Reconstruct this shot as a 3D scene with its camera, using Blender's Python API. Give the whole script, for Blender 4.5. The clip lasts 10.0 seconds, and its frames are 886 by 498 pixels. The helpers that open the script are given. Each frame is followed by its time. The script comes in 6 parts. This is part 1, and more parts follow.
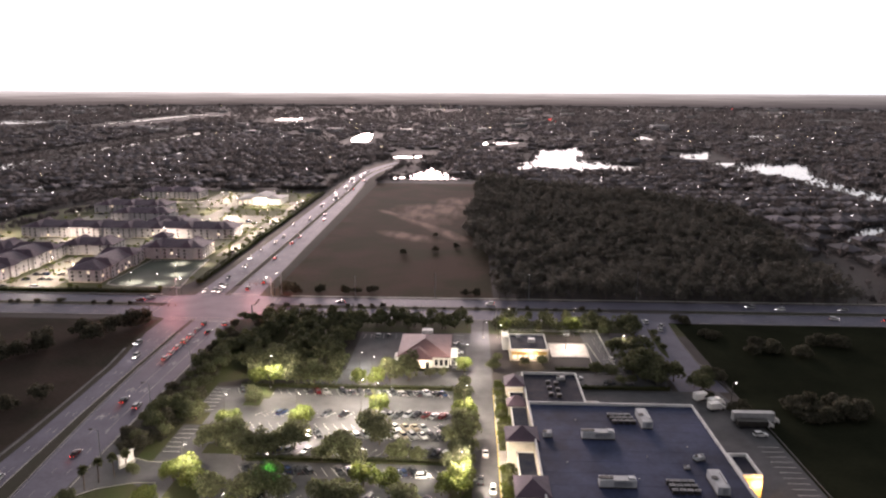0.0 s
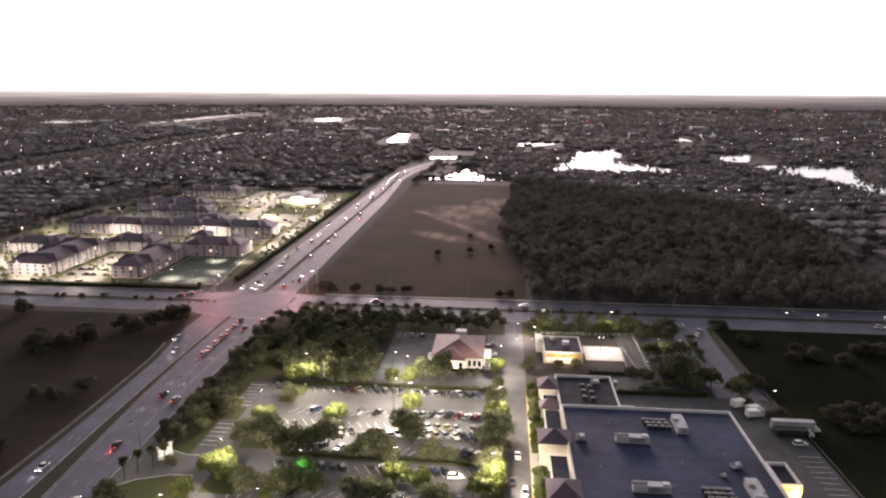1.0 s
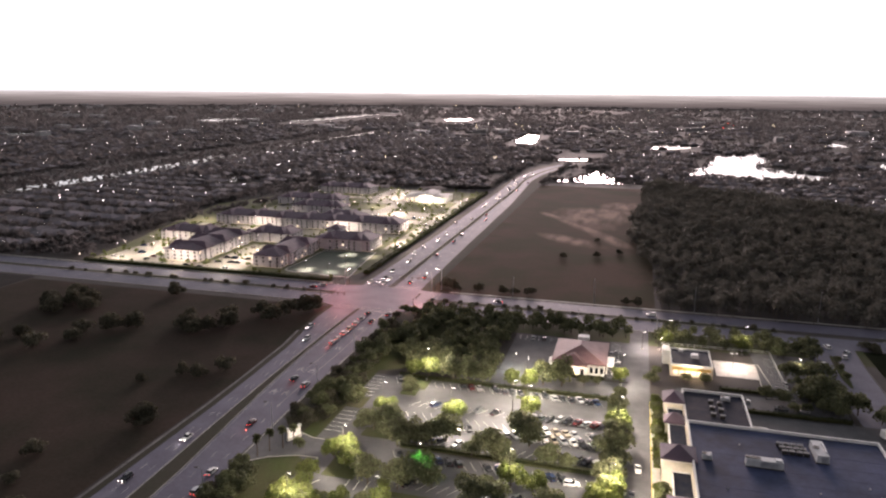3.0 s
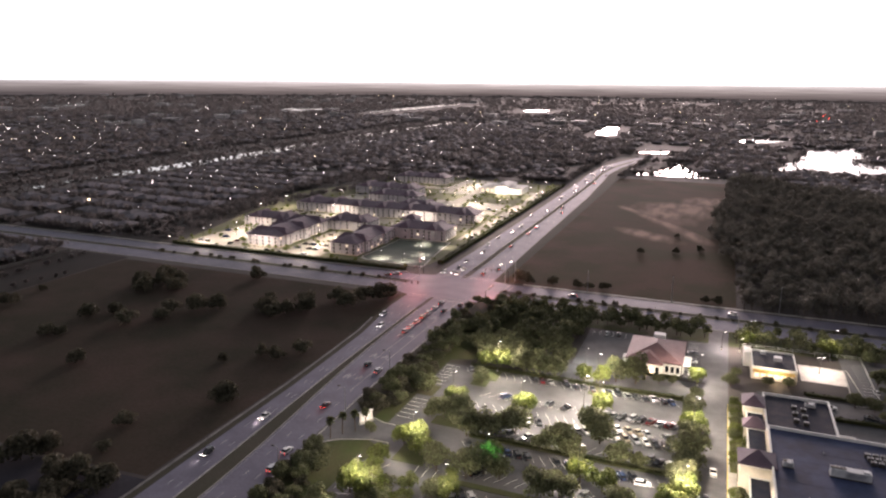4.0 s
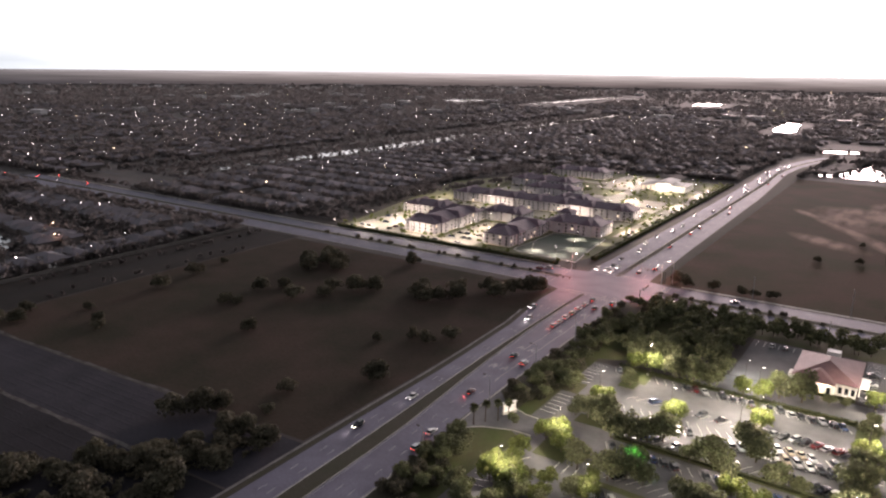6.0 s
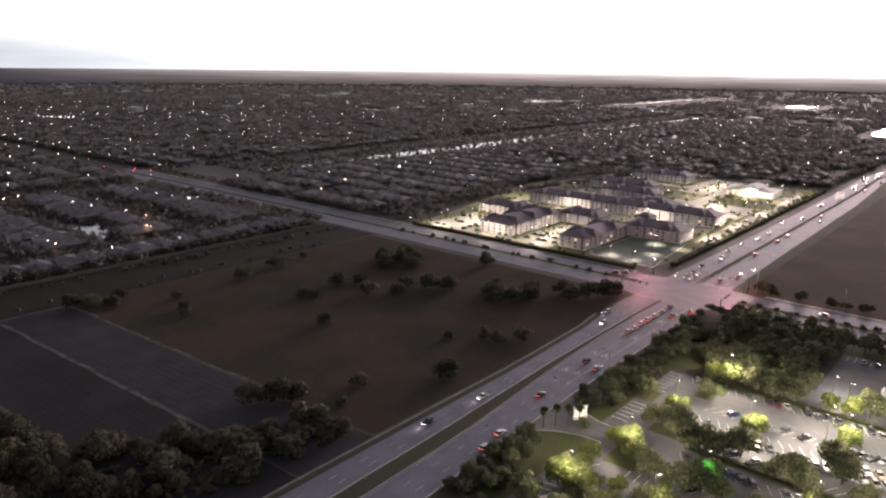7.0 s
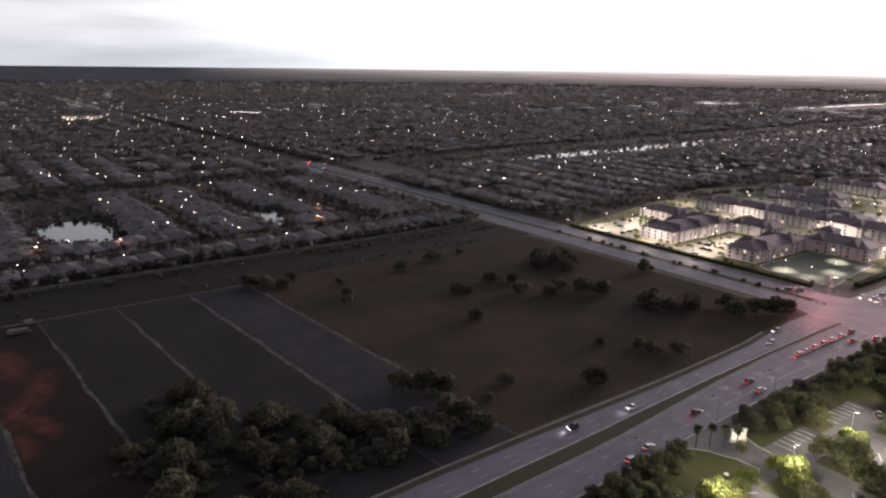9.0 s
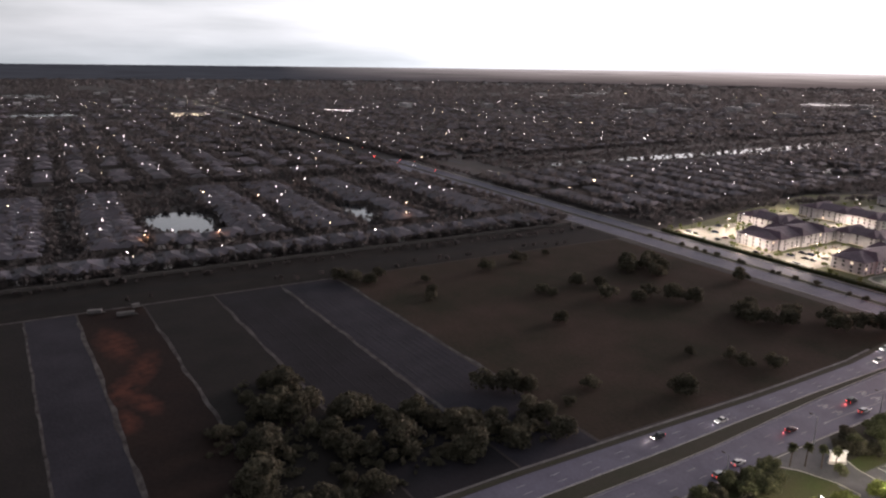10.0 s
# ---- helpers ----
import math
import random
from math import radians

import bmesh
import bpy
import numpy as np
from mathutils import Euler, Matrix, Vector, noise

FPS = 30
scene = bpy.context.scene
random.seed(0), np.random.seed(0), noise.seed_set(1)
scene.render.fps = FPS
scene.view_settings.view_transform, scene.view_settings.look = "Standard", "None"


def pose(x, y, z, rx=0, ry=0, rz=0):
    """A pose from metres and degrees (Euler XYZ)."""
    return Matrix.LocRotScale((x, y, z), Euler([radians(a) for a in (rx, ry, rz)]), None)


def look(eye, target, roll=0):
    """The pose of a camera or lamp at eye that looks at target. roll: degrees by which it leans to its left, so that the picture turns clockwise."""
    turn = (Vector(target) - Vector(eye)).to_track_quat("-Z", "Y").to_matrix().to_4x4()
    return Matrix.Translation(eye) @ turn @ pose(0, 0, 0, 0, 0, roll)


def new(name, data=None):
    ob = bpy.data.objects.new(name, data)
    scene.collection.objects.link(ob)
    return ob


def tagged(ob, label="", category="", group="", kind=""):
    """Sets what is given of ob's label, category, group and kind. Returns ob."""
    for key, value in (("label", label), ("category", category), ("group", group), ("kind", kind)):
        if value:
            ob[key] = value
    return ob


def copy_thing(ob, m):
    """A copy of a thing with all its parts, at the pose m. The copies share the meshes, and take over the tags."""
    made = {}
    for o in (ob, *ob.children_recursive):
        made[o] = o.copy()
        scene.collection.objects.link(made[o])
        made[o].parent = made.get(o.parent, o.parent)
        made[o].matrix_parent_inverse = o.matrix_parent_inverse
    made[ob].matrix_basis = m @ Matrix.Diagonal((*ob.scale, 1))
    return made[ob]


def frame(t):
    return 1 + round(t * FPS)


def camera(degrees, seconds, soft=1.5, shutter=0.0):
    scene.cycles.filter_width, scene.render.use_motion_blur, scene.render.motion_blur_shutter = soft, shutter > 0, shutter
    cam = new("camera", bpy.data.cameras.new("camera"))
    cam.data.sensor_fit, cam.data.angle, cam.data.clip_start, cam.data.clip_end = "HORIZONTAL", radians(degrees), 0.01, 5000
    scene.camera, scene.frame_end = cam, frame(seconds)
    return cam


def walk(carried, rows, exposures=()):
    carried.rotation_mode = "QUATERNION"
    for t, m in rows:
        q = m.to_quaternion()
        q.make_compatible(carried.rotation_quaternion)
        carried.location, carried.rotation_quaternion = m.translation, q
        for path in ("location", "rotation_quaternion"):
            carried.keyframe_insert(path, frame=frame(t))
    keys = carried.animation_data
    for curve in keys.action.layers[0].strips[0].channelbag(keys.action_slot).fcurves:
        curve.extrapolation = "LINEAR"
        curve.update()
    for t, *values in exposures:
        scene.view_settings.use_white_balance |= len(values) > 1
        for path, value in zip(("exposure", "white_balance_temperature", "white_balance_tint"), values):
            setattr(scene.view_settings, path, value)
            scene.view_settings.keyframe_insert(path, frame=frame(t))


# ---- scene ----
cam = camera(64.57, 10.0, soft=2.25)
PATH = [
    (0.0, pose(-0.00, 0.00, 110.00, 77.07, -0.26, 2.11)),
    (0.5, pose(-0.03, -0.17, 110.03, 77.08, -0.28, 2.88)),
    (1.0, pose(-0.06, -0.34, 110.06, 77.11, -0.35, 5.02)),
    (1.5, pose(-0.08, -0.51, 110.10, 77.13, -0.39, 7.37)),
    (2.0, pose(-0.09, -0.67, 110.15, 77.16, -0.38, 9.90)),
    (2.5, pose(-0.09, -0.82, 110.21, 77.19, -0.40, 12.58)),
    (4.0, pose(-0.01, -1.28, 110.43, 76.32, -0.45, 21.67)),
    (4.5, pose(0.04, -1.43, 110.50, 75.70, -0.49, 24.92)),
    (5.0, pose(0.12, -1.59, 110.56, 75.61, -0.44, 28.16)),
    (5.5, pose(0.24, -1.75, 110.62, 75.58, -0.49, 31.36)),
    (7.0, pose(0.66, -2.24, 110.76, 75.50, -0.62, 40.77)),
    (7.5, pose(0.83, -2.41, 110.81, 75.46, -0.57, 43.95)),
    (8.0, pose(1.01, -2.56, 110.85, 75.43, -0.61, 47.16)),
    (8.5, pose(1.21, -2.72, 110.89, 75.39, -0.63, 50.42)),
    (9.0, pose(1.41, -2.88, 110.92, 75.34, -0.65, 53.80)),
    (9.5, pose(1.62, -3.04, 110.96, 75.28, -0.61, 57.42)),
    (10.0, pose(1.83, -3.21, 110.99, 75.21, -0.69, 61.05)),
]
EXPO = [(0.0, 0.36, 6750, 30), (5.5, 0.38, 6750, 30), (7.0, 0.34, 6750, 30), (10.0, 0.26, 6700, 30)]
walk(cam, PATH, EXPO)

# ---- dusk sky and the last light of the set sun ----
SUN_AZ = radians(8)          # towards the left of +y
world = bpy.data.worlds.new("dusk_sky")
scene.world = world
world.use_nodes = True
wn, wl = world.node_tree.nodes, world.node_tree.links
sky = wn.new("ShaderNodeTexSky")
sky.sky_type = "NISHITA"
sky.sun_disc = False
sky.sun_elevation = radians(4.0)
sky.sun_rotation = -SUN_AZ
sky.dust_density = 3.0
sky.air_density = 1.0
hsv = wn.new("ShaderNodeHueSaturation")
hsv.inputs["Saturation"].default_value = 0.25
wl.new(sky.outputs[0], hsv.inputs["Color"])
# thin high cloud, brighter and darker in long drifts, lies over the clear sky
cloud = wn.new("ShaderNodeTexNoise")
cloud.inputs["Scale"].default_value, cloud.inputs["Detail"].default_value = 3.0, 6.0
stretch = wn.new("ShaderNodeMapping")
stretch.inputs["Scale"].default_value = (1.0, 1.0, 7.0)
coord = wn.new("ShaderNodeTexCoord")
wl.new(coord.outputs["Generated"], stretch.inputs["Vector"])
wl.new(stretch.outputs[0], cloud.inputs["Vector"])
veil = wn.new("ShaderNodeMix")
veil.data_type = "RGBA"
veil.inputs["A"].default_value = (3.1, 3.95, 4.0, 1)
veil.inputs["B"].default_value = (5.2, 6.2, 6.2, 1)
span = wn.new("ShaderNodeMapRange")
span.inputs["From Min"].default_value, span.inputs["From Max"].default_value = 0.35, 0.65
wl.new(cloud.outputs["Fac"], span.inputs["Value"])
wl.new(span.outputs[0], veil.inputs["Factor"])
# the cloud is lit from the horizon and dims towards the zenith
part_z = wn.new("ShaderNodeSeparateXYZ")
wl.new(coord.outputs["Generated"], part_z.inputs[0])
dim = wn.new("ShaderNodeMapRange")
dim.inputs["From Min"].default_value, dim.inputs["From Max"].default_value = 0.12, 0.75
dim.inputs["To Min"].default_value, dim.inputs["To Max"].default_value = 1.0, 0.27
wl.new(part_z.outputs["Z"], dim.inputs["Value"])
lit = wn.new("ShaderNodeVectorMath")
lit.operation = "SCALE"
wl.new(veil.outputs["Result"], lit.inputs[0])
# and it is brightest towards the sunset
glow_side = wn.new("ShaderNodeVectorMath")
glow_side.operation = "DOT_PRODUCT"
glow_side.inputs[1].default_value = (-math.sin(radians(14)), math.cos(radians(14)), 0)
wl.new(coord.outputs["Generated"], glow_side.inputs[0])
fade = wn.new("ShaderNodeMapRange")
fade.inputs["From Min"].default_value, fade.inputs["From Max"].default_value = -0.3, 0.7
fade.inputs["To Min"].default_value, fade.inputs["To Max"].default_value = 0.22, 1.2
wl.new(glow_side.outputs["Value"], fade.inputs["Value"])
dims = wn.new("ShaderNodeMath")
dims.operation = "MULTIPLY"
wl.new(dim.outputs[0], dims.inputs[0])
wl.new(fade.outputs[0], dims.inputs[1])
wl.new(dims.outputs[0], lit.inputs["Scale"])
both = wn.new("ShaderNodeMix")
both.data_type, both.blend_type = "RGBA", "ADD"
both.inputs["Factor"].default_value = 1.0
wl.new(hsv.outputs[0], both.inputs["A"])
wl.new(lit.outputs[0], both.inputs["B"])
wl.new(both.outputs["Result"], wn["Background"].inputs["Color"])
wn["Background"].inputs["Strength"].default_value = 0.13
sun = new("sun", bpy.data.lights.new("sun", "SUN"))
sun.data.energy, sun.data.angle, sun.data.color = 2.7, radians(20), (1.0, 0.85, 0.77)
sun.matrix_world = look((0, 0, 0), (math.sin(SUN_AZ), -math.cos(SUN_AZ), -math.tan(radians(7))))


# ---- materials ----
def mat(name, c1, c2=None, rough=0.8, scale=0.5, fine=8.0, bump=0.0, metal=0.0, island=0.0, objvar=0.0, spec=0.5, stain=0.5, leafy=0.0):
    """Principled surface: two colours mixed by broad noise, fine grain, optional island or object variation."""
    m = bpy.data.materials.new(name)
    m.use_nodes = True
    n, l = m.node_tree.nodes, m.node_tree.links
    b = n["Principled BSDF"]
    b.inputs["Roughness"].default_value = rough
    b.inputs["Metallic"].default_value = metal
    b.inputs["Specular IOR Level"].default_value = spec
    c2 = c2 or tuple(x * 0.7 for x in c1)
    geo = n.new("ShaderNodeNewGeometry")
    big = n.new("ShaderNodeTexNoise")
    big.inputs["Scale"].default_value = scale
    big.inputs["Detail"].default_value = 5
    big.inputs["Roughness"].default_value = 0.62
    l.new(geo.outputs["Position"], big.inputs["Vector"])
    ramp = n.new("ShaderNodeMapRange")
    ramp.inputs["From Min"].default_value = 0.5 - 0.35 * stain
    ramp.inputs["From Max"].default_value = 0.5 + 0.35 * stain
    l.new(big.outputs["Fac"], ramp.inputs["Value"])
    mix = n.new("ShaderNodeMix")
    mix.data_type = "RGBA"
    mix.inputs["A"].default_value = (*c1, 1)
    mix.inputs["B"].default_value = (*c2, 1)
    l.new(ramp.outputs[0], mix.inputs["Factor"])
    out = mix.outputs["Result"]
    small = n.new("ShaderNodeTexNoise")
    small.inputs["Scale"].default_value = fine
    small.inputs["Detail"].default_value = 3
    l.new(geo.outputs["Position"], small.inputs["Vector"])
    val = n.new("ShaderNodeMath")
    val.operation = "MULTIPLY_ADD"
    val.inputs[1].default_value, val.inputs[2].default_value = 0.5, 0.75
    l.new(small.outputs["Fac"], val.inputs[0])
    fac = val.outputs[0]
    for amount, socket in ((island, geo.outputs["Random Per Island"]), (objvar, None)):
        if not amount:
            continue
        if socket is None:
            socket = n.new("ShaderNodeObjectInfo").outputs["Random"]
        v = n.new("ShaderNodeMath")
        v.operation = "MULTIPLY_ADD"
        v.inputs[1].default_value, v.inputs[2].default_value = 2 * amount, 1 - amount
        l.new(socket, v.inputs[0])
        w = n.new("ShaderNodeMath")
        w.operation = "MULTIPLY"
        l.new(v.outputs[0], w.inputs[0])
        l.new(fac, w.inputs[1])
        fac = w.outputs[0]
    sc = n.new("ShaderNodeVectorMath")
    sc.operation = "SCALE"
    l.new(out, sc.inputs[0])
    l.new(fac, sc.inputs["Scale"])
    l.new(sc.outputs[0], b.inputs["Base Color"])
    if leafy:
        tl = n.new("ShaderNodeBsdfTranslucent")
        l.new(sc.outputs[0], tl.inputs["Color"])
        mx = n.new("ShaderNodeMixShader")
        mx.inputs[0].default_value = leafy
        l.new(b.outputs[0], mx.inputs[1])
        l.new(tl.outputs[0], mx.inputs[2])
        l.new(mx.outputs[0], n["Material Output"].inputs["Surface"])
    if bump:
        bp = n.new("ShaderNodeBump")
        bp.inputs["Strength"].default_value = bump
        bp.inputs["Distance"].default_value = 0.3
        l.new(small.outputs["Fac"], bp.inputs["Height"])
        l.new(bp.outputs[0], b.inputs["Normal"])
    return m


def glow(name, colour, strength, light=False):
    m = bpy.data.materials.new(name)
    m.use_nodes = True
    b = m.node_tree.nodes["Principled BSDF"]
    b.inputs["Base Color"].default_value = (*[0.6 * c for c in colour], 1)
    b.inputs["Emission Color"].default_value = (*colour, 1)
    b.inputs["Emission Strength"].default_value = strength
    if not light:
        m.cycles.emission_sampling = "NONE"
    return m


LAND = mat("far_land", (0.034, 0.029, 0.027), (0.050, 0.042, 0.039), 0.85, 0.03, 0.07, spec=0.2, stain=0.35)
PASTURE = mat("rough_pasture", (0.054, 0.039, 0.032), (0.034, 0.031, 0.023), 0.95, 0.03, 0.7, bump=0.3, spec=0.02, stain=0.4)
LAWN = mat("lawn", (0.045, 0.060, 0.022), (0.06, 0.055, 0.03), 0.95, 0.06, 1.5, bump=0.2, spec=0.1)
SOIL = mat("tilled_soil", (0.023, 0.021, 0.025), (0.015, 0.014, 0.016), 0.95, 0.04, 1.0, bump=0.3, spec=0.1)
GRAVEL = mat("pale_track", (0.105, 0.097, 0.094), (0.030, 0.026, 0.025), 0.95, 0.16, 1.5, spec=0.1, stain=0.45)
ASPHALT = mat("asphalt", (0.114, 0.110, 0.150), (0.078, 0.075, 0.105), 0.72, 0.08, 1.2, bump=0.1, spec=0.25)
LOTASPH = mat("parking_asphalt", (0.090, 0.090, 0.095), (0.052, 0.052, 0.056), 0.8, 0.12, 1.6, bump=0.1, spec=0.3)
CONCRETE = mat("concrete", (0.40, 0.385, 0.35), (0.29, 0.275, 0.25), 0.85, 0.3, 3.0)
PAINT = mat("road_paint", (0.72, 0.71, 0.68), (0.5, 0.49, 0.47), 0.7, 0.4, 4.0)
WORNPAINT = mat("worn_road_paint", (0.36, 0.35, 0.36), (0.15, 0.145, 0.16), 0.75, 0.15, 4.0)
YPAINT = mat("yellow_paint", (0.62, 0.47, 0.10), (0.45, 0.34, 0.08), 0.7, 0.4, 4.0)
ROOFBLUE = mat("membrane_roof", (0.052, 0.066, 0.128), (0.022, 0.028, 0.054), 0.75, 0.06, 0.8, stain=0.42, spec=0.14)
ROOFDARK = mat("dark_roof", (0.015, 0.018, 0.034), (0.034, 0.034, 0.044), 0.8, 0.2, 1.5, stain=0.4, spec=0.1)
WHITE = mat("white_trim", (0.76, 0.75, 0.72), (0.6, 0.59, 0.56), 0.7, 0.3, 2.0)
STUCCO = mat("cream_stucco", (0.66, 0.60, 0.50), (0.52, 0.47, 0.39), 0.85, 0.25, 2.5)
GREYWALL = mat("grey_stucco", (0.50, 0.475, 0.49), (0.38, 0.36, 0.37), 0.85, 0.2, 1.5)
PURPLEROOF = mat("plum_tile_roof", (0.120, 0.077, 0.105), (0.080, 0.054, 0.073), 0.7, 0.3, 2.5, bump=0.3)
REDROOF = mat("red_tile_roof", (0.180, 0.098, 0.100), (0.130, 0.070, 0.074), 0.7, 0.3, 2.5, bump=0.3)
HOUSEROOF = mat("house_roof", (0.092, 0.080, 0.092), (0.050, 0.044, 0.051), 0.8, 0.02, 1.2, objvar=0.5, island=0.5)
VILLAROOF = mat("villa_roof", (0.078, 0.070, 0.086), (0.052, 0.046, 0.056), 0.75, 0.05, 1.2, objvar=0.35)
HOUSEWALL = mat("house_wall", (0.125, 0.108, 0.10), (0.09, 0.078, 0.07), 0.85, 0.02, 1.2, objvar=0.2, island=0.2)
METAL = mat("galvanised_steel", (0.45, 0.46, 0.47), (0.32, 0.33, 0.34), 0.45, 0.8, 6.0, metal=0.8)
DARKMETAL = mat("dark_bronze_metal", (0.06, 0.055, 0.05), None, 0.5, 0.8, 6.0, metal=0.6)
UNITGREY = mat("unit_grey_paint", (0.50, 0.51, 0.51), (0.38, 0.39, 0.40), 0.6, 0.5, 4.0)
BARK = mat("bark", (0.10, 0.075, 0.055), (0.06, 0.045, 0.035), 0.9, 2.0, 12.0, bump=0.4)
LEAF = mat("oak_leaves", (0.100, 0.110, 0.054), (0.124, 0.130, 0.068), 0.75, 0.3, 2.0, island=0.45, objvar=0.25, spec=0.3, leafy=0.4)
# lamplight yellow-green is mixed into this leaf colour
LEAFLIT = mat("young_leaves", (0.084, 0.106, 0.026), (0.112, 0.126, 0.036), 0.7, 0.3, 2.0, island=0.4, objvar=0.15, spec=0.3, leafy=0.4)
LEAFDARK = mat("wood_leaves", (0.108, 0.101, 0.083), (0.132, 0.123, 0.103), 0.75, 0.03, 1.0, island=0.15, spec=0.25, leafy=0.5, stain=0.3)
# greyed, paler leaf colour stands in for haze over the suburb
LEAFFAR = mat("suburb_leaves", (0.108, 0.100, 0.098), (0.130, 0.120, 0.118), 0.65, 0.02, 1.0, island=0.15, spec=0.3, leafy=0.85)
LEAFBUSH = mat("scrub_leaves", (0.074, 0.072, 0.048), (0.094, 0.085, 0.060), 0.8, 0.05, 1.0, island=0.45, objvar=0.25, spec=0.2, leafy=0.4)
HEDGE = mat("hedge_leaves", (0.035, 0.045, 0.018), (0.05, 0.052, 0.022), 0.8, 0.3, 2.0, island=0.4, spec=0.2, leafy=0.4)
PANE = mat("curtained_pane", (0.13, 0.125, 0.13), (0.07, 0.07, 0.075), 0.25, 0.4, 2.0, objvar=0.5)
GLASS = mat("dark_glass", (0.02, 0.022, 0.026), None, 0.08, 0.5, 2.0)
RUBBER = mat("tyre_rubber", (0.02, 0.02, 0.02), None, 0.8, 2.0, 8.0)
RIM = mat("wheel_rim", (0.5, 0.5, 0.5), None, 0.3, 2.0, 8.0, metal=0.9)
COURT = mat("green_court", (0.060, 0.080, 0.054), (0.088, 0.100, 0.074), 0.8, 0.08, 1.5)
CAR_PAINTS = {
    "white": mat("white_car_paint", (0.72, 0.72, 0.70), (0.68, 0.68, 0.66), 0.25, 0.5, 2.0),
    "black": mat("black_car_paint", (0.018, 0.018, 0.02), None, 0.2, 0.5, 2.0),
    "silver": mat("silver_car_paint", (0.38, 0.39, 0.40), (0.33, 0.34, 0.35), 0.28, 0.5, 2.0, metal=0.5),
    "grey": mat("grey_car_paint", (0.10, 0.105, 0.11), None, 0.25, 0.5, 2.0, metal=0.3),
    "red": mat("dark_red_car_paint", (0.11, 0.012, 0.012), None, 0.25, 0.5, 2.0),
    "blue": mat("navy_car_paint", (0.03, 0.05, 0.11), None, 0.25, 0.5, 2.0),
    "beige": mat("beige_car_paint", (0.40, 0.34, 0.25), None, 0.3, 0.5, 2.0, metal=0.3),
}
HEADLIGHT = glow("lit_headlight", (1.0, 0.95, 0.85), 20)
TAILLIGHT = glow("lit_tail_lamp", (1.0, 0.07, 0.05), 5)
DULLLENS = mat("clear_lens", (0.5, 0.5, 0.5), None, 0.2, 1, 4)
REDLENS = mat("red_lens", (0.25, 0.01, 0.01), None, 0.2, 1, 4)
LAMPGLOW = glow("lamp_glass_lit", (1.0, 0.97, 0.85), 14)
WARMGLOW = glow("warm_lamp_glass_lit", (1.0, 0.78, 0.45), 12)
HOUSELIGHT = glow("far_lamp_lit", (1.0, 0.94, 0.9), 7.5)
REDGLOW = glow("red_signal_lit", (1.0, 0.06, 0.04), 14)
GLOBEGLOW = glow("globe_lamp_lit", (1.0, 0.9, 0.68), 5)
HALLGLOW = glow("hall_bay_lit", (1.0, 0.88, 0.6), 3)
WINLIT = glow("lit_window", (1.0, 0.85, 0.6), 0.9)


def water_mat():
    m = bpy.data.materials.new("still_water")
    m.use_nodes = True
    n, l = m.node_tree.nodes, m.node_tree.links
    b = n["Principled BSDF"]
    b.inputs["Base Color"].default_value = (0.02, 0.025, 0.03, 1)
    b.inputs["Roughness"].default_value = 0.11
    b.inputs["IOR"].default_value = 1.33
    ns = n.new("ShaderNodeTexNoise")
    ns.inputs["Scale"].default_value = 0.25
    geo = n.new("ShaderNodeNewGeometry")
    l.new(geo.outputs["Position"], ns.inputs["Vector"])
    bp = n.new("ShaderNodeBump")
    bp.inputs["Strength"].default_value = 0.04
    l.new(ns.outputs["Fac"], bp.inputs["Height"])
    l.new(bp.outputs[0], b.inputs["Normal"])
    return m


WATER = water_mat()


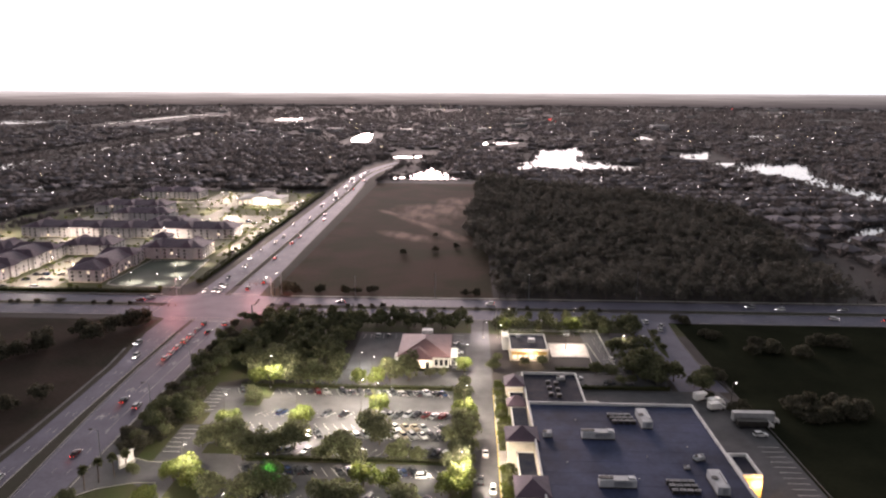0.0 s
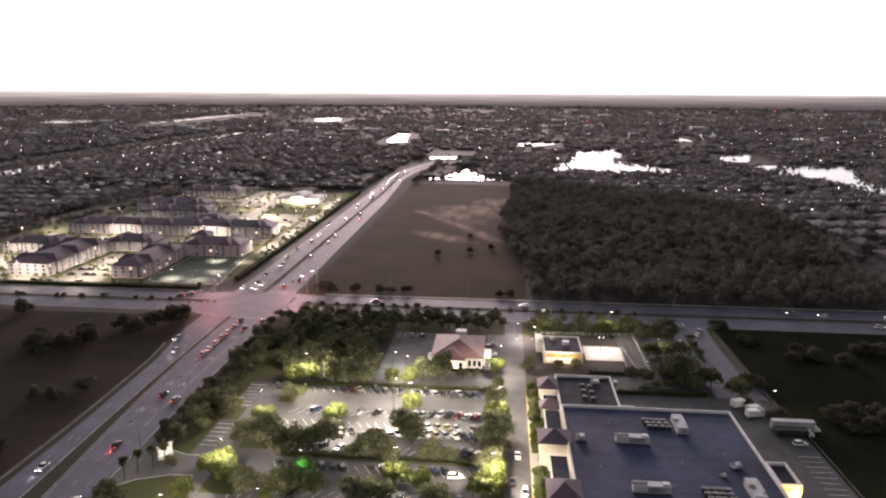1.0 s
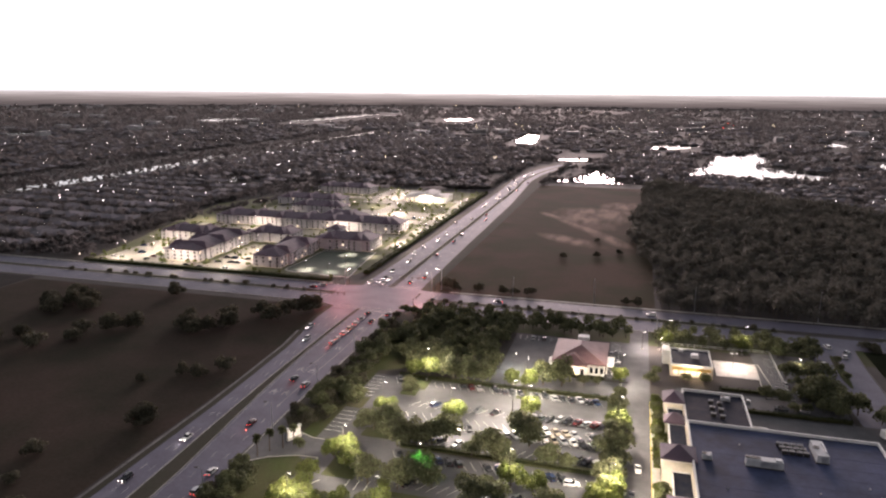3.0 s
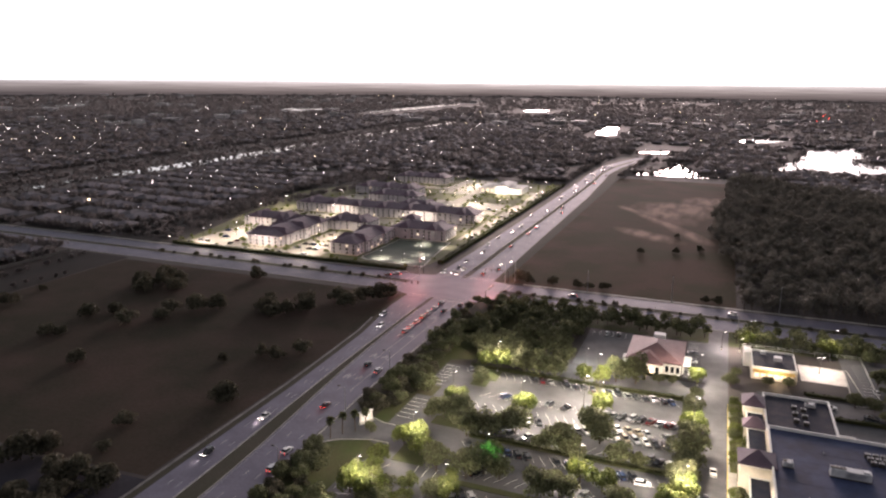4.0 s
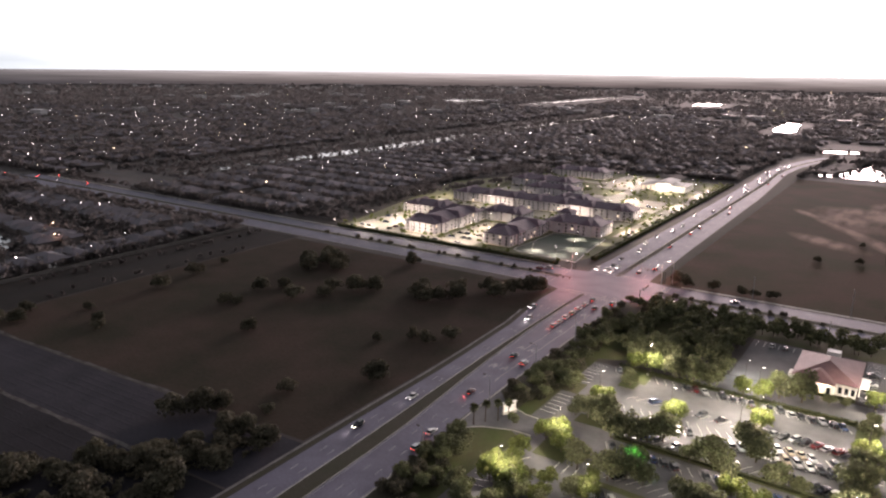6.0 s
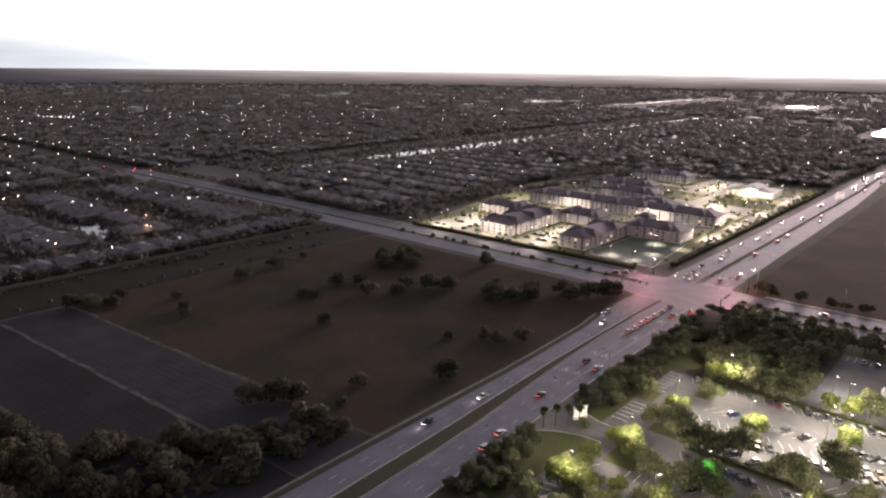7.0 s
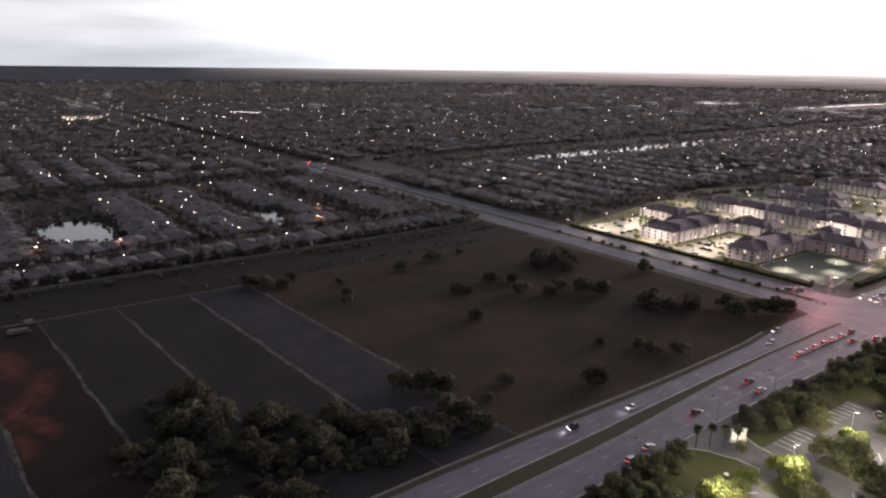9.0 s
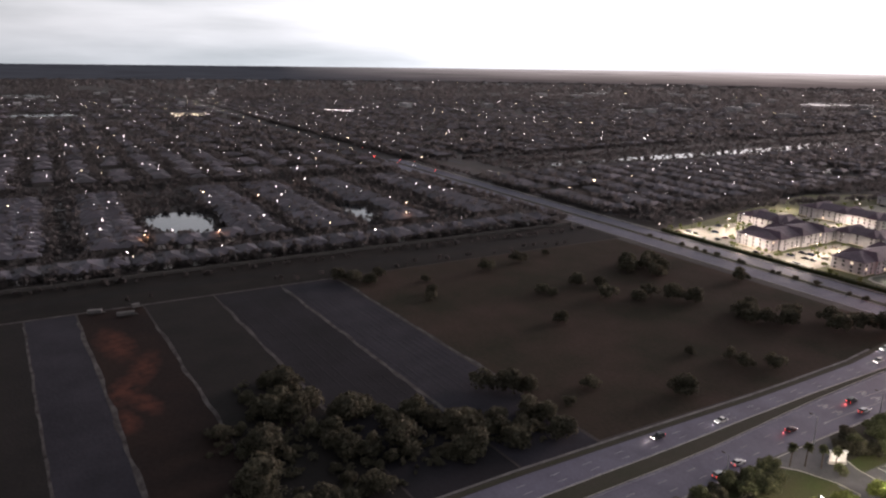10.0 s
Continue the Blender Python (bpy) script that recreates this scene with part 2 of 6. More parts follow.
# ---- mesh tools ----
class M:
    """Gathers the faces of one mesh."""

    def __init__(self):
        self.v, self.f, self.m = [], [], []

    def add(self, verts, faces, mi=0):
        k = len(self.v)
        self.v += [tuple(p) for p in verts]
        self.f += [tuple(k + i for i in q) for q in faces]
        self.m += [mi] * len(faces)
        return self

    def box(self, x0, y0, z0, x1, y1, z1, mi=0, top=0.0):
        """A box; top draws the upper face in by that much."""
        t = top
        vs = [(x0, y0, z0), (x1, y0, z0), (x1, y1, z0), (x0, y1, z0),
              (x0 + t, y0 + t, z1), (x1 - t, y0 + t, z1), (x1 - t, y1 - t, z1), (x0 + t, y1 - t, z1)]
        return self.add(vs, [(3, 2, 1, 0), (4, 5, 6, 7), (0, 1, 5, 4), (1, 2, 6, 5), (2, 3, 7, 6), (3, 0, 4, 7)], mi)

    def quad(self, x0, y0, x1, y1, z, mi=0):
        return self.add([(x0, y0, z), (x1, y0, z), (x1, y1, z), (x0, y1, z)], [(0, 1, 2, 3)], mi)

    def poly(self, pts, z, mi=0):
        return self.add([(x, y, z) for x, y in pts], [tuple(range(len(pts)))], mi)

    def slab(self, pts, z0, z1, mi=0):
        n = len(pts)
        vs = [(x, y, z0) for x, y in pts] + [(x, y, z1) for x, y in pts]
        fs = [tuple(range(n, 2 * n)), tuple(reversed(range(n)))]
        fs += [(i, (i + 1) % n, n + (i + 1) % n, n + i) for i in range(n)]
        return self.add(vs, fs, mi)

    def cyl(self, x, y, z0, z1, r0, r1=None, n=10, mi=0):
        r1 = r0 if r1 is None else r1
        ang = [2 * math.pi * i / n for i in range(n)]
        vs = [(x + r0 * math.cos(a), y + r0 * math.sin(a), z0) for a in ang]
        vs += [(x + r1 * math.cos(a), y + r1 * math.sin(a), z1) for a in ang]
        fs = [(i, (i + 1) % n, n + (i + 1) % n, n + i) for i in range(n)]
        return self.add(vs, fs + [tuple(reversed(range(n))), tuple(range(n, 2 * n))], mi)

    def tube(self, a, b, r0, r1=None, n=6, mi=0):
        r1 = r0 if r1 is None else r1
        a, b = Vector(a), Vector(b)
        d = (b - a).normalized()
        s = d.orthogonal().normalized()
        u = d.cross(s)
        vs = []
        for c, r in ((a, r0), (b, r1)):
            vs += [c + r * (math.cos(2 * math.pi * i / n) * s + math.sin(2 * math.pi * i / n) * u) for i in range(n)]
        fs = [(i, (i + 1) % n, n + (i + 1) % n, n + i) for i in range(n)]
        return self.add(vs, fs + [tuple(reversed(range(n))), tuple(range(n, 2 * n))], mi)

    def hip(self, x0, y0, x1, y1, z, rise, over=0.5, thick=0.25, mi=0):
        """A hipped roof with an eave board of that thickness."""
        x0, y0, x1, y1 = x0 - over, y0 - over, x1 + over, y1 + over
        w, d = x1 - x0, y1 - y0
        h = min(w, d) / 2
        if w >= d:
            r = [(x0 + h, (y0 + y1) / 2, z + thick + rise), (x1 - h + 0.001, (y0 + y1) / 2, z + thick + rise)]
        else:
            r = [((x0 + x1) / 2, y0 + h, z + thick + rise), ((x0 + x1) / 2, y1 - h + 0.001, z + thick + rise)]
        vs = [(x0, y0, z), (x1, y0, z), (x1, y1, z), (x0, y1, z)]
        vs += [(p[0], p[1], z + thick) for p in vs] + r
        fs = [(3, 2, 1, 0), (0, 1, 5, 4), (1, 2, 6, 5), (2, 3, 7, 6), (3, 0, 4, 7)]
        if w >= d:
            fs += [(4, 5, 9, 8), (5, 6, 9), (6, 7, 8, 9), (7, 4, 8)]
        else:
            fs += [(4, 5, 8), (5, 6, 9, 8), (6, 7, 9), (7, 4, 8, 9)]
        return self.add(vs, fs, mi)

    def mesh(self, name, *mats):
        me = bpy.data.meshes.new(name)
        me.from_pydata(self.v, [], self.f)
        for m in mats:
            me.materials.append(m)
        if len(mats) > 1:
            me.polygons.foreach_set("material_index", self.m)
        me.update()
        return me


def part(name, m, material, parent=None, label=""):
    mats = material if isinstance(material, (list, tuple)) else (material,)
    ob = new(name, m.mesh(name, *mats) if isinstance(m, M) else m)
    if parent is not None:
        ob.parent = parent
    return tagged(ob, label)


def thing(name, label, category, group="", at=None, kind=""):
    e = new(name)
    e.empty_display_size = 0.5
    if at is not None:
        e.matrix_basis = at
    return tagged(e, label, category, group, kind)


def setting(name, m, material, label=""):
    return tagged(part(name, m, material), label, kind="structure")


def quads_mesh(name, V, material):
    """One mesh from an array (n, 4, 3) of separate quads."""
    n = len(V)
    me = bpy.data.meshes.new(name)
    me.vertices.add(4 * n)
    me.vertices.foreach_set("co", np.ascontiguousarray(V, dtype=np.float32).ravel())
    me.loops.add(4 * n)
    me.loops.foreach_set("vertex_index", np.arange(4 * n, dtype=np.int32))
    me.polygons.add(n)
    me.polygons.foreach_set("loop_start", np.arange(0, 4 * n, 4, dtype=np.int32))
    me.materials.append(material)
    me.update(calc_edges=True)
    return me


def leaf_quads(rng, centres, normals, size, loose=0.55):
    """Leaf sprays: one tilted quad at each centre, leaning with its normal."""
    n = len(centres)
    nm = normals + rng.normal(0, loose, (n, 3))
    nm /= np.linalg.norm(nm, axis=1)[:, None] + 1e-9
    a = np.cross(nm, rng.normal(0, 1, (n, 3)))
    a /= np.linalg.norm(a, axis=1)[:, None] + 1e-9
    b = np.cross(nm, a)
    s = (size * rng.uniform(0.6, 1.3, n))[:, None]
    a, b = a * s, b * s * rng.uniform(0.6, 1.0, n)[:, None]
    return np.stack([centres - a - 0.3 * b, centres + 0.2 * a - b, centres + a + 0.3 * b, centres - 0.2 * a + b], axis=1)


def crown_quads(rng, x, y, z0, h, r, count, size, blobs=9, loose=0.55, up=0.0):
    """The sprays of one crown: uneven clumps with gaps between them."""
    c = rng.normal(0, 1, (blobs, 3))
    c /= np.linalg.norm(c, axis=1)[:, None]
    c *= rng.uniform(0.25, 0.8, blobs)[:, None]
    c[:, 2] = np.abs(c[:, 2]) * 1.1 - 0.25
    br = rng.uniform(0.28, 0.5, blobs)
    k = rng.integers(0, blobs, count)
    d = rng.normal(0, 1, (count, 3))
    d /= np.linalg.norm(d, axis=1)[:, None]
    d[:, 2] = np.where(d[:, 2] < -0.4, -d[:, 2], d[:, 2])
    p = c[k] + d * (br[k] * rng.uniform(0.75, 1.08, count))[:, None]
    p = p * np.array([r, r, h / 1.6])
    p[:, 2] += z0 + h * 0.38
    d[:, 2] += up
    d /= np.linalg.norm(d, axis=1)[:, None]
    return leaf_quads(rng, p + np.array([x, y, 0]), d, size, loose)


def pts_in(rng, x0, x1, y0, y1, n):
    return np.column_stack([rng.uniform(x0, x1, n), rng.uniform(y0, y1, n)])


def two_soils(name, base, patch_c, ovals, rough=0.95, grain=0.05, along=1.0):
    """Ground of one colour with worn patches of another: ovals are (x, y, half length, half width, turn in degrees)."""
    m = mat(name, *base, rough, 0.02, 0.6, bump=0.3, spec=0.03, stain=0.3)
    n, l = m.node_tree.nodes, m.node_tree.links
    b = n["Principled BSDF"]
    src = b.inputs["Base Color"].links[0].from_socket
    geo = n.new("ShaderNodeNewGeometry")
    ns = n.new("ShaderNodeTexNoise")
    ns.inputs["Scale"].default_value, ns.inputs["Detail"].default_value = grain, 6
    drawn = n.new("ShaderNodeMapping")
    drawn.inputs["Scale"].default_value = (1.0, along, 1.0)
    l.new(geo.outputs["Position"], drawn.inputs["Vector"])
    l.new(drawn.outputs[0], ns.inputs["Vector"])
    total = None
    for x, y, a, w, turn in ovals:
        mp = n.new("ShaderNodeMapping")
        mp.vector_type = "TEXTURE"
        mp.inputs["Location"].default_value = (x, y, 0)
        mp.inputs["Rotation"].default_value = (0, 0, radians(turn))
        mp.inputs["Scale"].default_value = (a, w, 1000)
        l.new(geo.outputs["Position"], mp.inputs["Vector"])
        ln = n.new("ShaderNodeVectorMath")
        ln.operation = "LENGTH"
        l.new(mp.outputs[0], ln.inputs[0])
        fall = n.new("ShaderNodeMapRange")
        fall.inputs["From Min"].default_value, fall.inputs["From Max"].default_value = 1.0, 0.0
        l.new(ln.outputs["Value"], fall.inputs["Value"])
        if total is None:
            total = fall.outputs[0]
        else:
            ad = n.new("ShaderNodeMath")
            ad.operation = "MAXIMUM"
            l.new(total, ad.inputs[0])
            l.new(fall.outputs[0], ad.inputs[1])
            total = ad.outputs[0]
    mu = n.new("ShaderNodeMath")
    mu.operation = "MULTIPLY"
    l.new(total, mu.inputs[0])
    rag = n.new("ShaderNodeMapRange")
    rag.inputs["From Min"].default_value, rag.inputs["From Max"].default_value = 0.22, 0.66
    l.new(ns.outputs["Fac"], rag.inputs["Value"])
    l.new(rag.outputs[0], mu.inputs[1])
    cut = n.new("ShaderNodeMapRange")
    cut.inputs["From Min"].default_value, cut.inputs["From Max"].default_value = 0.05, 0.62
    l.new(mu.outputs[0], cut.inputs["Value"])
    mix = n.new("ShaderNodeMix")
    mix.data_type = "RGBA"
    mix.inputs["B"].default_value = (*patch_c, 1)
    l.new(src, mix.inputs["A"])
    l.new(cut.outputs[0], mix.inputs["Factor"])
    l.new(mix.outputs["Result"], b.inputs["Base Color"])
    return m


# ---- ground, fields, water ----
RIM_R = 4700.0
g = M()
ring = [(RIM_R * math.cos(2 * math.pi * i / 96), RIM_R * math.sin(2 * math.pi * i / 96)) for i in range(96)]
g.poly(ring, 0.0)
setting("ground", g, LAND, "dark flat suburban land at dusk")

# upright backdrop wall, rim fitted to the camera's horizon line, haze painted on
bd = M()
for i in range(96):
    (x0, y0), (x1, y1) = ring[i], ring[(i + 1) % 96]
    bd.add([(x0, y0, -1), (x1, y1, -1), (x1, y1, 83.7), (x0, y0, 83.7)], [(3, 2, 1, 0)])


def backdrop_mat():
    m = bpy.data.materials.new("hazy_distance")
    m.use_nodes = True
    n, l = m.node_tree.nodes, m.node_tree.links
    b = n["Principled BSDF"]
    b.inputs["Base Color"].default_value = (0.03, 0.03, 0.03, 1)
    b.inputs["Roughness"].default_value = 1.0
    b.inputs["Specular IOR Level"].default_value = 0.0
    geo = n.new("ShaderNodeNewGeometry")
    sep = n.new("ShaderNodeSeparateXYZ")
    l.new(geo.outputs["Position"], sep.inputs[0])
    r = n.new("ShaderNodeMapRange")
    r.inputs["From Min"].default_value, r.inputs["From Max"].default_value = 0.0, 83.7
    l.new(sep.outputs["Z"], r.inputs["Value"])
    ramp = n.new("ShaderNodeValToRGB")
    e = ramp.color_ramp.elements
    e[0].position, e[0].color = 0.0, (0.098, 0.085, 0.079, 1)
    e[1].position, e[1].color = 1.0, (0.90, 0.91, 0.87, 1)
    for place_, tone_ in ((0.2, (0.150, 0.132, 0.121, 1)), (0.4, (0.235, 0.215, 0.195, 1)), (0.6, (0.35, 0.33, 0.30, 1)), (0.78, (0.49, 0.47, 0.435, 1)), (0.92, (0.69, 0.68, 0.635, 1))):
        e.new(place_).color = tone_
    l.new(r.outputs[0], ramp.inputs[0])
    # haze painted as emission: warm and bright towards the sunset, dim and blue away
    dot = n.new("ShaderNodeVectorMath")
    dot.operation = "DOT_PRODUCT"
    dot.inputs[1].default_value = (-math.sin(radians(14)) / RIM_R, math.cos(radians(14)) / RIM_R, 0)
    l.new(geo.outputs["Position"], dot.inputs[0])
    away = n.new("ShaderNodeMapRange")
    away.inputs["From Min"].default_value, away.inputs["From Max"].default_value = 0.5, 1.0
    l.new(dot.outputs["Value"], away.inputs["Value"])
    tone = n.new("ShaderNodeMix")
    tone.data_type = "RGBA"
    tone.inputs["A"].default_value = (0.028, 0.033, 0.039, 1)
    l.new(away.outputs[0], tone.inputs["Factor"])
    # long flat streaks of fields and tree lines
    flat = n.new("ShaderNodeMapping")
    flat.inputs["Scale"].default_value = (0.003, 0.003, 0.16)
    l.new(geo.outputs["Position"], flat.inputs["Vector"])
    streak = n.new("ShaderNodeTexNoise")
    streak.inputs["Scale"].default_value, streak.inputs["Detail"].default_value = 1.0, 6.0
    l.new(flat.outputs[0], streak.inputs["Vector"])
    vary = n.new("ShaderNodeMapRange")
    vary.inputs["From Min"].default_value, vary.inputs["From Max"].default_value = 0.3, 0.7
    vary.inputs["To Min"].default_value, vary.inputs["To Max"].default_value = 0.7, 1.25
    l.new(streak.outputs["Fac"], vary.inputs["Value"])
    streaky = n.new("ShaderNodeVectorMath")
    streaky.operation = "SCALE"
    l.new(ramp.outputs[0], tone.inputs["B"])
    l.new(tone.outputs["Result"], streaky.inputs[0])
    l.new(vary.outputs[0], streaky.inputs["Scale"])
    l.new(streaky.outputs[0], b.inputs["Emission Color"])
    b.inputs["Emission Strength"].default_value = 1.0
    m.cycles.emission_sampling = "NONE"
    return m


setting("backdrop", bd, backdrop_mat(), "backdrop wall painted with horizon haze")


def patch(name, pts, material, z=0.04, label=""):
    return setting(name, M().poly(pts, z), material, label)


def rect(x0, y0, x1, y1):
    return [(x0, y0), (x1, y0), (x1, y1), (x0, y1)]


def blob(pts, n=6, wob=0.0, seed=0):
    """A closed outline rounded through the given corners."""
    rr = random.Random(seed)
    out = []
    k = len(pts)
    for i in range(k):
        p0, p1, p2, p3 = (Vector(pts[(i + j - 1) % k]) for j in range(4))
        for s in range(n):
            t = s / n
            q = 0.5 * ((2 * p1) + (p2 - p0) * t + (2 * p0 - 5 * p1 + 4 * p2 - p3) * t * t + (3 * p1 - p0 - 3 * p2 + p3) * t ** 3)
            out.append((q.x + rr.uniform(-wob, wob), q.y + rr.uniform(-wob, wob)))
    return out


FIELDMAT = two_soils("dry_field", ((0.068, 0.043, 0.031), (0.041, 0.037, 0.021)), (0.31, 0.21, 0.172),
                     [(-40, 575, 58, 9, -58), (-16, 532, 42, 10, -62), (-70, 622, 26, 8, -55), (-42, 612, 60, 26, -64), (-22, 640, 56, 24, -75), (-30, 655, 46, 30, 0), (-8, 690, 30, 34, 0), (-45, 520, 40, 14, -40)], grain=0.11, along=0.22)
patch("field_north", rect(-107, 361, 14, 822), FIELDMAT, label="brown mown field with pale worn sand streaks")
SLANT = 0.062                 # the farm strips run a little askew of the highway


def slant(x, y):
    return (x, y + SLANT * (x + 337))


patch("field_west", [slant(-338, 121.5), slant(-143.2, 121.5), (-143.2, 318), (-338, 318)], PASTURE, label="dark rough pasture with scattered scrub")
patch("field_east", rect(100, 60, 900, 324), mat("dark_pasture", (0.022, 0.024, 0.015), (0.012, 0.014, 0.009), 0.95, 0.03, 0.7, spec=0.0), label="dark green rough pasture")
BLUESOIL = mat("blue_grey_soil", (0.035, 0.033, 0.041), (0.022, 0.021, 0.026), 0.95, 0.05, 0.8, bump=0.3, spec=0.1)
REDDUG = two_soils("dug_soil", ((0.030, 0.021, 0.018), (0.022, 0.017, 0.016)), (0.085, 0.036, 0.027), [(-246, 9, 16, 7, -10), (-233, 14, 14, 6, 20), (-292, 10, 26, 9, 8), (-262, 17, 22, 7, -16), (-222, 8, 12, 5, 4)], grain=0.22)
DARKSOIL = mat("dark_fallow_soil", (0.022, 0.019, 0.018), (0.015, 0.014, 0.013), 0.95, 0.05, 0.9, bump=0.3, spec=0.1)
STRIPS = [(-80, -23, DARKSOIL, 0), (-23, -2.5, BLUESOIL, 0), (-2.5, 25.5, REDDUG, 0), (25.5, 57.5, DARKSOIL, 0), (57.5, 91, SOIL, 4.2), (91, 120.5, BLUESOIL, 2.9)]
for y0, y1, m_, furrow in STRIPS:
    patch("farm_plot", [slant(-337, y0 + 0.4), slant(-139.5, y0 + 0.4), slant(-139.5, y1 - 0.4), slant(-337, y1 - 0.4)], m_, 0.05, "dark tilled farm strip")
    if furrow:
        rows_ = M()
        for y in np.arange(y0 + 3, y1 - 3, furrow):
            for i in range(30):
                xa, xb = -331 + 4.6 * i, -331 + 4.6 * (i + 1)
                if noise.noise((xa / 22, y / 6, 8)) < -0.12:
                    continue
                (x0, ya), (x1, yb) = slant(xa, y), slant(xb, y)
                rows_.add([(x0, ya - 0.5, 0.055), (x1, yb - 0.5, 0.055), (x1, yb, 0.095), (x0, ya, 0.095), (x1, yb + 0.5, 0.055), (x0, ya + 0.5, 0.055)], [(0, 1, 2, 3), (3, 2, 4, 5)])
        setting("furrow", rows_, m_, "low worn furrows of tilled soil")
for x0, x1, y, w in ((-334, -188, 121.5, 1.4), (-333, -168, 91, 1.7), (-318, -186, 57.5, 1.4), (-306, -196, 25.5, 1.3), (-326, -176, -2.5, 1.5), (-330, -185, -23, 0.9)):
    t_ = M()
    n_ = 60
    side_pts = []
    for i in range(n_ + 1):
        xa = x0 + (x1 - x0) * i / n_
        wob = 0.9 * noise.noise((xa / 14, y, 1))
        wide = w * (0.5 + 0.35 * noise.noise((xa / 7, y, 5)))
        px, py = slant(xa, y + wob)
        side_pts.append(((px, py - wide, 0.085), (px, py + wide, 0.085)))
    for (p0, q0), (p1, q1) in zip(side_pts[:-1], side_pts[1:]):
        t_.add([p0, p1, q1, q0], [(0, 1, 2, 3)])
    setting("farm_track", t_, GRAVEL, "pale worn dirt track between farm strips")
setting("farm_track", M().quad(-338.6, -120, -337.2, 122, 0.085), GRAVEL, "pale worn dirt track along the berm")
# berm and ditch west of the farm
patch("berm", rect(-384, -260, -339, 322), mat("berm_grass", (0.019, 0.016, 0.014), (0.010, 0.009, 0.008), 0.95, 0.05, 0.6, bump=0.3, spec=0.1), 0.03, "dark grassy berm")
setting("ditch", M().quad(-366, -260, -357, 320, 0.05), mat("ditch_mud", (0.015, 0.014, 0.013), None, 0.95, 0.1, 1.0, spec=0.1), "dark ditch")
setting("boundary_wall", M().box(-385.2, -260, 0, -384.7, 318, 1.9), mat("wall_render", (0.10, 0.09, 0.082), None, 0.9, 0.1, 1.0), "pale low wall along the berm")

LAKES = {
    "lake_big": [(62, 1010), (80, 1062), (96, 1096), (112, 1180), (125, 1268), (163, 1331), (207, 1347), (212, 1260), (176, 1135), (198, 1086), (252, 1050), (252, 1000), (209, 968), (160, 950), (117, 968), (78, 975)],
    "lake_east": [(366, 1005), (376, 1085), (443, 1082), (508, 1080), (476, 990), (448, 920), (442, 829), (448, 763), (470, 690), (470, 600), (430, 610), (409, 690), (412, 800), (400, 888)],
    "pond_road": [(-94, 866), (-60, 865), (-20, 865), (10, 866), (10, 872), (-16, 884), (-30, 918), (-42, 950), (-52, 1015), (-64, 985), (-64, 930), (-80, 884), (-94, 876)],
    "pond_far": [(-247, 1482), (-257, 1600), (-262, 1769), (-238, 1760), (-222, 1600), (-210, 1485)],
    "pond_far_b": [(25, 1420), (60, 1500), (120, 1530), (110, 1480), (70, 1420)],
    "pond_east": [(384, 1265), (425, 1268), (400, 1190), (379, 1143), (350, 1160), (360, 1210)],
    "pond_villas": [(-538, 46), (-548, 62), (-546, 80), (-532, 92), (-508, 92), (-486, 88), (-470, 92), (-448, 90), (-449, 82), (-470, 80), (-473, 66), (-484, 55), (-500, 49), (-520, 44)],
    "pond_villas_b": [(-523, 190), (-522, 205), (-490, 206), (-461, 199), (-462, 188), (-500, 190)],
    "pond_small": [(-480, 742), (-482, 795), (-468, 795), (-464, 745)],
    "pond_school": [(-1690, -60), (-1690, 40), (-1640, 60), (-1625, -20), (-1640, -80)],
}
LAKES["lake_far_west"] = [(-1490, 2180), (-1410, 2172), (-1330, 2165), (-1325, 2205), (-1410, 2225), (-1490, 2225)]
LAKES["canal_streets"] = [(-502, 1110), (-500, 1160), (-502, 1212), (-486, 1212), (-484, 1160), (-486, 1110)]
LAKES["pond_verge"] = [(-122, 1128), (-100, 1130), (-78, 1140), (-80, 1158), (-100, 1152), (-118, 1146)]
LAKES["pond_north"] = [(384, 1598), (384, 1690), (404, 1694), (412, 1600)]
LAKES["pond_north_b"] = [(670, 1700), (672, 1745), (705, 1740), (706, 1698)]
LAKES["pond_west"] = [(-1402, 1312), (-1380, 1368), (-1412, 1385), (-1436, 1330)]
LAKES["pond_west_b"] = [(-1440, 2090), (-1344, 2080), (-1350, 2125), (-1440, 2140)]
LAKES["canal_west"] = [(-2350, 1912), (-2266, 2037), (-2300, 2060), (-2390, 1930)]
LAKES["canal_west_b"] = [(-2570, -125), (-2480, 0), (-2515, 15), (-2610, -110)]
LAKES["canal_wood"] = [(228, 474), (250, 488), (285, 520), (330, 560), (352, 600), (340, 596), (300, 545), (262, 506), (240, 486)]
LAKES["pond_wood"] = [(262, 762), (290, 770), (298, 800), (272, 792)]
for k, (nm, pts) in enumerate(LAKES.items()):
    setting("water", M().poly(blob(pts, 5, 1.2, k), 0.12), WATER, "still water mirroring the pale dusk sky")
CANALS = []
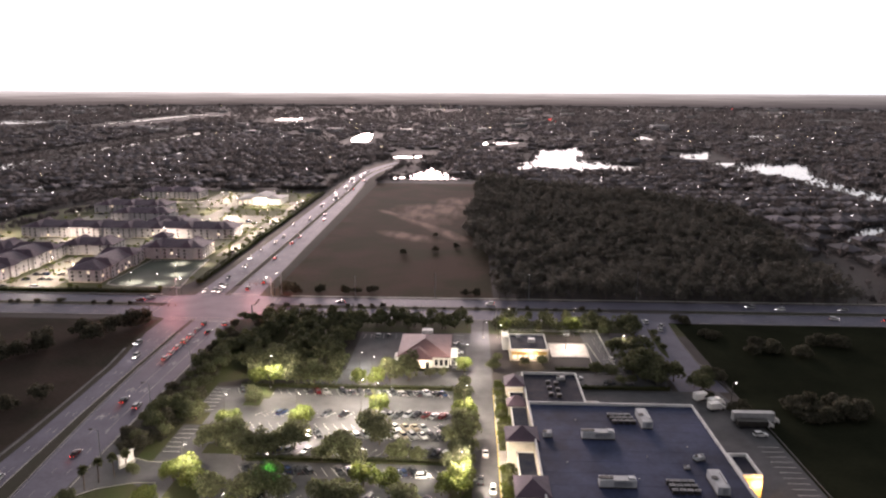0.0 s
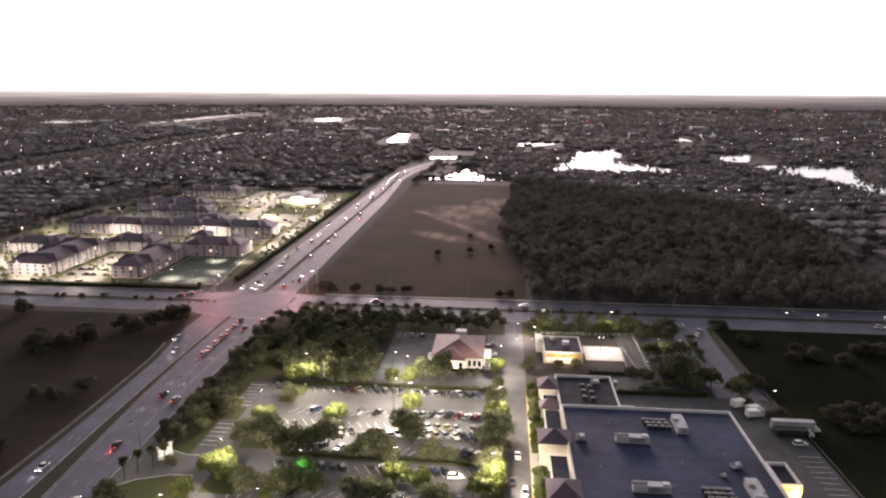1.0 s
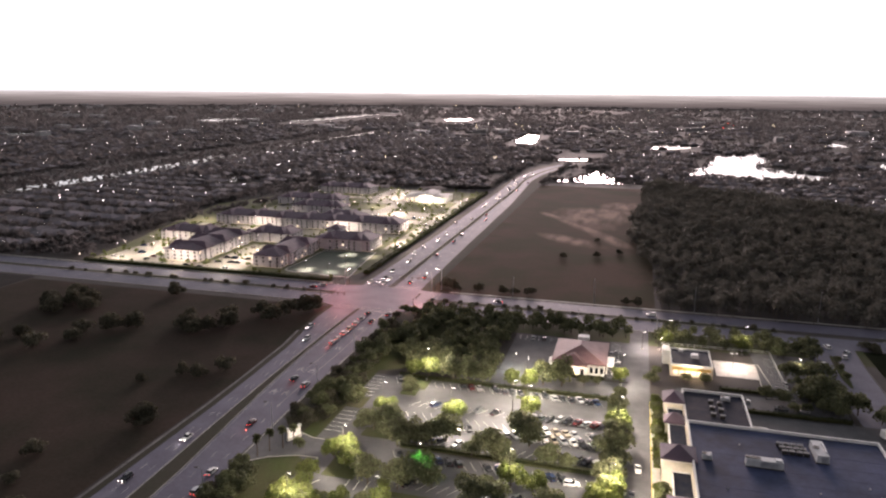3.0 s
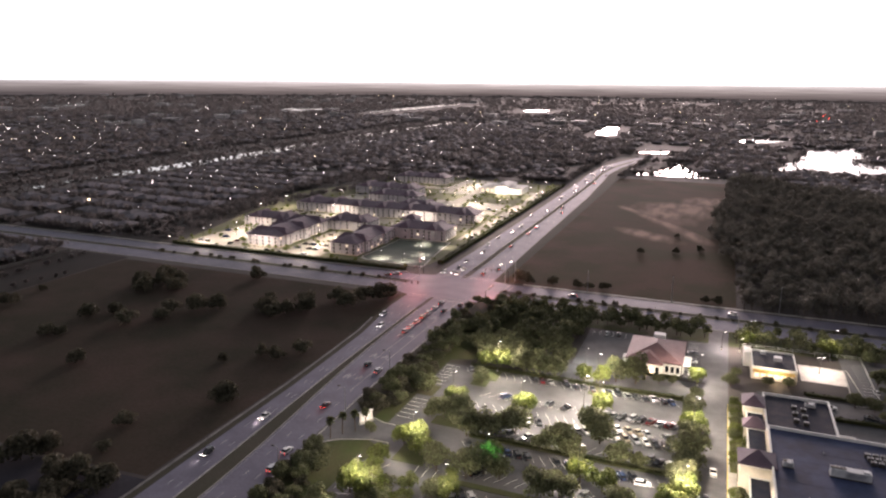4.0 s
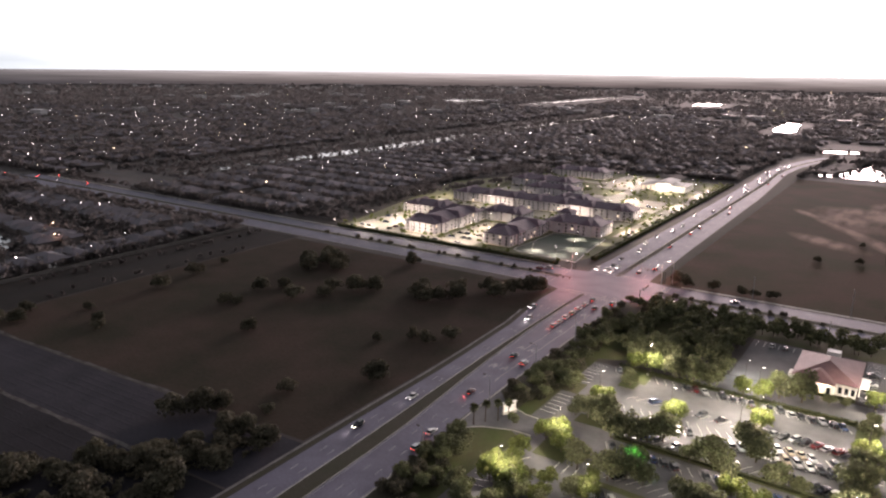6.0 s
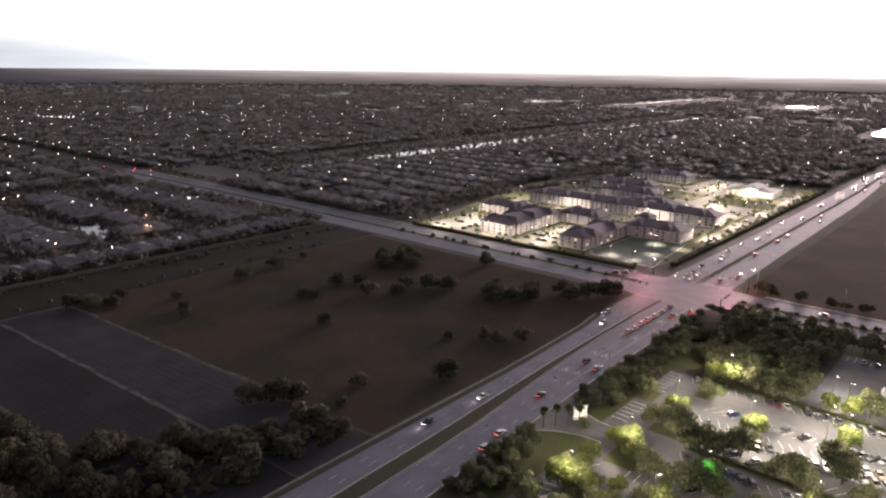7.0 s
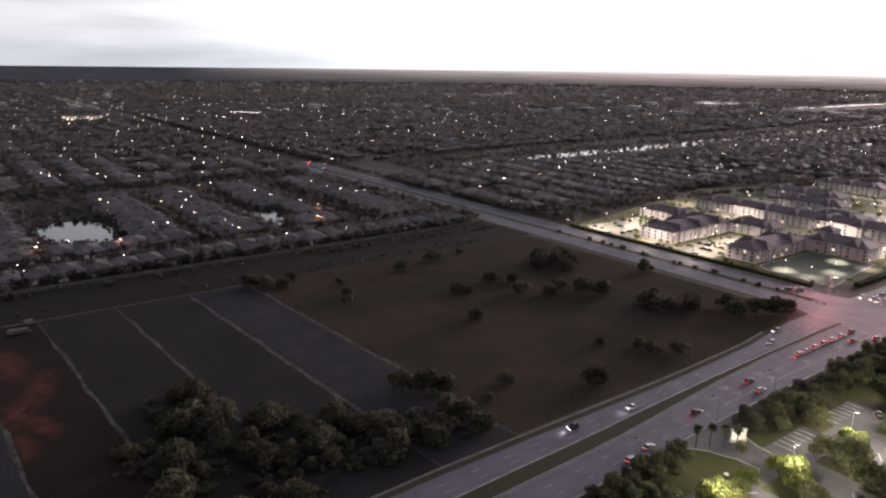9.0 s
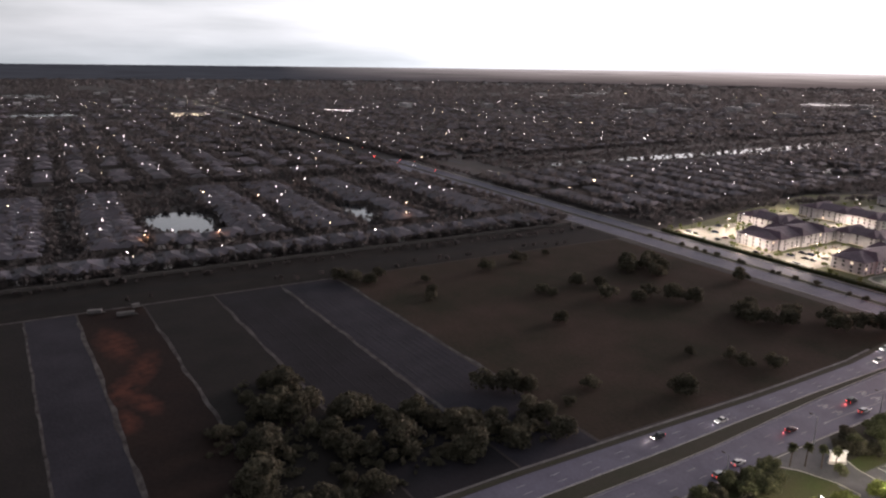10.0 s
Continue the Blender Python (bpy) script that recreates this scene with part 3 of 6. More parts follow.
for x, w, runs in ((-642, 9, ((448, 462), (498, 512), (540, 552), (574, 590), (602, 616))), (-641, 27, ((626, 652), (658, 742), (750, 826), (834, 862), (868, 952))), (-655, 16, ((968, 998), (1026, 1052))),
                   (-660, 26, ((1236, 1292), (1304, 1500), (1508, 1602), (1608, 1716))), (-1095, 34, ((2120, 2200), (2235, 2890))), (-630, 70, ((2440, 2570),))):
    for y0, y1 in runs:
        CANALS.append((x - w / 2, x + w / 2, y0, y1))
        pts = [(x - w / 2, y0), (x - w / 2 - 2, (y0 + y1) / 2), (x - w / 2 + 1, y1), (x + w / 2, y1), (x + w / 2 + 2, (y0 + y1) / 2), (x + w / 2, y0)]
        setting("water", M().poly(blob(pts, 5, 1.5, int(y0)), 0.12), WATER, "canal mirroring the pale dusk sky")


# ---- roads ----
def cx(y):
    """Sideways drift of the highway along its length."""
    if y < 210:
        return 7.5 * min(1.0, (210 - y) / 170) ** 1.5
    if y > 780:
        return float(np.interp(y, [780, 854, 920, 983, 1040, 1080], [0, -3, 1, 11, 25, 38]))
    return 0.0


def ribbon(m, left, right, ys, z, mi=0):
    """A strip between two offsets, each a number or a function of y."""
    def at(o, y):
        return (o(y) if callable(o) else o) + cx(y)
    for y0, y1 in zip(ys[:-1], ys[1:]):
        m.add([(at(left, y0), y0, z), (at(right, y0), y0, z), (at(right, y1), y1, z), (at(left, y1), y1, z)], [(0, 1, 2, 3)], mi)
    return m


def west_edge(y):
    return float(np.interp(y, [60, 100, 150, 205, 262, 300], [-136.5, -138.2, -138.8, -139.0, -141.5, -147.0])) - cx(y)


def med_left(y):
    return float(np.interp(y, [60, 111, 150, 180, 218, 258, 300], [-125.5, -128.0, -129.0, -130.6, -132.2, -133.0, -133.5])) - cx(y)


def med_right(y):
    return float(np.interp(y, [60, 106, 141, 157, 175, 214, 255, 300], [-119.0, -121.6, -122.6, -123.4, -125.0, -128.6, -131.0, -131.6])) - cx(y)


def north_left(y):
    return float(np.interp(y, [360, 420, 520], [-147, -145.5, -144.2]))


def north_right(y):
    """The outer lane drops away short of the bend."""
    return float(np.interp(y, [360, 470, 673, 772, 850], [-112.2, -114, -116, -120, -120.5]))


YS = list(range(-60, 1080, 20))
north = [y for y in YS if y >= 360]
south = [y for y in YS if y <= 320]
asphalt = M()
ribbon(asphalt, west_edge, med_left, south, 0.10)
ribbon(asphalt, med_right, -111.6, south, 0.10)
ribbon(asphalt, north_left, -131.6, north, 0.10)
ribbon(asphalt, -128.0, north_right, north, 0.10)
asphalt.poly([(-147, 320), (-111, 320), (-103, 324), (-103, 358), (-112, 360), (-147, 360), (-156, 358), (-156, 324)], 0.10)
setting("road", asphalt, ASPHALT, "bluish grey asphalt divided highway")
cross = M()
for y0, y1 in ((325, 339.5), (345, 357.5)):
    cross.quad(-103, y0, 900, y1, 0.10)
    cross.quad(-760, y0, -156, y1, 0.10)
setting("road", cross, ASPHALT, "grey asphalt divided cross road")
grassy = M()
ribbon(grassy, lambda y: med_left(y) + 0.2, lambda y: med_right(y) - 0.2, [y for y in YS if y <= 300], 0.22)
ribbon(grassy, -131.5, -128.1, [y for y in YS if y >= 380], 0.22)
ribbon(grassy, lambda y: north_right(y) + 0.1, -107.2, north, 0.13)
ribbon(grassy, lambda y: west_edge(y) - 2.2, lambda y: west_edge(y) - 0.15, south, 0.16)
ribbon(grassy, -111.4, -100, south, 0.16)
grassy.quad(-95, 339.9, 70, 344.6, 0.22).quad(110, 339.9, 900, 344.6, 0.22).quad(-740, 339.9, -170, 344.6, 0.22)
setting("median", grassy, mat("verge_grass", (0.040, 0.042, 0.028), (0.05, 0.045, 0.035), 0.95, 0.1, 1.5, spec=0.1), "dark grass median and verges")
kerb = M()
for o in (-131.6, -128.0):
    ribbon(kerb, o - 0.12, o + 0.12, [y for y in YS if y >= 380], 0.27)
ribbon(kerb, lambda y: med_left(y) - 0.05, lambda y: med_left(y) + 0.2, [y for y in YS if y <= 300], 0.27)
ribbon(kerb, lambda y: med_right(y) - 0.2, lambda y: med_right(y) + 0.05, [y for y in YS if y <= 300], 0.27)
ribbon(kerb, -111.7, -111.35, south, 0.26)
for y in (324.85, 339.7, 344.8, 357.65):
    kerb.quad(-95, y - 0.15, 72, y + 0.15, 0.27).quad(112, y - 0.15, 900, y + 0.15, 0.27).quad(-740, y - 0.15, -160, y + 0.15, 0.27)
setting("kerb", kerb, CONCRETE, "pale concrete kerb")
walkm = M()
path_w = M()
ribbon(path_w, lambda y: west_edge(y) - 3.3, lambda y: west_edge(y) - 2.3, [y for y in YS if y <= 290], 0.2)
STAINED = mat("stained_concrete", (0.15, 0.142, 0.138), (0.07, 0.066, 0.064), 0.9, 0.2, 2.0)
setting("pavement", path_w, STAINED, "stained narrow footpath along the highway")
walkm.quad(-95, 359.5, 900, 361.3, 0.2).quad(-740, 359.5, -165, 361.0, 0.2)
setting("pavement", walkm, CONCRETE, "narrow concrete footpath")
marks = M()
def lane_line(a_, b_, f):
    """A line at a share f of the way between two edges."""
    def side(o, y):
        return o(y) if callable(o) else o
    return lambda y: side(a_, y) * (1 - f) + side(b_, y) * f


def dashes(o, y0, y1):
    for y in range(y0, y1, 12):
        ribbon(marks, lambda q: o(q) - 0.09, lambda q: o(q) + 0.09, [y, y + 3.2], 0.115)


for f in (0.36, 0.68):
    dashes(lane_line(west_edge, med_left, f), 0, 312)
    dashes(lane_line(north_left, -131.6, f), 368, 1060)
dashes(lane_line(med_right, -111.6, 0.36), 0, 232)
dashes(lane_line(med_right, -111.6, 0.68), 0, 206)
dashes(lane_line(-128.0, north_right, 0.34), 368, 1060)
dashes(lane_line(-128.0, north_right, 0.67), 368, 690)
for o in (lane_line(med_left, west_edge, 0.05), lane_line(med_right, -111.6, 0.05), lambda y: -112.2):
    ribbon(marks, lambda y: o(y) - 0.08, lambda y: o(y) + 0.08, [y for y in YS if y <= 300], 0.115)
ribbon(marks, -117.4, -117.1, list(range(205, 316, 5)), 0.12)
ribbon(marks, -122.3, -122.1, list(range(235, 316, 5)), 0.12)
for yy in (214, 236, 262, 288):
    for xx in (-124.6, -119.6):
        for q in (-0.9, 0.9):
            marks.add([(xx + q, yy, 0.12), (xx + q + 0.35, yy, 0.12), (xx + q + 0.35, yy + 3, 0.12), (xx + q, yy + 3, 0.12)], [(0, 1, 2, 3)])
        marks.add([(xx - 0.1, yy + 1.5, 0.12), (xx + 0.5, yy + 1.5, 0.12), (xx + 0.5, yy + 4.2, 0.12), (xx - 0.1, yy + 4.2, 0.12)], [(0, 1, 2, 3)])
marks.quad(-127, 316.2, -111.3, 316.8, 0.12).quad(-146, 363.3, -133, 363.9, 0.12)
for x in range(-95, 800, 12):
    for y in (329.8, 334.6, 349.0, 353.3):
        if not 70 < x < 110:
            marks.quad(x, y - 0.09, x + 3.2, y + 0.09, 0.115)
for x in range(-740, -165, 12):
    for y in (329.8, 334.6, 349.0, 353.3):
        marks.quad(x, y - 0.09, x + 3.2, y + 0.09, 0.115)
for y in (318.6, 321.6, 360.4, 363.2):
    marks.quad(-146, y, -112, y + 0.3, 0.12)
for x in (-159.5, -156.6, -102, -99.2):
    marks.quad(x, 326, x + 0.3, 339, 0.12).quad(x, 345.5, x + 0.3, 357, 0.12)
setting("road_marking", marks, WORNPAINT, "white lane lines, arrows and crosswalk bars")

# service road behind the store, store drive and car parks
svc = M()
setting("service_road", M().poly([(79.5, 246), (98, 246), (95, 276), (95.4, 300), (97, 325), (74, 325), (77.7, 303), (78.4, 285)], 0.092), ASPHALT, "grey asphalt lane down to the service yard")
svc.poly([(76, 118), (101, 118), (100, 215), (94, 246), (77, 246)], 0.09)
svc.poly([(20, 245), (77, 245), (77, 262), (20, 262)], 0.085)
svc.quad(41, 216, 77, 245, 0.088)
setting("service_yard", svc, LOTASPH, "worn asphalt service yard and lane")
def lot_piece(m, label="grey asphalt car park"):
    return setting("car_park", m, LOTASPH, label)


lot_piece(M().quad(-94, 120, -4.5, 242.5, 0.09))
lot_piece(M().quad(2.2, 118, 10.3, 325, 0.095), "grey asphalt drive along the shop fronts")
lot_piece(M().quad(-62, 246, 2.2, 260.5, 0.088).quad(-4.5, 243, 2.2, 246, 0.088), "grey asphalt cross drive")
lot_piece(M().quad(-48, 261, -29, 305, 0.086), "dark asphalt bank car park")
lot_piece(M().quad(-6, 262, 2.2, 306, 0.087), "grey asphalt bays beside the bank")
APRON = [(-111.8, 164), (-107, 169), (-103, 172.5), (-94, 176), (-86, 176.2), (-86, 187), (-95, 187.6), (-104, 191), (-111.8, 199)]
lot_piece(M().poly(APRON, 0.175), "pale asphalt entrance from the highway")
ek = M()
for (xa, ya), (xb, yb) in (((-107, 169), (-103, 172.5)), ((-103, 172.5), (-94, 176)), ((-94, 176), (-88, 176.3)), ((-104, 191), (-95, 187.6)), ((-95, 187.6), (-87, 187.3)), ((-88, 176.3), (-86.5, 172)), ((-92, 160), (-84, 162)), ((-84, 162), (-82, 165))):
    d = Vector((xb - xa, yb - ya, 0)).normalized()
    n_ = Vector((-d.y, d.x, 0)) * 0.22
    ek.add([(xa - n_.x, ya - n_.y, 0.3), (xb - n_.x, yb - n_.y, 0.3), (xb + n_.x, yb + n_.y, 0.3), (xa + n_.x, ya + n_.y, 0.3)], [(0, 1, 2, 3)])
setting("kerb", ek, CONCRETE, "pale kerb round the entrance")
lot_piece(M().quad(52, 262, 76, 309, 0.084), "dark asphalt restaurant car park")
setting("forecourt", M().quad(36, 278.5, 52, 294.5, 0.11), mat("pale_forecourt", (0.50, 0.47, 0.43), (0.34, 0.32, 0.29), 0.8, 0.3, 2.0), "pale floodlit concrete forecourt")
site = M()
site.poly([(-110, 120), (-94, 120), (-94, 246), (-62, 262), (-62, 310), (-95, 324), (-110, 316)], 0.05)
site.quad(-95, 306, 100, 324.6, 0.045)
setting("lawn", site, LAWN, "dark planted verge round the car park")
side = M()
side.box(10.3, 118, 0, 20.4, 246, 0.17)
setting("pavement", side, CONCRETE, "concrete shop-front walkway")
curb2 = M()
for q in (10.2,):
    curb2.box(q - 0.15, 118, 0, q + 0.12, 246, 0.2)
# grass colour raised and yellowed to carry the lamplight on it
for y0, y1 in ((148, 159), (170.5, 188.5), (199, 218.5), (225, 230.5), (240, 245)):
    setting("planting_bed", M().box(10.7, y0, 0.1, 14.0, y1, 0.24, top=0.05), mat("lit_lawn", (0.085, 0.105, 0.030), (0.11, 0.115, 0.045), 0.95, 0.2, 2.0, bump=0.2, spec=0.05), "grass bed along the shop fronts, lamplight in its colour")
setting("kerb", curb2, YPAINT, "yellow painted fire-lane kerb")
stall = M()
ROWS = [(239.0, -84, -4, -1, 28), (221.0, -71, -4, 1, 32), (212.2, -71, -4, -1, 32), (206.4, -68, -4, -1, 32), (196.0, -66, -4, 1, 32), (184.5, -66, -4, -1, 32), (170.0, -62, -4, 1, 32), (158.5, -62, -4, -1, 32)]


def stall_dir(side_, deg):
    return Vector((side_ * math.sin(radians(deg)), math.cos(radians(deg)), 0))


for y, x0, x1, s_, deg in ROWS:
    d = stall_dir(s_, deg) * 2.6
    for x in np.arange(x0, x1 + 0.1, 3.1):
        stall.add([(x - d.x - 0.07, y - d.y, 0.105), (x - d.x + 0.07, y - d.y, 0.105), (x + d.x + 0.07, y + d.y, 0.105), (x + d.x - 0.07, y + d.y, 0.105)], [(0, 1, 2, 3)])
for y in np.arange(194, 243, 2.9):
    if not 211 < y < 222:
        stall.quad(-93.6, y, -88.0, y + 0.2, 0.105)
for y in np.arange(143, 160, 2.9):
    stall.add([(-91, y, 0.205), (-91, y + 0.2, 0.205), (-85.5, y + 1.6, 0.205), (-85.5, y + 1.4, 0.205)], [(0, 3, 2, 1)])
for x in np.arange(-74, -62, 3.0):
    stall.quad(x, 163, x + 0.2, 168, 0.105)
for x in np.arange(-46, -30, 2.8):
    stall.quad(x, 298, x + 0.14, 303.5, 0.105)
for y in np.arange(265, 305, 2.9):
    stall.quad(-5.6, y, -1.2, y + 0.14, 0.105)
    stall.quad(56, y, 61, y + 0.14, 0.105)
for y in np.arange(160, 206, 3.0):
    stall.quad(92.5, y, 99, y + 0.16, 0.105)
setting("parking_line", stall, PAINT, "white parking bay lines")

# planted islands of the car park
ISL = [(-57, 208.5, -51, 2.6), (-33, 219.5, -28.5, 2.2), (-66, 191, -5, 1.5), (-64, 164, -5, 1.2), (-84, 243.6, -5, 1.2)]
isl = M()
for x0, y, x1, w in ISL:
    isl.box(x0, y - w, 0, x1, y + w, 0.2)
isl.box(-4.4, 120, 0, 2.1, 242, 0.2)
for x, y, w, d in ((-35, 239.5, 2, 4), (-74, 238, 3, 5), (-76, 205, 3.5, 6), (-78, 174, 5, 6), (-76, 231, 3, 4), (-91, 216.5, 3, 4.5), (-73, 196.5, 8, 3)):
    isl.box(x - w, y - d, 0, x + w, y + d, 0.19)
isl.poly([(-108, 130), (-93, 128), (-92, 160), (-88, 172), (-94, 175.5), (-103, 172), (-107, 168)], 0.2)
setting("planting_island", isl, LAWN, "raised grass planting island")

# apartment grounds
apt = M()
apt.poly([(-340, 364), (-168, 372), (-160, 380), (-156, 400), (-156, 735), (-320, 745), (-388, 590)], 0.05)
# lawn colour is lightened to add to the glow of the lamps
setting("lawn", apt, mat("apartment_lawn", (0.105, 0.115, 0.062), (0.14, 0.135, 0.085), 0.9, 0.06, 1.0, spec=0.1), "apartment lawns, colour lifted towards lamplight")
aptroad = M()
for r_ in (rect(-338, 366, -232, 379), rect(-262, 379, -232, 440), rect(-336, 379, -296, 430), rect(-168, 450, -157, 700), rect(-345, 478, -172, 499),
           rect(-340, 545, -172, 562), rect(-330, 566, -172, 600), rect(-300, 662, -160, 676), rect(-228, 600, -215, 662), rect(-262, 640, -225, 735)):
    aptroad.poly(r_, 0.08 + 0.004 * len(aptroad.f))
setting("car_park", aptroad, mat("pale_drive", (0.31, 0.29, 0.25), (0.20, 0.185, 0.155), 0.85, 0.1, 1.0), "pale concrete apartment drives and parking")
court = M()
court.poly(blob([(-204.5, 379), (-205, 400), (-204.5, 433), (-203, 434.5), (-188, 436), (-171, 438), (-169, 436), (-166, 405), (-162, 376), (-164, 374.5), (-184, 376)], 3), 0.13)
setting("court", court, COURT, "dark green fenced sports lawn")
rim = M()
cp = blob([(-204.5, 379), (-205, 400), (-204.5, 433), (-203, 434.5), (-188, 436), (-171, 438), (-169, 436), (-166, 405), (-162, 376), (-164, 374.5), (-184, 376)], 3)
cc = Vector((-184, 407))
for i in range(len(cp)):
    a, b = Vector(cp[i]), Vector(cp[(i + 1) % len(cp)])
    ao, bo = cc + (a - cc) * 1.05, cc + (b - cc) * 1.05
    rim.add([(a.x, a.y, 0.14), (b.x, b.y, 0.14), (bo.x, bo.y, 0.14), (ao.x, ao.y, 0.14)], [(0, 1, 2, 3)])
setting("pavement", rim, CONCRETE, "pale path round the sports lawn")
# subdivision streets and the far arterial
st = M()
for y in (-108, -58, 137, 188, 250):
    st.quad(-640, y - 4, -424, y + 4, 0.06)
st.quad(-432, -260, -424, 310, 0.062).quad(-648, -260, -640, 322, 0.062)
for y in np.arange(372, 1700, 66):
    st.quad(-645, y - 3.5, -395, y + 3.5, 0.06)
for y in np.arange(330, 1700, 78):
    st.quad(-1500, y - 3.5, -690, y + 3.5, 0.06)
st.quad(-2600, 333, -760, 349, 0.06)
setting("road", st, mat("street_asphalt", (0.055, 0.052, 0.056), (0.040, 0.038, 0.042), 0.9, 0.1, 1.0, spec=0.2), "dark residential streets")

lane_ = M().poly([(-628, -9), (-462, 2), (-462, 9.5), (-628, -1.5)], 0.075)
for x in np.arange(-620, -468, 9.5):
    y = -1.5 + (x + 628) * 0.0663
    lane_.add([(x, y, 0.075), (x + 4.2, y + 0.3, 0.075), (x + 4.0, y + 4.2, 0.075), (x + 0.3, y + 4.0, 0.075)], [(0, 1, 2, 3)])
# pale blue of the reflected sky is put into the lane's colour
setting("road", lane_, mat("pale_lane", (0.21, 0.22, 0.235), (0.15, 0.155, 0.165), 0.5, 0.1, 1.0), "residential lane with short drives, tinted like reflected sky")


# ---- store and its neighbours ----
def parapet(m, x0, y0, x1, y1, z0, z1, w=0.45, mi=0):
    m.box(x0, y0, z0, x1, y0 + w, z1, mi).box(x0, y1 - w, z0, x1, y1, z1, mi)
    m.box(x0, y0 + w, z0, x0 + w, y1 - w, z1, mi).box(x1 - w, y0 + w, z0, x1, y1 - w, z1, mi)
    return m


def flat_building(name, label, x0, y0, x1, y1, h, roof, wall=STUCCO, rim_h=0.9):
    e = thing(name, label, "building", at=pose(x0, y0, 0))
    w, d = x1 - x0, y1 - y0
    part("wall", M().box(0, 0, 0, w, d, h - 0.05), wall, e)
    part("roof", M().box(0.44, 0.44, h - 0.05, w - 0.44, d - 0.44, h), roof, e)
    part("parapet", parapet(M(), 0, 0, w, d, h - 0.04, h + rim_h), WHITE, e, "white parapet coping")
    return e


store = flat_building("supermarket", "large supermarket with a blue-grey flat roof and white parapet", 20.5, 118, 74.2, 215.1, 8.6, ROOFBLUE)
seams = M()
for y in np.arange(6, 96, 6.1):
    seams.box(0.6, y, 8.6, 53.1, y + 0.10, 8.62)
part("roof_seam", seams, ROOFBLUE, store)
for x, y in ((8, 60), (20, 78), (31, 64), (44, 70), (14, 86), (38, 90), (26, 52), (47, 48)):
    part("roof_drain", M().cyl(x, y, 8.6, 8.95, 0.22, 0.18, 8), METAL, store)
wing = flat_building("shop_wing", "smaller shop wing with a dark flat roof", 20.5, 215.6, 40.6, 244.5, 6.6, ROOFDARK)
part("step_block", M().box(20.2, 0.5, 0, 25, 8, 5.0), STUCCO, wing)
part("plant_screen", parapet(M(), 20.3, 2, 25, 8, 5.0, 6.0, 0.3), WHITE, wing)
annex = flat_building("loading_annex", "white-edged loading annex beside the store", 74.4, 172.6, 80.0, 184.2, 8.4, ROOFDARK, wall=mat("yellow_wall", (0.66, 0.50, 0.24), (0.55, 0.42, 0.2), 0.85, 0.3, 2.0))
part("dock_door", M().box(1.2, -0.08, 0, 4.4, 0.0, 3.6), WHITE, annex)


def tower(x0, y0, x1, y1, h, rise=2.6):
    e = thing("entrance_tower", "cream shop-front tower with a plum tiled hip roof", "tower", "shop-front towers", at=pose(x0, y0, 0))
    w, d = x1 - x0, y1 - y0
    part("wall", M().box(0, 0, 0.17, w, d, h), STUCCO, e)
    part("cornice", M().box(-0.3, -0.3, h - 0.5, w + 0.3, d + 0.3, h - 0.02), WHITE, e)
    part("roof", M().hip(0, 0, w, d, h, rise, 0.7), PURPLEROOF, e)
    for k in range(2):
        part("arch_opening", M().box(-0.06, d * (0.2 + 0.36 * k), 0.3, 0.0, d * (0.44 + 0.36 * k), 3.6), GLASS, e)
    return e


for a in ((13.6, 160.5, 21.6, 169.5, 8.8), (12.6, 189.5, 21.2, 197.5, 8.8), (14.4, 231.5, 20.2, 239.0, 7.4), (14.5, 219.5, 20.2, 224.0, 5.6)):
    tower(*a)


def arcade(y0, y1, x0=15.2, h=5.2):
    e = thing("arcade", "cream covered walkway with columns and white coping", "arcade", "shop-front arcades", at=pose(x0, y0, 0))
    L, w = y1 - y0, 20.3 - x0
    part("roof", M().box(0.2, 0, h - 0.02, w, L, h + 0.03), ROOFDARK, e)
    part("fascia", M().box(0, 0, h - 0.5, w, L, h - 0.02), STUCCO, e)
    part("upstand", M().box(0.35, -0.02, h + 0.03, w, 0.3, h + 0.35), WHITE, e)
    part("upstand", M().box(0.35, L - 0.3, h + 0.03, w, L + 0.02, h + 0.35), WHITE, e)
    part("coping", M().box(-0.15, -0.02, h, 0.35, L + 0.02, h + 0.35), WHITE, e)
    n = max(2, int(L / 4.2))
    for i in range(n):
        part("column", M().box(0.1, 0.3 + i * (L - 1.1) / (n - 1), 0.17, 0.75, 0.95 + i * (L - 1.1) / (n - 1), h - 0.5), STUCCO, e)
    for i in range(n - 1):
        part("shop_window", M().box(w + 0.05, 1.3 + i * (L - 1.1) / (n - 1), 0.6, w + 0.15, 0.2 + (i + 1) * (L - 1.1) / (n - 1), 3.4), WINLIT, e)
    return e


for a in ((146, 160.2), (169.8, 189.2), (197.8, 219.2), (224.3, 231.2), (239.3, 245)):
    arcade(*a)


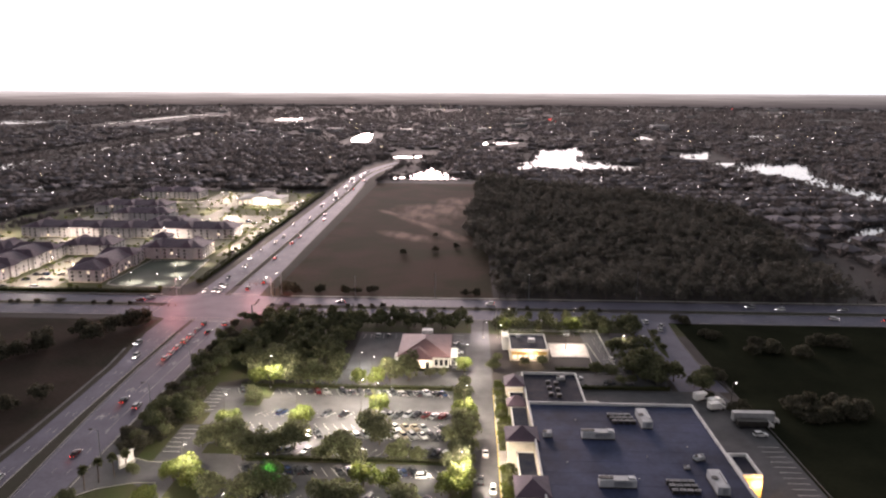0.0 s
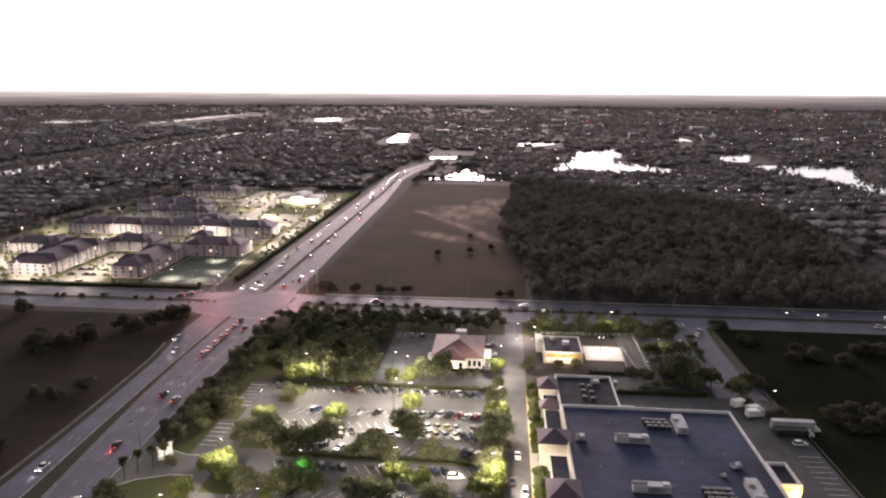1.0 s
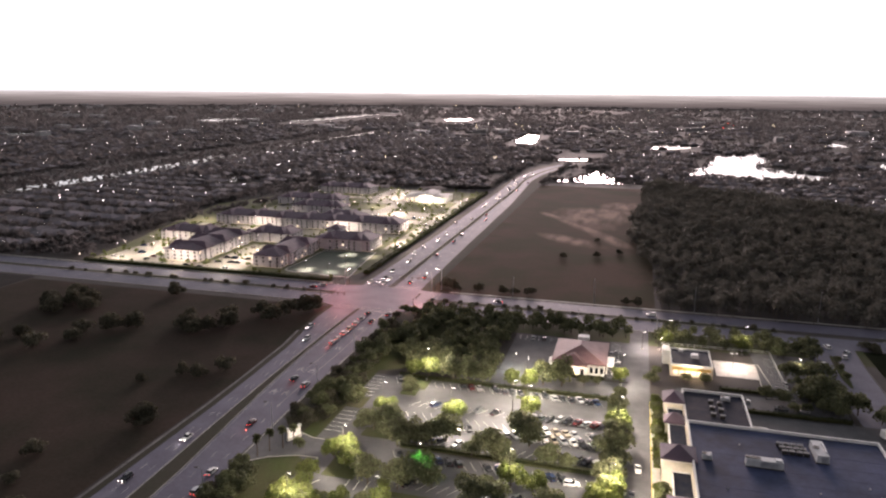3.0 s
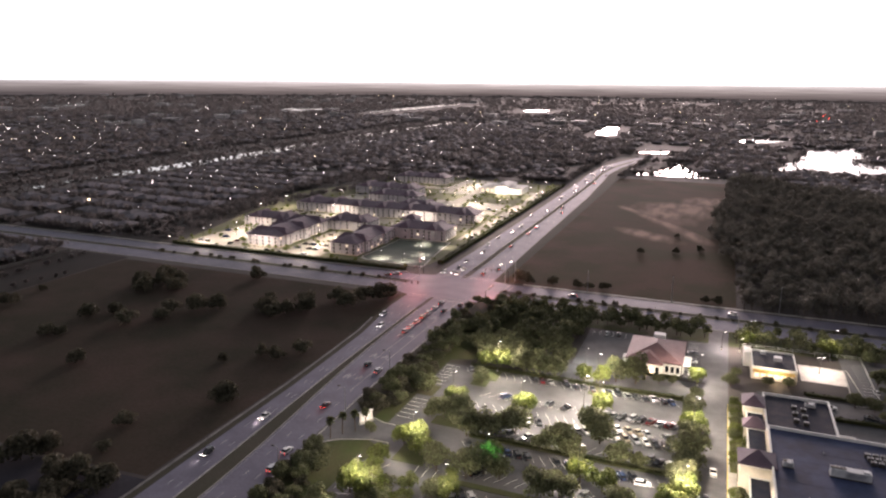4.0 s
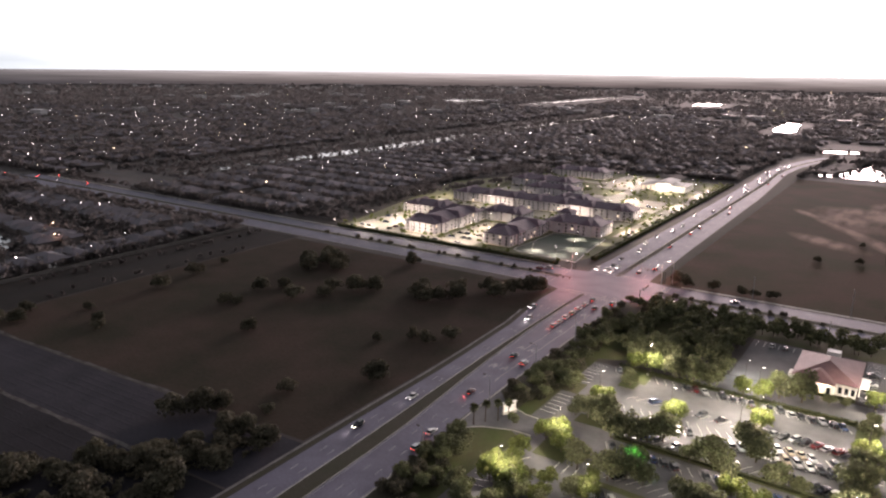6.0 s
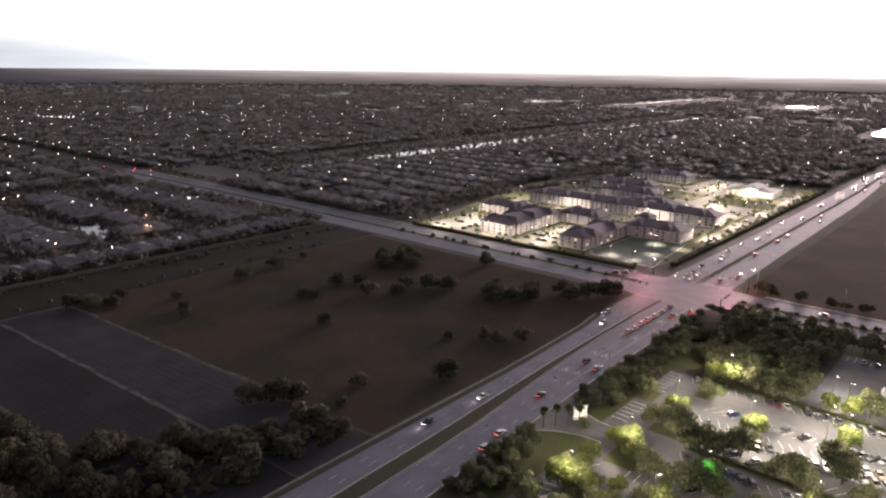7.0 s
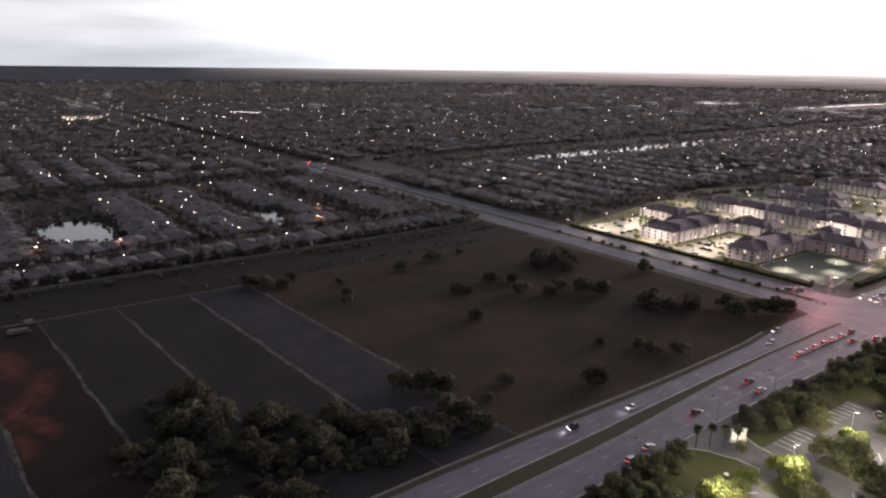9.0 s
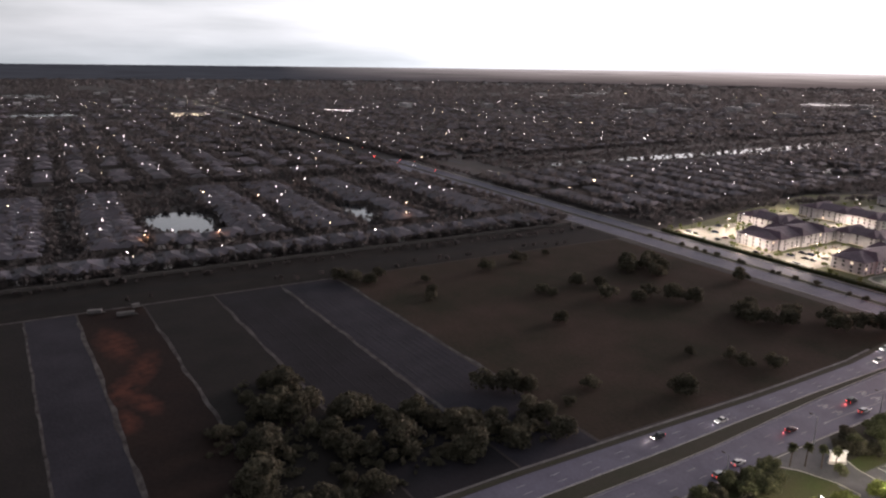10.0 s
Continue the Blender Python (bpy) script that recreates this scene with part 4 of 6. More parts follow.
def rooftop_unit(x, y, z, w, d, h, rz=0, kind_="long"):
    e = thing("rooftop_unit", "pale metal air-conditioning unit on the flat roof", "air conditioner", "rooftop units", at=pose(x, y, z, 0, 0, rz))
    part("skid", M().box(-w / 2 - 0.1, -d / 2 - 0.1, 0, w / 2 + 0.1, d / 2 + 0.1, 0.35), DARKMETAL, e)
    part("casing", M().box(-w / 2, -d / 2, 0.35, w / 2 if kind_ != "long" else w * 0.5, d / 2, h, top=0.08), UNITGREY, e)
    n = 3 if w > 5 else 1
    for i in range(n):
        part("fan", M().cyl(-w / 2 + (i + 0.5) * w / (2.6 * n), 0, h, h + 0.22, min(d, w) * 0.28, None, 12), DARKMETAL, e)
    part("duct", M().box(w * 0.28, -d * 0.32, h, w * 0.46, d * 0.32, h + 0.4, top=0.1), METAL, e)
    part("panel", M().box(-w * 0.12, -d / 2 - 0.04, 0.6, w * 0.36, -d / 2, h - 0.3), METAL, e)
    return e


def condenser(x, y, z):
    e = thing("condenser", "small dark condenser unit on the flat roof", "condenser", "roof condensers", at=pose(x, y, z))
    part("casing", M().box(-0.75, -0.55, 0.15, 0.75, 0.55, 1.15, top=0.05), DARKMETAL, e)
    part("top_frame", parapet(M(), -0.72, -0.52, 0.72, 0.52, 1.15, 1.25, 0.14), UNITGREY, e)
    part("fan", M().cyl(0, 0, 1.15, 1.24, 0.36, None, 10), DARKMETAL, e)
    part("rail", M().box(-0.8, -0.5, 0, 0.8, -0.35, 0.15).box(-0.8, 0.35, 0, 0.8, 0.5, 0.15), DARKMETAL, e)
    return e


Z = 8.6
rooftop_unit(39.5, 192.8, Z, 9.6, 2.6, 2.3)
rooftop_unit(40.0, 166.8, Z, 9.6, 2.6, 2.3)
rooftop_unit(55.6, 203.5, Z, 3.2, 9.5, 2.5, kind_="tall")
rooftop_unit(66.3, 167.5, Z, 3.2, 9.0, 2.5, kind_="tall")
rooftop_unit(24.6, 193.0, Z, 2.6, 2.2, 1.6, kind_="tall")
rooftop_unit(65.6, 181.0, Z, 2.8, 1.8, 1.3, 20, kind_="tall")
rooftop_unit(60.8, 176.0, Z, 1.4, 1.2, 0.9, kind_="tall")
for i in range(4):
    for j in range(3):
        condenser(45.6 + 1.9 * i + 0.4 * j, 206.5 - 2.2 * j, Z)
        condenser(53.8 + 1.9 * i + 0.2 * j, 168.2 - 2.2 * j, Z)
for i in range(3):
    condenser(29.5, 236 - 5.0 * i, 6.6)
    condenser(32.2, 235 - 5.0 * i, 6.6)
rooftop_unit(34.5, 239.5, 6.6, 3.0, 2.0, 1.4, kind_="tall")


def window_part(parent, x, y, z, w, h, side, lit=False):
    """A framed window on a wall that faces side (S, N, E, W)."""
    t = 0.08
    b = {"S": (x - w / 2, y - t, x + w / 2, y), "N": (x - w / 2, y, x + w / 2, y + t), "W": (x - t, y - w / 2, x, y + w / 2), "E": (x, y - w / 2, x + t, y + w / 2)}[side]
    return part("window", M().box(b[0], b[1], z, b[2], b[3], z + h), WINLIT if lit else GLASS, parent)


bank = thing("bank_building", "small bank with a red tiled hip roof and white walls", "building", at=pose(-17, 273, 0))
part("wall", M().box(-10, -8, 0, 10, 17, 4.6).box(-8, -11, 0, 3.2, -8, 4.4), WHITE, bank)
part("roof", M().hip(-10, -8, 10, 17, 4.6, 4.0, 0.8).hip(-8, -11, 3.2, 2, 4.5, 2.6, 0.5), REDROOF, bank)
part("drive_canopy", M().box(10.3, -6, 3.4, 13.5, 3, 4.3), WHITE, bank)
for dx in (10.8, 13.0):
    part("canopy_post", M().box(dx - 0.2, -5.6, 0.1, dx + 0.2, -5.2, 3.4), WHITE, bank)
part("side_porch", M().box(-12.2, -5, 0, -10, -1, 3.4), WHITE, bank)
part("roof_dormer", M().box(-2, 12, 6, 2.5, 15.5, 8.4), WHITE, bank)
for i in range(5):
    window_part(bank, -6.8 + 2.1 * i, -11, 0.9, 1.3, 2.5, "S", i in (1, 3))
for i in range(3):
    window_part(bank, 5 + 2.0 * i, -8, 0.9, 1.2, 2.4, "S")

rest = flat_building("restaurant", "low restaurant with a dark flat roof and a warmly lit front", 18.2, 274.0, 34.0, 293.0, 4.4, ROOFDARK, STUCCO, 0.6)
for i in range(6):
    window_part(rest, 2 + 2.3 * i, 0.0, 1.0, 1.6, 2.4, "S", True)
part("entrance_block", M().box(-2.5, 12, 0, 0, 19, 5.8), WHITE, rest)
part("hood", M().box(8, 8, 5.0, 11, 11, 6.3, top=0.2), METAL, rest)
part("hood", M().box(3.5, 14, 5.0, 5.5, 16, 6.0, top=0.2), METAL, rest)
part("awning", M().add([(0.5, 0, 3.9), (15, 0, 3.9), (15, -1.5, 3.2), (0.5, -1.5, 3.2), (0.5, 0, 3.8), (15, 0, 3.8), (15, -1.5, 3.1), (0.5, -1.5, 3.1)], [(0, 3, 2, 1), (4, 5, 6, 7), (3, 7, 6, 2), (0, 4, 7, 3), (1, 2, 6, 5)]), mat("ochre_awning", (0.55, 0.36, 0.12), None, 0.8, 0.5, 4), rest)


def fence(name, label, pts, h, material, gap=2.6):
    e = thing(name, label, "fence")
    for (xa, ya), (xb, yb) in zip(pts[:-1], pts[1:]):
        n = max(1, int(math.hypot(xb - xa, yb - ya) / gap))
        rails = M()
        for z in (h * 0.45, h - 0.1):
            rails.tube((xa, ya, z), (xb, yb, z), 0.06, None, 4)
        part("rail", rails, material, e)
        for i in range(n + 1):
            part("post", M().box(xa + (xb - xa) * i / n - 0.07, ya + (yb - ya) * i / n - 0.07, 0, xa + (xb - xa) * i / n + 0.07, ya + (yb - ya) * i / n + 0.07, h), material, e)
    return e


fence("patio_fence", "white railing round the restaurant yard", [(16, 300.5), (16, 308), (60, 309.5), (60, 264)], 1.5, WHITE)
yard_kerb = M()
for (xa, ya), (xb, yb) in (((53.3, 294.6), (56.2, 261.6)), ((51.6, 261.4), (61.5, 262.0)), ((52.3, 294.6), (51.4, 266)), ((36, 294.7), (53.4, 294.7)), ((60.4, 301.7), (60.6, 263))):
    yard_kerb.tube((xa, ya, 0.15), (xb, yb, 0.15), 0.22, None, 4)
setting("kerb", yard_kerb, CONCRETE, "pale kerb round the forecourt")
field_kerb = M()
for (xa, ya), (xb, yb) in (((96.5, 322), (95.4, 300)), ((95.4, 300), (95.2, 276.5)), ((95.2, 276.5), (98.9, 249)), ((98.9, 249), (101.2, 215)), ((101.2, 215), (101.8, 120))):
    field_kerb.tube((xa, ya, 0.12), (xb, yb, 0.1), 0.2, None, 4)
setting("kerb", field_kerb, STAINED, "pale kerb between the yard and the pasture")
setting("planting_island", M().poly(blob([(84.6, 315), (86.6, 308), (86.2, 290), (84.8, 279), (83.2, 290)], 4), 0.2), LAWN, "narrow grass island in the service lane")


# ---- apartments ----
def apartment(x0, y0, x1, y1, h=9.6, rise=3.2, bays=None, label="pale grey three-storey apartment block with a plum hip roof"):
    e = thing("apartment_block", label, "apartment building", "apartment blocks", at=pose(x0, y0, 0))
    w, d = x1 - x0, y1 - y0
    long_x = w > d
    L = w if long_x else d
    part("wall", M().box(0, 0, 0, w, d, h), GREYWALL, e)
    part("roof", M().hip(0, 0, w, d, h, rise, 0.7), PURPLEROOF, e)
    n = max(1, round(L / 22))
    for i in range(n):
        c = (i + 0.5) * L / n
        for s_ in (0, 1):
            if long_x:
                part("bay", M().box(c - 3.6, d if s_ else -1.4, 0, c + 3.6, d + 1.4 if s_ else 0, h), GREYWALL, e)
            else:
                part("bay", M().box(w if s_ else -1.4, c - 3.6, 0, w + 1.4 if s_ else 0, c + 3.6, h), GREYWALL, e)
        part("bay_roof", M().hip(c - 3.6, -1.4, c + 3.6, d + 1.4, h + 0.02, rise * 1.12, 0.7) if long_x else M().hip(-1.4, c - 3.6, w + 1.4, c + 3.6, h + 0.02, rise * 1.12, 0.7), PURPLEROOF, e)
    part("plinth", M().box(-0.12, -0.12, 0, w + 0.12, d + 0.12, 0.7), STUCCO, e)
    return e, w, d, h


WIN = {}
for key, dims in (("S", (1.5, 0.1)), ("E", (0.1, 1.5))):
    WIN[key] = M().box(-dims[0] / 2, -dims[1] / 2, 0, dims[0] / 2, dims[1] / 2, 1.4).mesh("window_" + key, PANE)
    WIN[key + "lit"] = M().box(-dims[0] / 2, -dims[1] / 2, 0, dims[0] / 2, dims[1] / 2, 1.4).mesh("window_lit_" + key, WINLIT)
rw = random.Random(5)


def windows_on(ap, sides, pitch=4.4):
    e, w, d, h = ap
    for s in sides:
        L = w if s == "S" else d
        n_b = max(1, round((w if w > d else d) / 22))
        for i in range(max(1, int(L / pitch))):
            p = (i + 0.5) * L / max(1, int(L / pitch))
            out = 0.03
            if (s == "S") == (w > d):
                c = [(k + 0.5) * L / n_b for k in range(n_b)]
                if any(abs(p - q) < 4.3 for q in c):
                    if any(3.0 < abs(p - q) < 4.3 for q in c):
                        continue
                    out = 1.43
            for f_ in range(3):
                if rw.random() < 0.06:
                    continue
                key = s + ("lit" if rw.random() < 0.035 else "")
                o = new("window", WIN[key])
                o.parent = e
                o.location = (p, -out, 0.7 + 2.3 * f_) if s == "S" else (w + out, p, 0.7 + 2.3 * f_)


APTS = [(-229, 381, -210, 436, 8.3), (-214, 440, -173, 462, 8.6), (-293, 380, -268, 446, 8.3), (-336, 434, -294, 452, 7.8), (-334, 503, -173, 524, 8.4),
        (-272, 448, -237, 466, 7.6), (-333, 606, -268, 628, 8.0), (-252, 528, -218, 546, 7.6), (-330, 690, -270, 712, 7.8), (-300, 570, -250, 588, 7.4)]
for a in APTS:
    windows_on(apartment(*a[:4], a[4] * 0.9, 3.4), ("S", "E"))
turret = thing("corner_turret", "plum-roofed corner turret of the apartments", "tower", at=pose(-206, 458, 0))
part("wall", M().box(-5, -5, 8.5, 5, 5, 11.5), GREYWALL, turret)
part("shaft", M().box(-4.9, -4.9, 0, 4.9, 4.9, 8.5), GREYWALL, turret)
part("roof", M().hip(-5, -5, 5, 5, 11.5, 3.0, 0.7), PURPLEROOF, turret)
club = thing("clubhouse", "white floodlit clubhouse with stepped roofs", "building", at=pose(-200, 672, 0))
part("wall", M().box(-21, -14, 0, 21, 14, 5.5).box(-6, -16, 0, 8, 16, 7.5), WHITE, club)
part("roof", M().hip(-21, -14, 21, 14, 5.5, 2.4, 0.6).hip(-6, -16, 8, 16, 7.5, 2.6, 0.6), mat("pale_club_roof", (0.55, 0.53, 0.50), None, 0.7, 0.2, 1.5), club)
for i in range(8):
    window_part(club, -18.5 + 5.2 * i, -14 if not 2 <= i <= 5 else -16, 1.0, 2.2, 3.0, "S", True)


# ---- lamps ----
def lot_lamp(x, y, h=9.0, power=9000, colour=(1.0, 0.95, 0.72), heads=1, label="dark pole lamp lighting the car park", spread=150):
    e = thing("car_park_lamp", label, "lamp", "car park lamps", at=pose(x, y, 0))
    part("base", M().cyl(0, 0, 0, 0.8, 0.32, 0.3, 8), CONCRETE, e)
    part("pole", M().cyl(0, 0, 0.8, h, 0.12, 0.08, 8), DARKMETAL, e)
    for s in ((1,) if heads == 1 else (1, -1)):
        part("arm", M().tube((0, 0, h - 0.1), (s * 0.9, 0, h), 0.05, None, 5), DARKMETAL, e)
        hd = part("head", M().box(s * 0.9 - 0.45, -0.28, h - 0.05, s * 0.9 + 0.45, 0.28, h + 0.18, top=0.06), DARKMETAL, e)
        part("lens", M().box(s * 0.9 - 0.38, -0.22, h - 0.14, s * 0.9 + 0.38, 0.22, h - 0.05), LAMPGLOW, hd)
    if power:
        lt = new("lamp_light", bpy.data.lights.new("lamp_light", "SPOT"))
        lt.data.energy, lt.data.color, lt.data.shadow_soft_size = power, colour, 0.35
        lt.data.spot_size, lt.data.spot_blend = radians(spread), 0.3
        lt.parent, lt.location = e, (0.9, 0, h - 0.25)
    return e


YG = (1.0, 0.98, 0.74)
for x, y, p in ((-36.0, 222.5, 17000), (-0.4, 219.0, 22000), (-0.4, 258, 20000), (-30.5, 219.5, 24000), (-55.0, 210, 28000), (-78.5, 208.5, 18000), (-73, 242, 26000), (-79, 175.5, 18000),
                (-35, 243.5, 20000), (-1.6, 175, 36000), (-28.8, 175.5, 12000), (18.2, 305, 6500), (48.8, 305, 6500), (-82.5, 147, 14000), (-60, 152, 9000)):
    lot_lamp(x, y, 13.0, p * 1.5, YG, spread=168)
lot_lamp(-42.5, 261, 7.5, 9000, (0.85, 1.0, 0.8))
lot_lamp(7.5, 300, 8.0, 9000, (1.0, 0.97, 0.85))
lot_lamp(43.0, 288, 7.0, 7000, (1.0, 0.92, 0.78), 2)
lot_lamp(14.5, 301, 6.0, 9000, (1.0, 0.93, 0.75))
lot_lamp(94.4, 234.5, 9.0, 1500, (1.0, 0.95, 0.85))
lot_lamp(66, 285, 8.0, 3000, (1.0, 0.95, 0.85))
lot_lamp(-54.6, 171.5, 13.0, 7500, (0.10, 1.0, 0.16), label="green floodlight over a car park tree", spread=66)
# bare points without fittings, added before the fronts to brighten walls and planting
for x, y, z, p in ((26, 270.6, 4.2, 2200), (10.6, 164, 5.6, 550), (10.6, 180, 5.0, 550), (10.6, 193, 5.6, 550), (10.6, 208, 5.0, 550), (10.6, 228, 5.2, 550), (-17, 260.2, 4.0, 700)):
    wl0 = new("wall_light", bpy.data.lights.new("wall_light", "POINT"))
    wl0.data.energy, wl0.data.color, wl0.data.shadow_soft_size, wl0.location = p, (1.0, 0.86, 0.55), 0.3, (x, y, z)
wl_ = new("wall_light", bpy.data.lights.new("wall_light", "POINT"))
wl_.data.energy, wl_.data.color, wl_.location = 2600, (1.0, 0.55, 0.18), (78.6, 171.2, 6.5)
for x, y, p in ( (-245, 371, 22000), (-280, 370, 18000), (-325, 374, 26000), (-248, 398, 22000), (-250, 424, 20000), (-316, 398, 22000), (-322, 420, 18000), (-345, 466, 20000),
                (-162, 470, 20000), (-162, 520, 18000), (-162, 580, 20000), (-290, 488, 20000), (-220, 489, 20000), (-320, 553, 18000), (-190, 553, 20000), (-205, 585, 22000), (-235, 620, 22000), (-240, 670, 30000), (-196, 646, 34000), (-168, 650, 20000),
                (-310, 645, 20000), (-165, 700, 14000), (-240, 705, 26000), (-290, 660, 20000), (-350, 510, 12000)):
    lot_lamp(x, y, 10.5, p * (1.05 if x < -230 and y < 430 else 1.65 if y < 600 else 1.0), (1.0, 0.94, 0.72), label="post-top lamp lighting the apartment grounds", spread=170)


for x, y, p in ((-194, 383, 9500), (-185, 427, 9000), (-175, 401, 6500), (-178, 381, 5500), (-167, 425, 4500)):
    lot_lamp(x, y, 6.0, p, (1.0, 0.97, 0.84), label="short pole lamp lighting the sports lawn", spread=112)


def garden_lamp(x, y, h, r):
    e = thing("garden_lamp", "short globe lamp glowing on the apartment grounds", "lamp", "garden lamps", at=pose(x, y, 0.1))
    part("post", M().cyl(0, 0, 0, h, 0.07, 0.05, 6), DARKMETAL, e)
    part("globe", M().cyl(0, 0, h, h + r, r * 0.6, r, 8).cyl(0, 0, h + r, h + 2 * r, r, r * 0.5, 8), GLOBEGLOW, e)


rg = random.Random(31)
for i in range(70):
    x, y = rg.uniform(-350, -160), rg.uniform(368, 735)
    if any(a - 1.5 < x < c + 1.5 and b - 1.5 < y < d + 1.5 for a, b, c, d, _ in APTS) or -206 < x < -162 and 374 < y < 440 or -224 < x < -176 and 652 < y < 692:
        continue
    garden_lamp(x, y, rg.uniform(2.2, 3.4), rg.uniform(0.16, 0.32))


# ---- trees ----
def tree_meshes(seed, h, r, count, size, leaf, blobs=10, low=0.26):
    rng = np.random.default_rng(seed)
    tr = M()
    tr.tube((0, 0, 0), (0.1, 0, h * 0.42), 0.045 * h * 0.6, 0.02 * h, 7)
    for i in range(5):
        a = 2 * math.pi * (i + rng.uniform(-0.3, 0.3)) / 5
        tr.tube((0.05, 0, h * rng.uniform(0.25, 0.4)), (0.6 * r * math.cos(a), 0.6 * r * math.sin(a), h * rng.uniform(0.6, 0.78)), 0.014 * h, 0.005 * h, 5)
    q = crown_quads(rng, 0, 0, h * low, h * (1 - low), r, count, size, blobs)
    return tr.mesh("trunk", BARK), quads_mesh("crown", q, leaf)


def make_tree(name, meshes, label, category="tree", group=""):
    e = thing(name, label, category, group)
    part("trunk", meshes[0], None, e)
    part("crown", meshes[1], None, e)
    return e


rt = random.Random(11)
OAKS = [make_tree("tree", tree_meshes(20 + k, 7.5, 3.9, 2200, 0.30, LEAF, 20, 0.16), "dark round-crowned oak in the planting", group="car park trees") for k in range(4)]
LAMPTINTED = [make_tree("tree", tree_meshes(40 + k, 7.4, 3.5, 1900, 0.29, LEAFLIT, 18, 0.16), "tree with lamplight yellow in its leaf colour", group="car park trees") for k in range(3)]
SCRUB = [make_tree("bush", tree_meshes(60 + k, 5.0, 3.8, 1500, 0.30, LEAFBUSH, 15, 0.02), "dark rounded scrub tree in the pasture", "bush", "pasture scrub") for k in range(4)]
used = set()


def plant(kinds, x, y, s=1.0):
    src = rt.choice(kinds)
    sc = s * rt.uniform(0.88, 1.14)
    m = Matrix.Translation((x, y, 0)) @ Matrix.Rotation(rt.uniform(0, 6.28), 4, "Z") @ Matrix.Diagonal((sc * rt.uniform(0.9, 1.1), sc * rt.uniform(0.9, 1.1), sc, 1))
    if src.name not in used:
        used.add(src.name)
        src.matrix_basis = m
        return src
    o = copy_thing(src, m)
    o.matrix_basis = m
    return o


# lamp-lit trees beside the lamps
for x, y in ((-72.5, 241), (-79, 241.5), (-78, 207.5), (-54, 209.5), (-29.5, 219), (-33.5, 243), (-0.6, 216.5), (-0.8, 256.5), (-78.5, 174.5), (-76, 171), (-1.6, 175.5), (-0.4, 172),
             (-4.0, 170.5), (-28.5, 174.5), (-22, 172), (17.5, 305.5), (48.3, 305.5), (-54.5, 174.0), (-83, 175), (-72, 170), (-40, 242.6), (-82, 148.5), (-86, 146), (-79, 145), (-60, 153)):
    plant(LAMPTINTED, x, y + 2.4, 1.24)
# dark oaks of the car park
for x, y, s in ((-63, 243.5, 1.1), (-57, 244.5, 1.2), (-51, 243.5, 1.0), (-29, 250, 1.3), (-22, 251, 1.5), (-0.5, 245, 0.8), (-0.8, 235, 0.9), (-0.4, 208, 1.1), (-1, 200, 1.1), (-0.5, 192, 1.1),
                (-1, 185, 1.0), (-30, 206, 1.2), (-27, 201, 0.9), (-53, 197, 1.25), (-57, 194, 0.9), (-37, 191, 1.2), (-33, 188, 1.0), (-43, 190, 0.8), (-62, 192, 1.1), (-67, 190, 1.1), (-70, 193, 1.0), (-20, 191, 0.9), (-14, 191, 0.8),
                (-55, 171, 1.1), (-59, 167, 1.1), (-50, 170, 0.9), (-38, 165, 1.1), (-32, 166, 1.1), (-16, 164, 1.0), (-68, 167, 1.0), (-72, 197, 1.1), (-78, 198, 1.1), (-82, 197, 0.8), (-76, 203, 0.9), (-75, 229, 0.8), (-77, 233, 0.8), (-91, 215, 0.9), (-91, 219, 0.8), (-96, 180, 0.6),
                (-9, 256, 0.6), (-14, 254, 0.6), (11, 262, 0.7), (66, 262, 1.0), (72, 266, 1.1), (69, 254, 0.7), (74, 256, 0.9), (80, 255, 1.0), (56, 262, 0.6), (57, 258.5, 0.8), (91, 252, 1.0), (88, 246, 0.9), (13, 272, 0.7), (24, 268, 0.7), (31, 269, 0.7)):
    plant(OAKS, x, y, s * (1.2 if s > 0.85 else 1.0))
# belt between the car park and the highway, and along the cross road
for i in range(105):
    y = rt.uniform(193, 322)
    x = rt.uniform(-109, -95) if y < 300 else rt.uniform(-109, -70)
    plant(OAKS + SCRUB, x, y, rt.uniform(0.55, 0.95))
for i in range(34):
    plant(OAKS + SCRUB, rt.uniform(-108, -96), rt.uniform(126, 165), rt.uniform(0.55, 0.85))
rb = np.random.default_rng(21)
belt, belt_stems = [], M()
for i in range(295):
    if i < 190:
        x, y = rb.uniform(-96, -49), rb.uniform(247, 323)
    elif i < 270:
        x, y = rb.uniform(-60, 79), rb.uniform(309, 323.5)
    else:
        x, y = rb.uniform(62, 77), rb.uniform(256, 322)
    if 1 < x < 12 or (-50 < x < -26 and y < 308) or y < 252 + max(0, -x - 80):
        continue
    h = rb.uniform(5.0, 8.5)
    belt.append(crown_quads(rb, x, y, h * 0.15, h * 0.85, h * rb.uniform(0.42, 0.55), 420, 0.45, 9))
    belt_stems.tube((x, y, 0), (x, y, h * 0.6), 0.2, 0.1, 6)
tagged(part("tree_belt_stems", belt_stems, BARK), "trunks of the dense tree belt", "trees", kind="stuff")
tagged(part("tree_belt", quads_mesh("tree_belt", np.concatenate(belt), LEAF), None), "dense dark belt of trees behind the car park", "trees", kind="stuff")
# garden trees of the apartments
ga = np.random.default_rng(5)
gard, gard_stems = [], M()
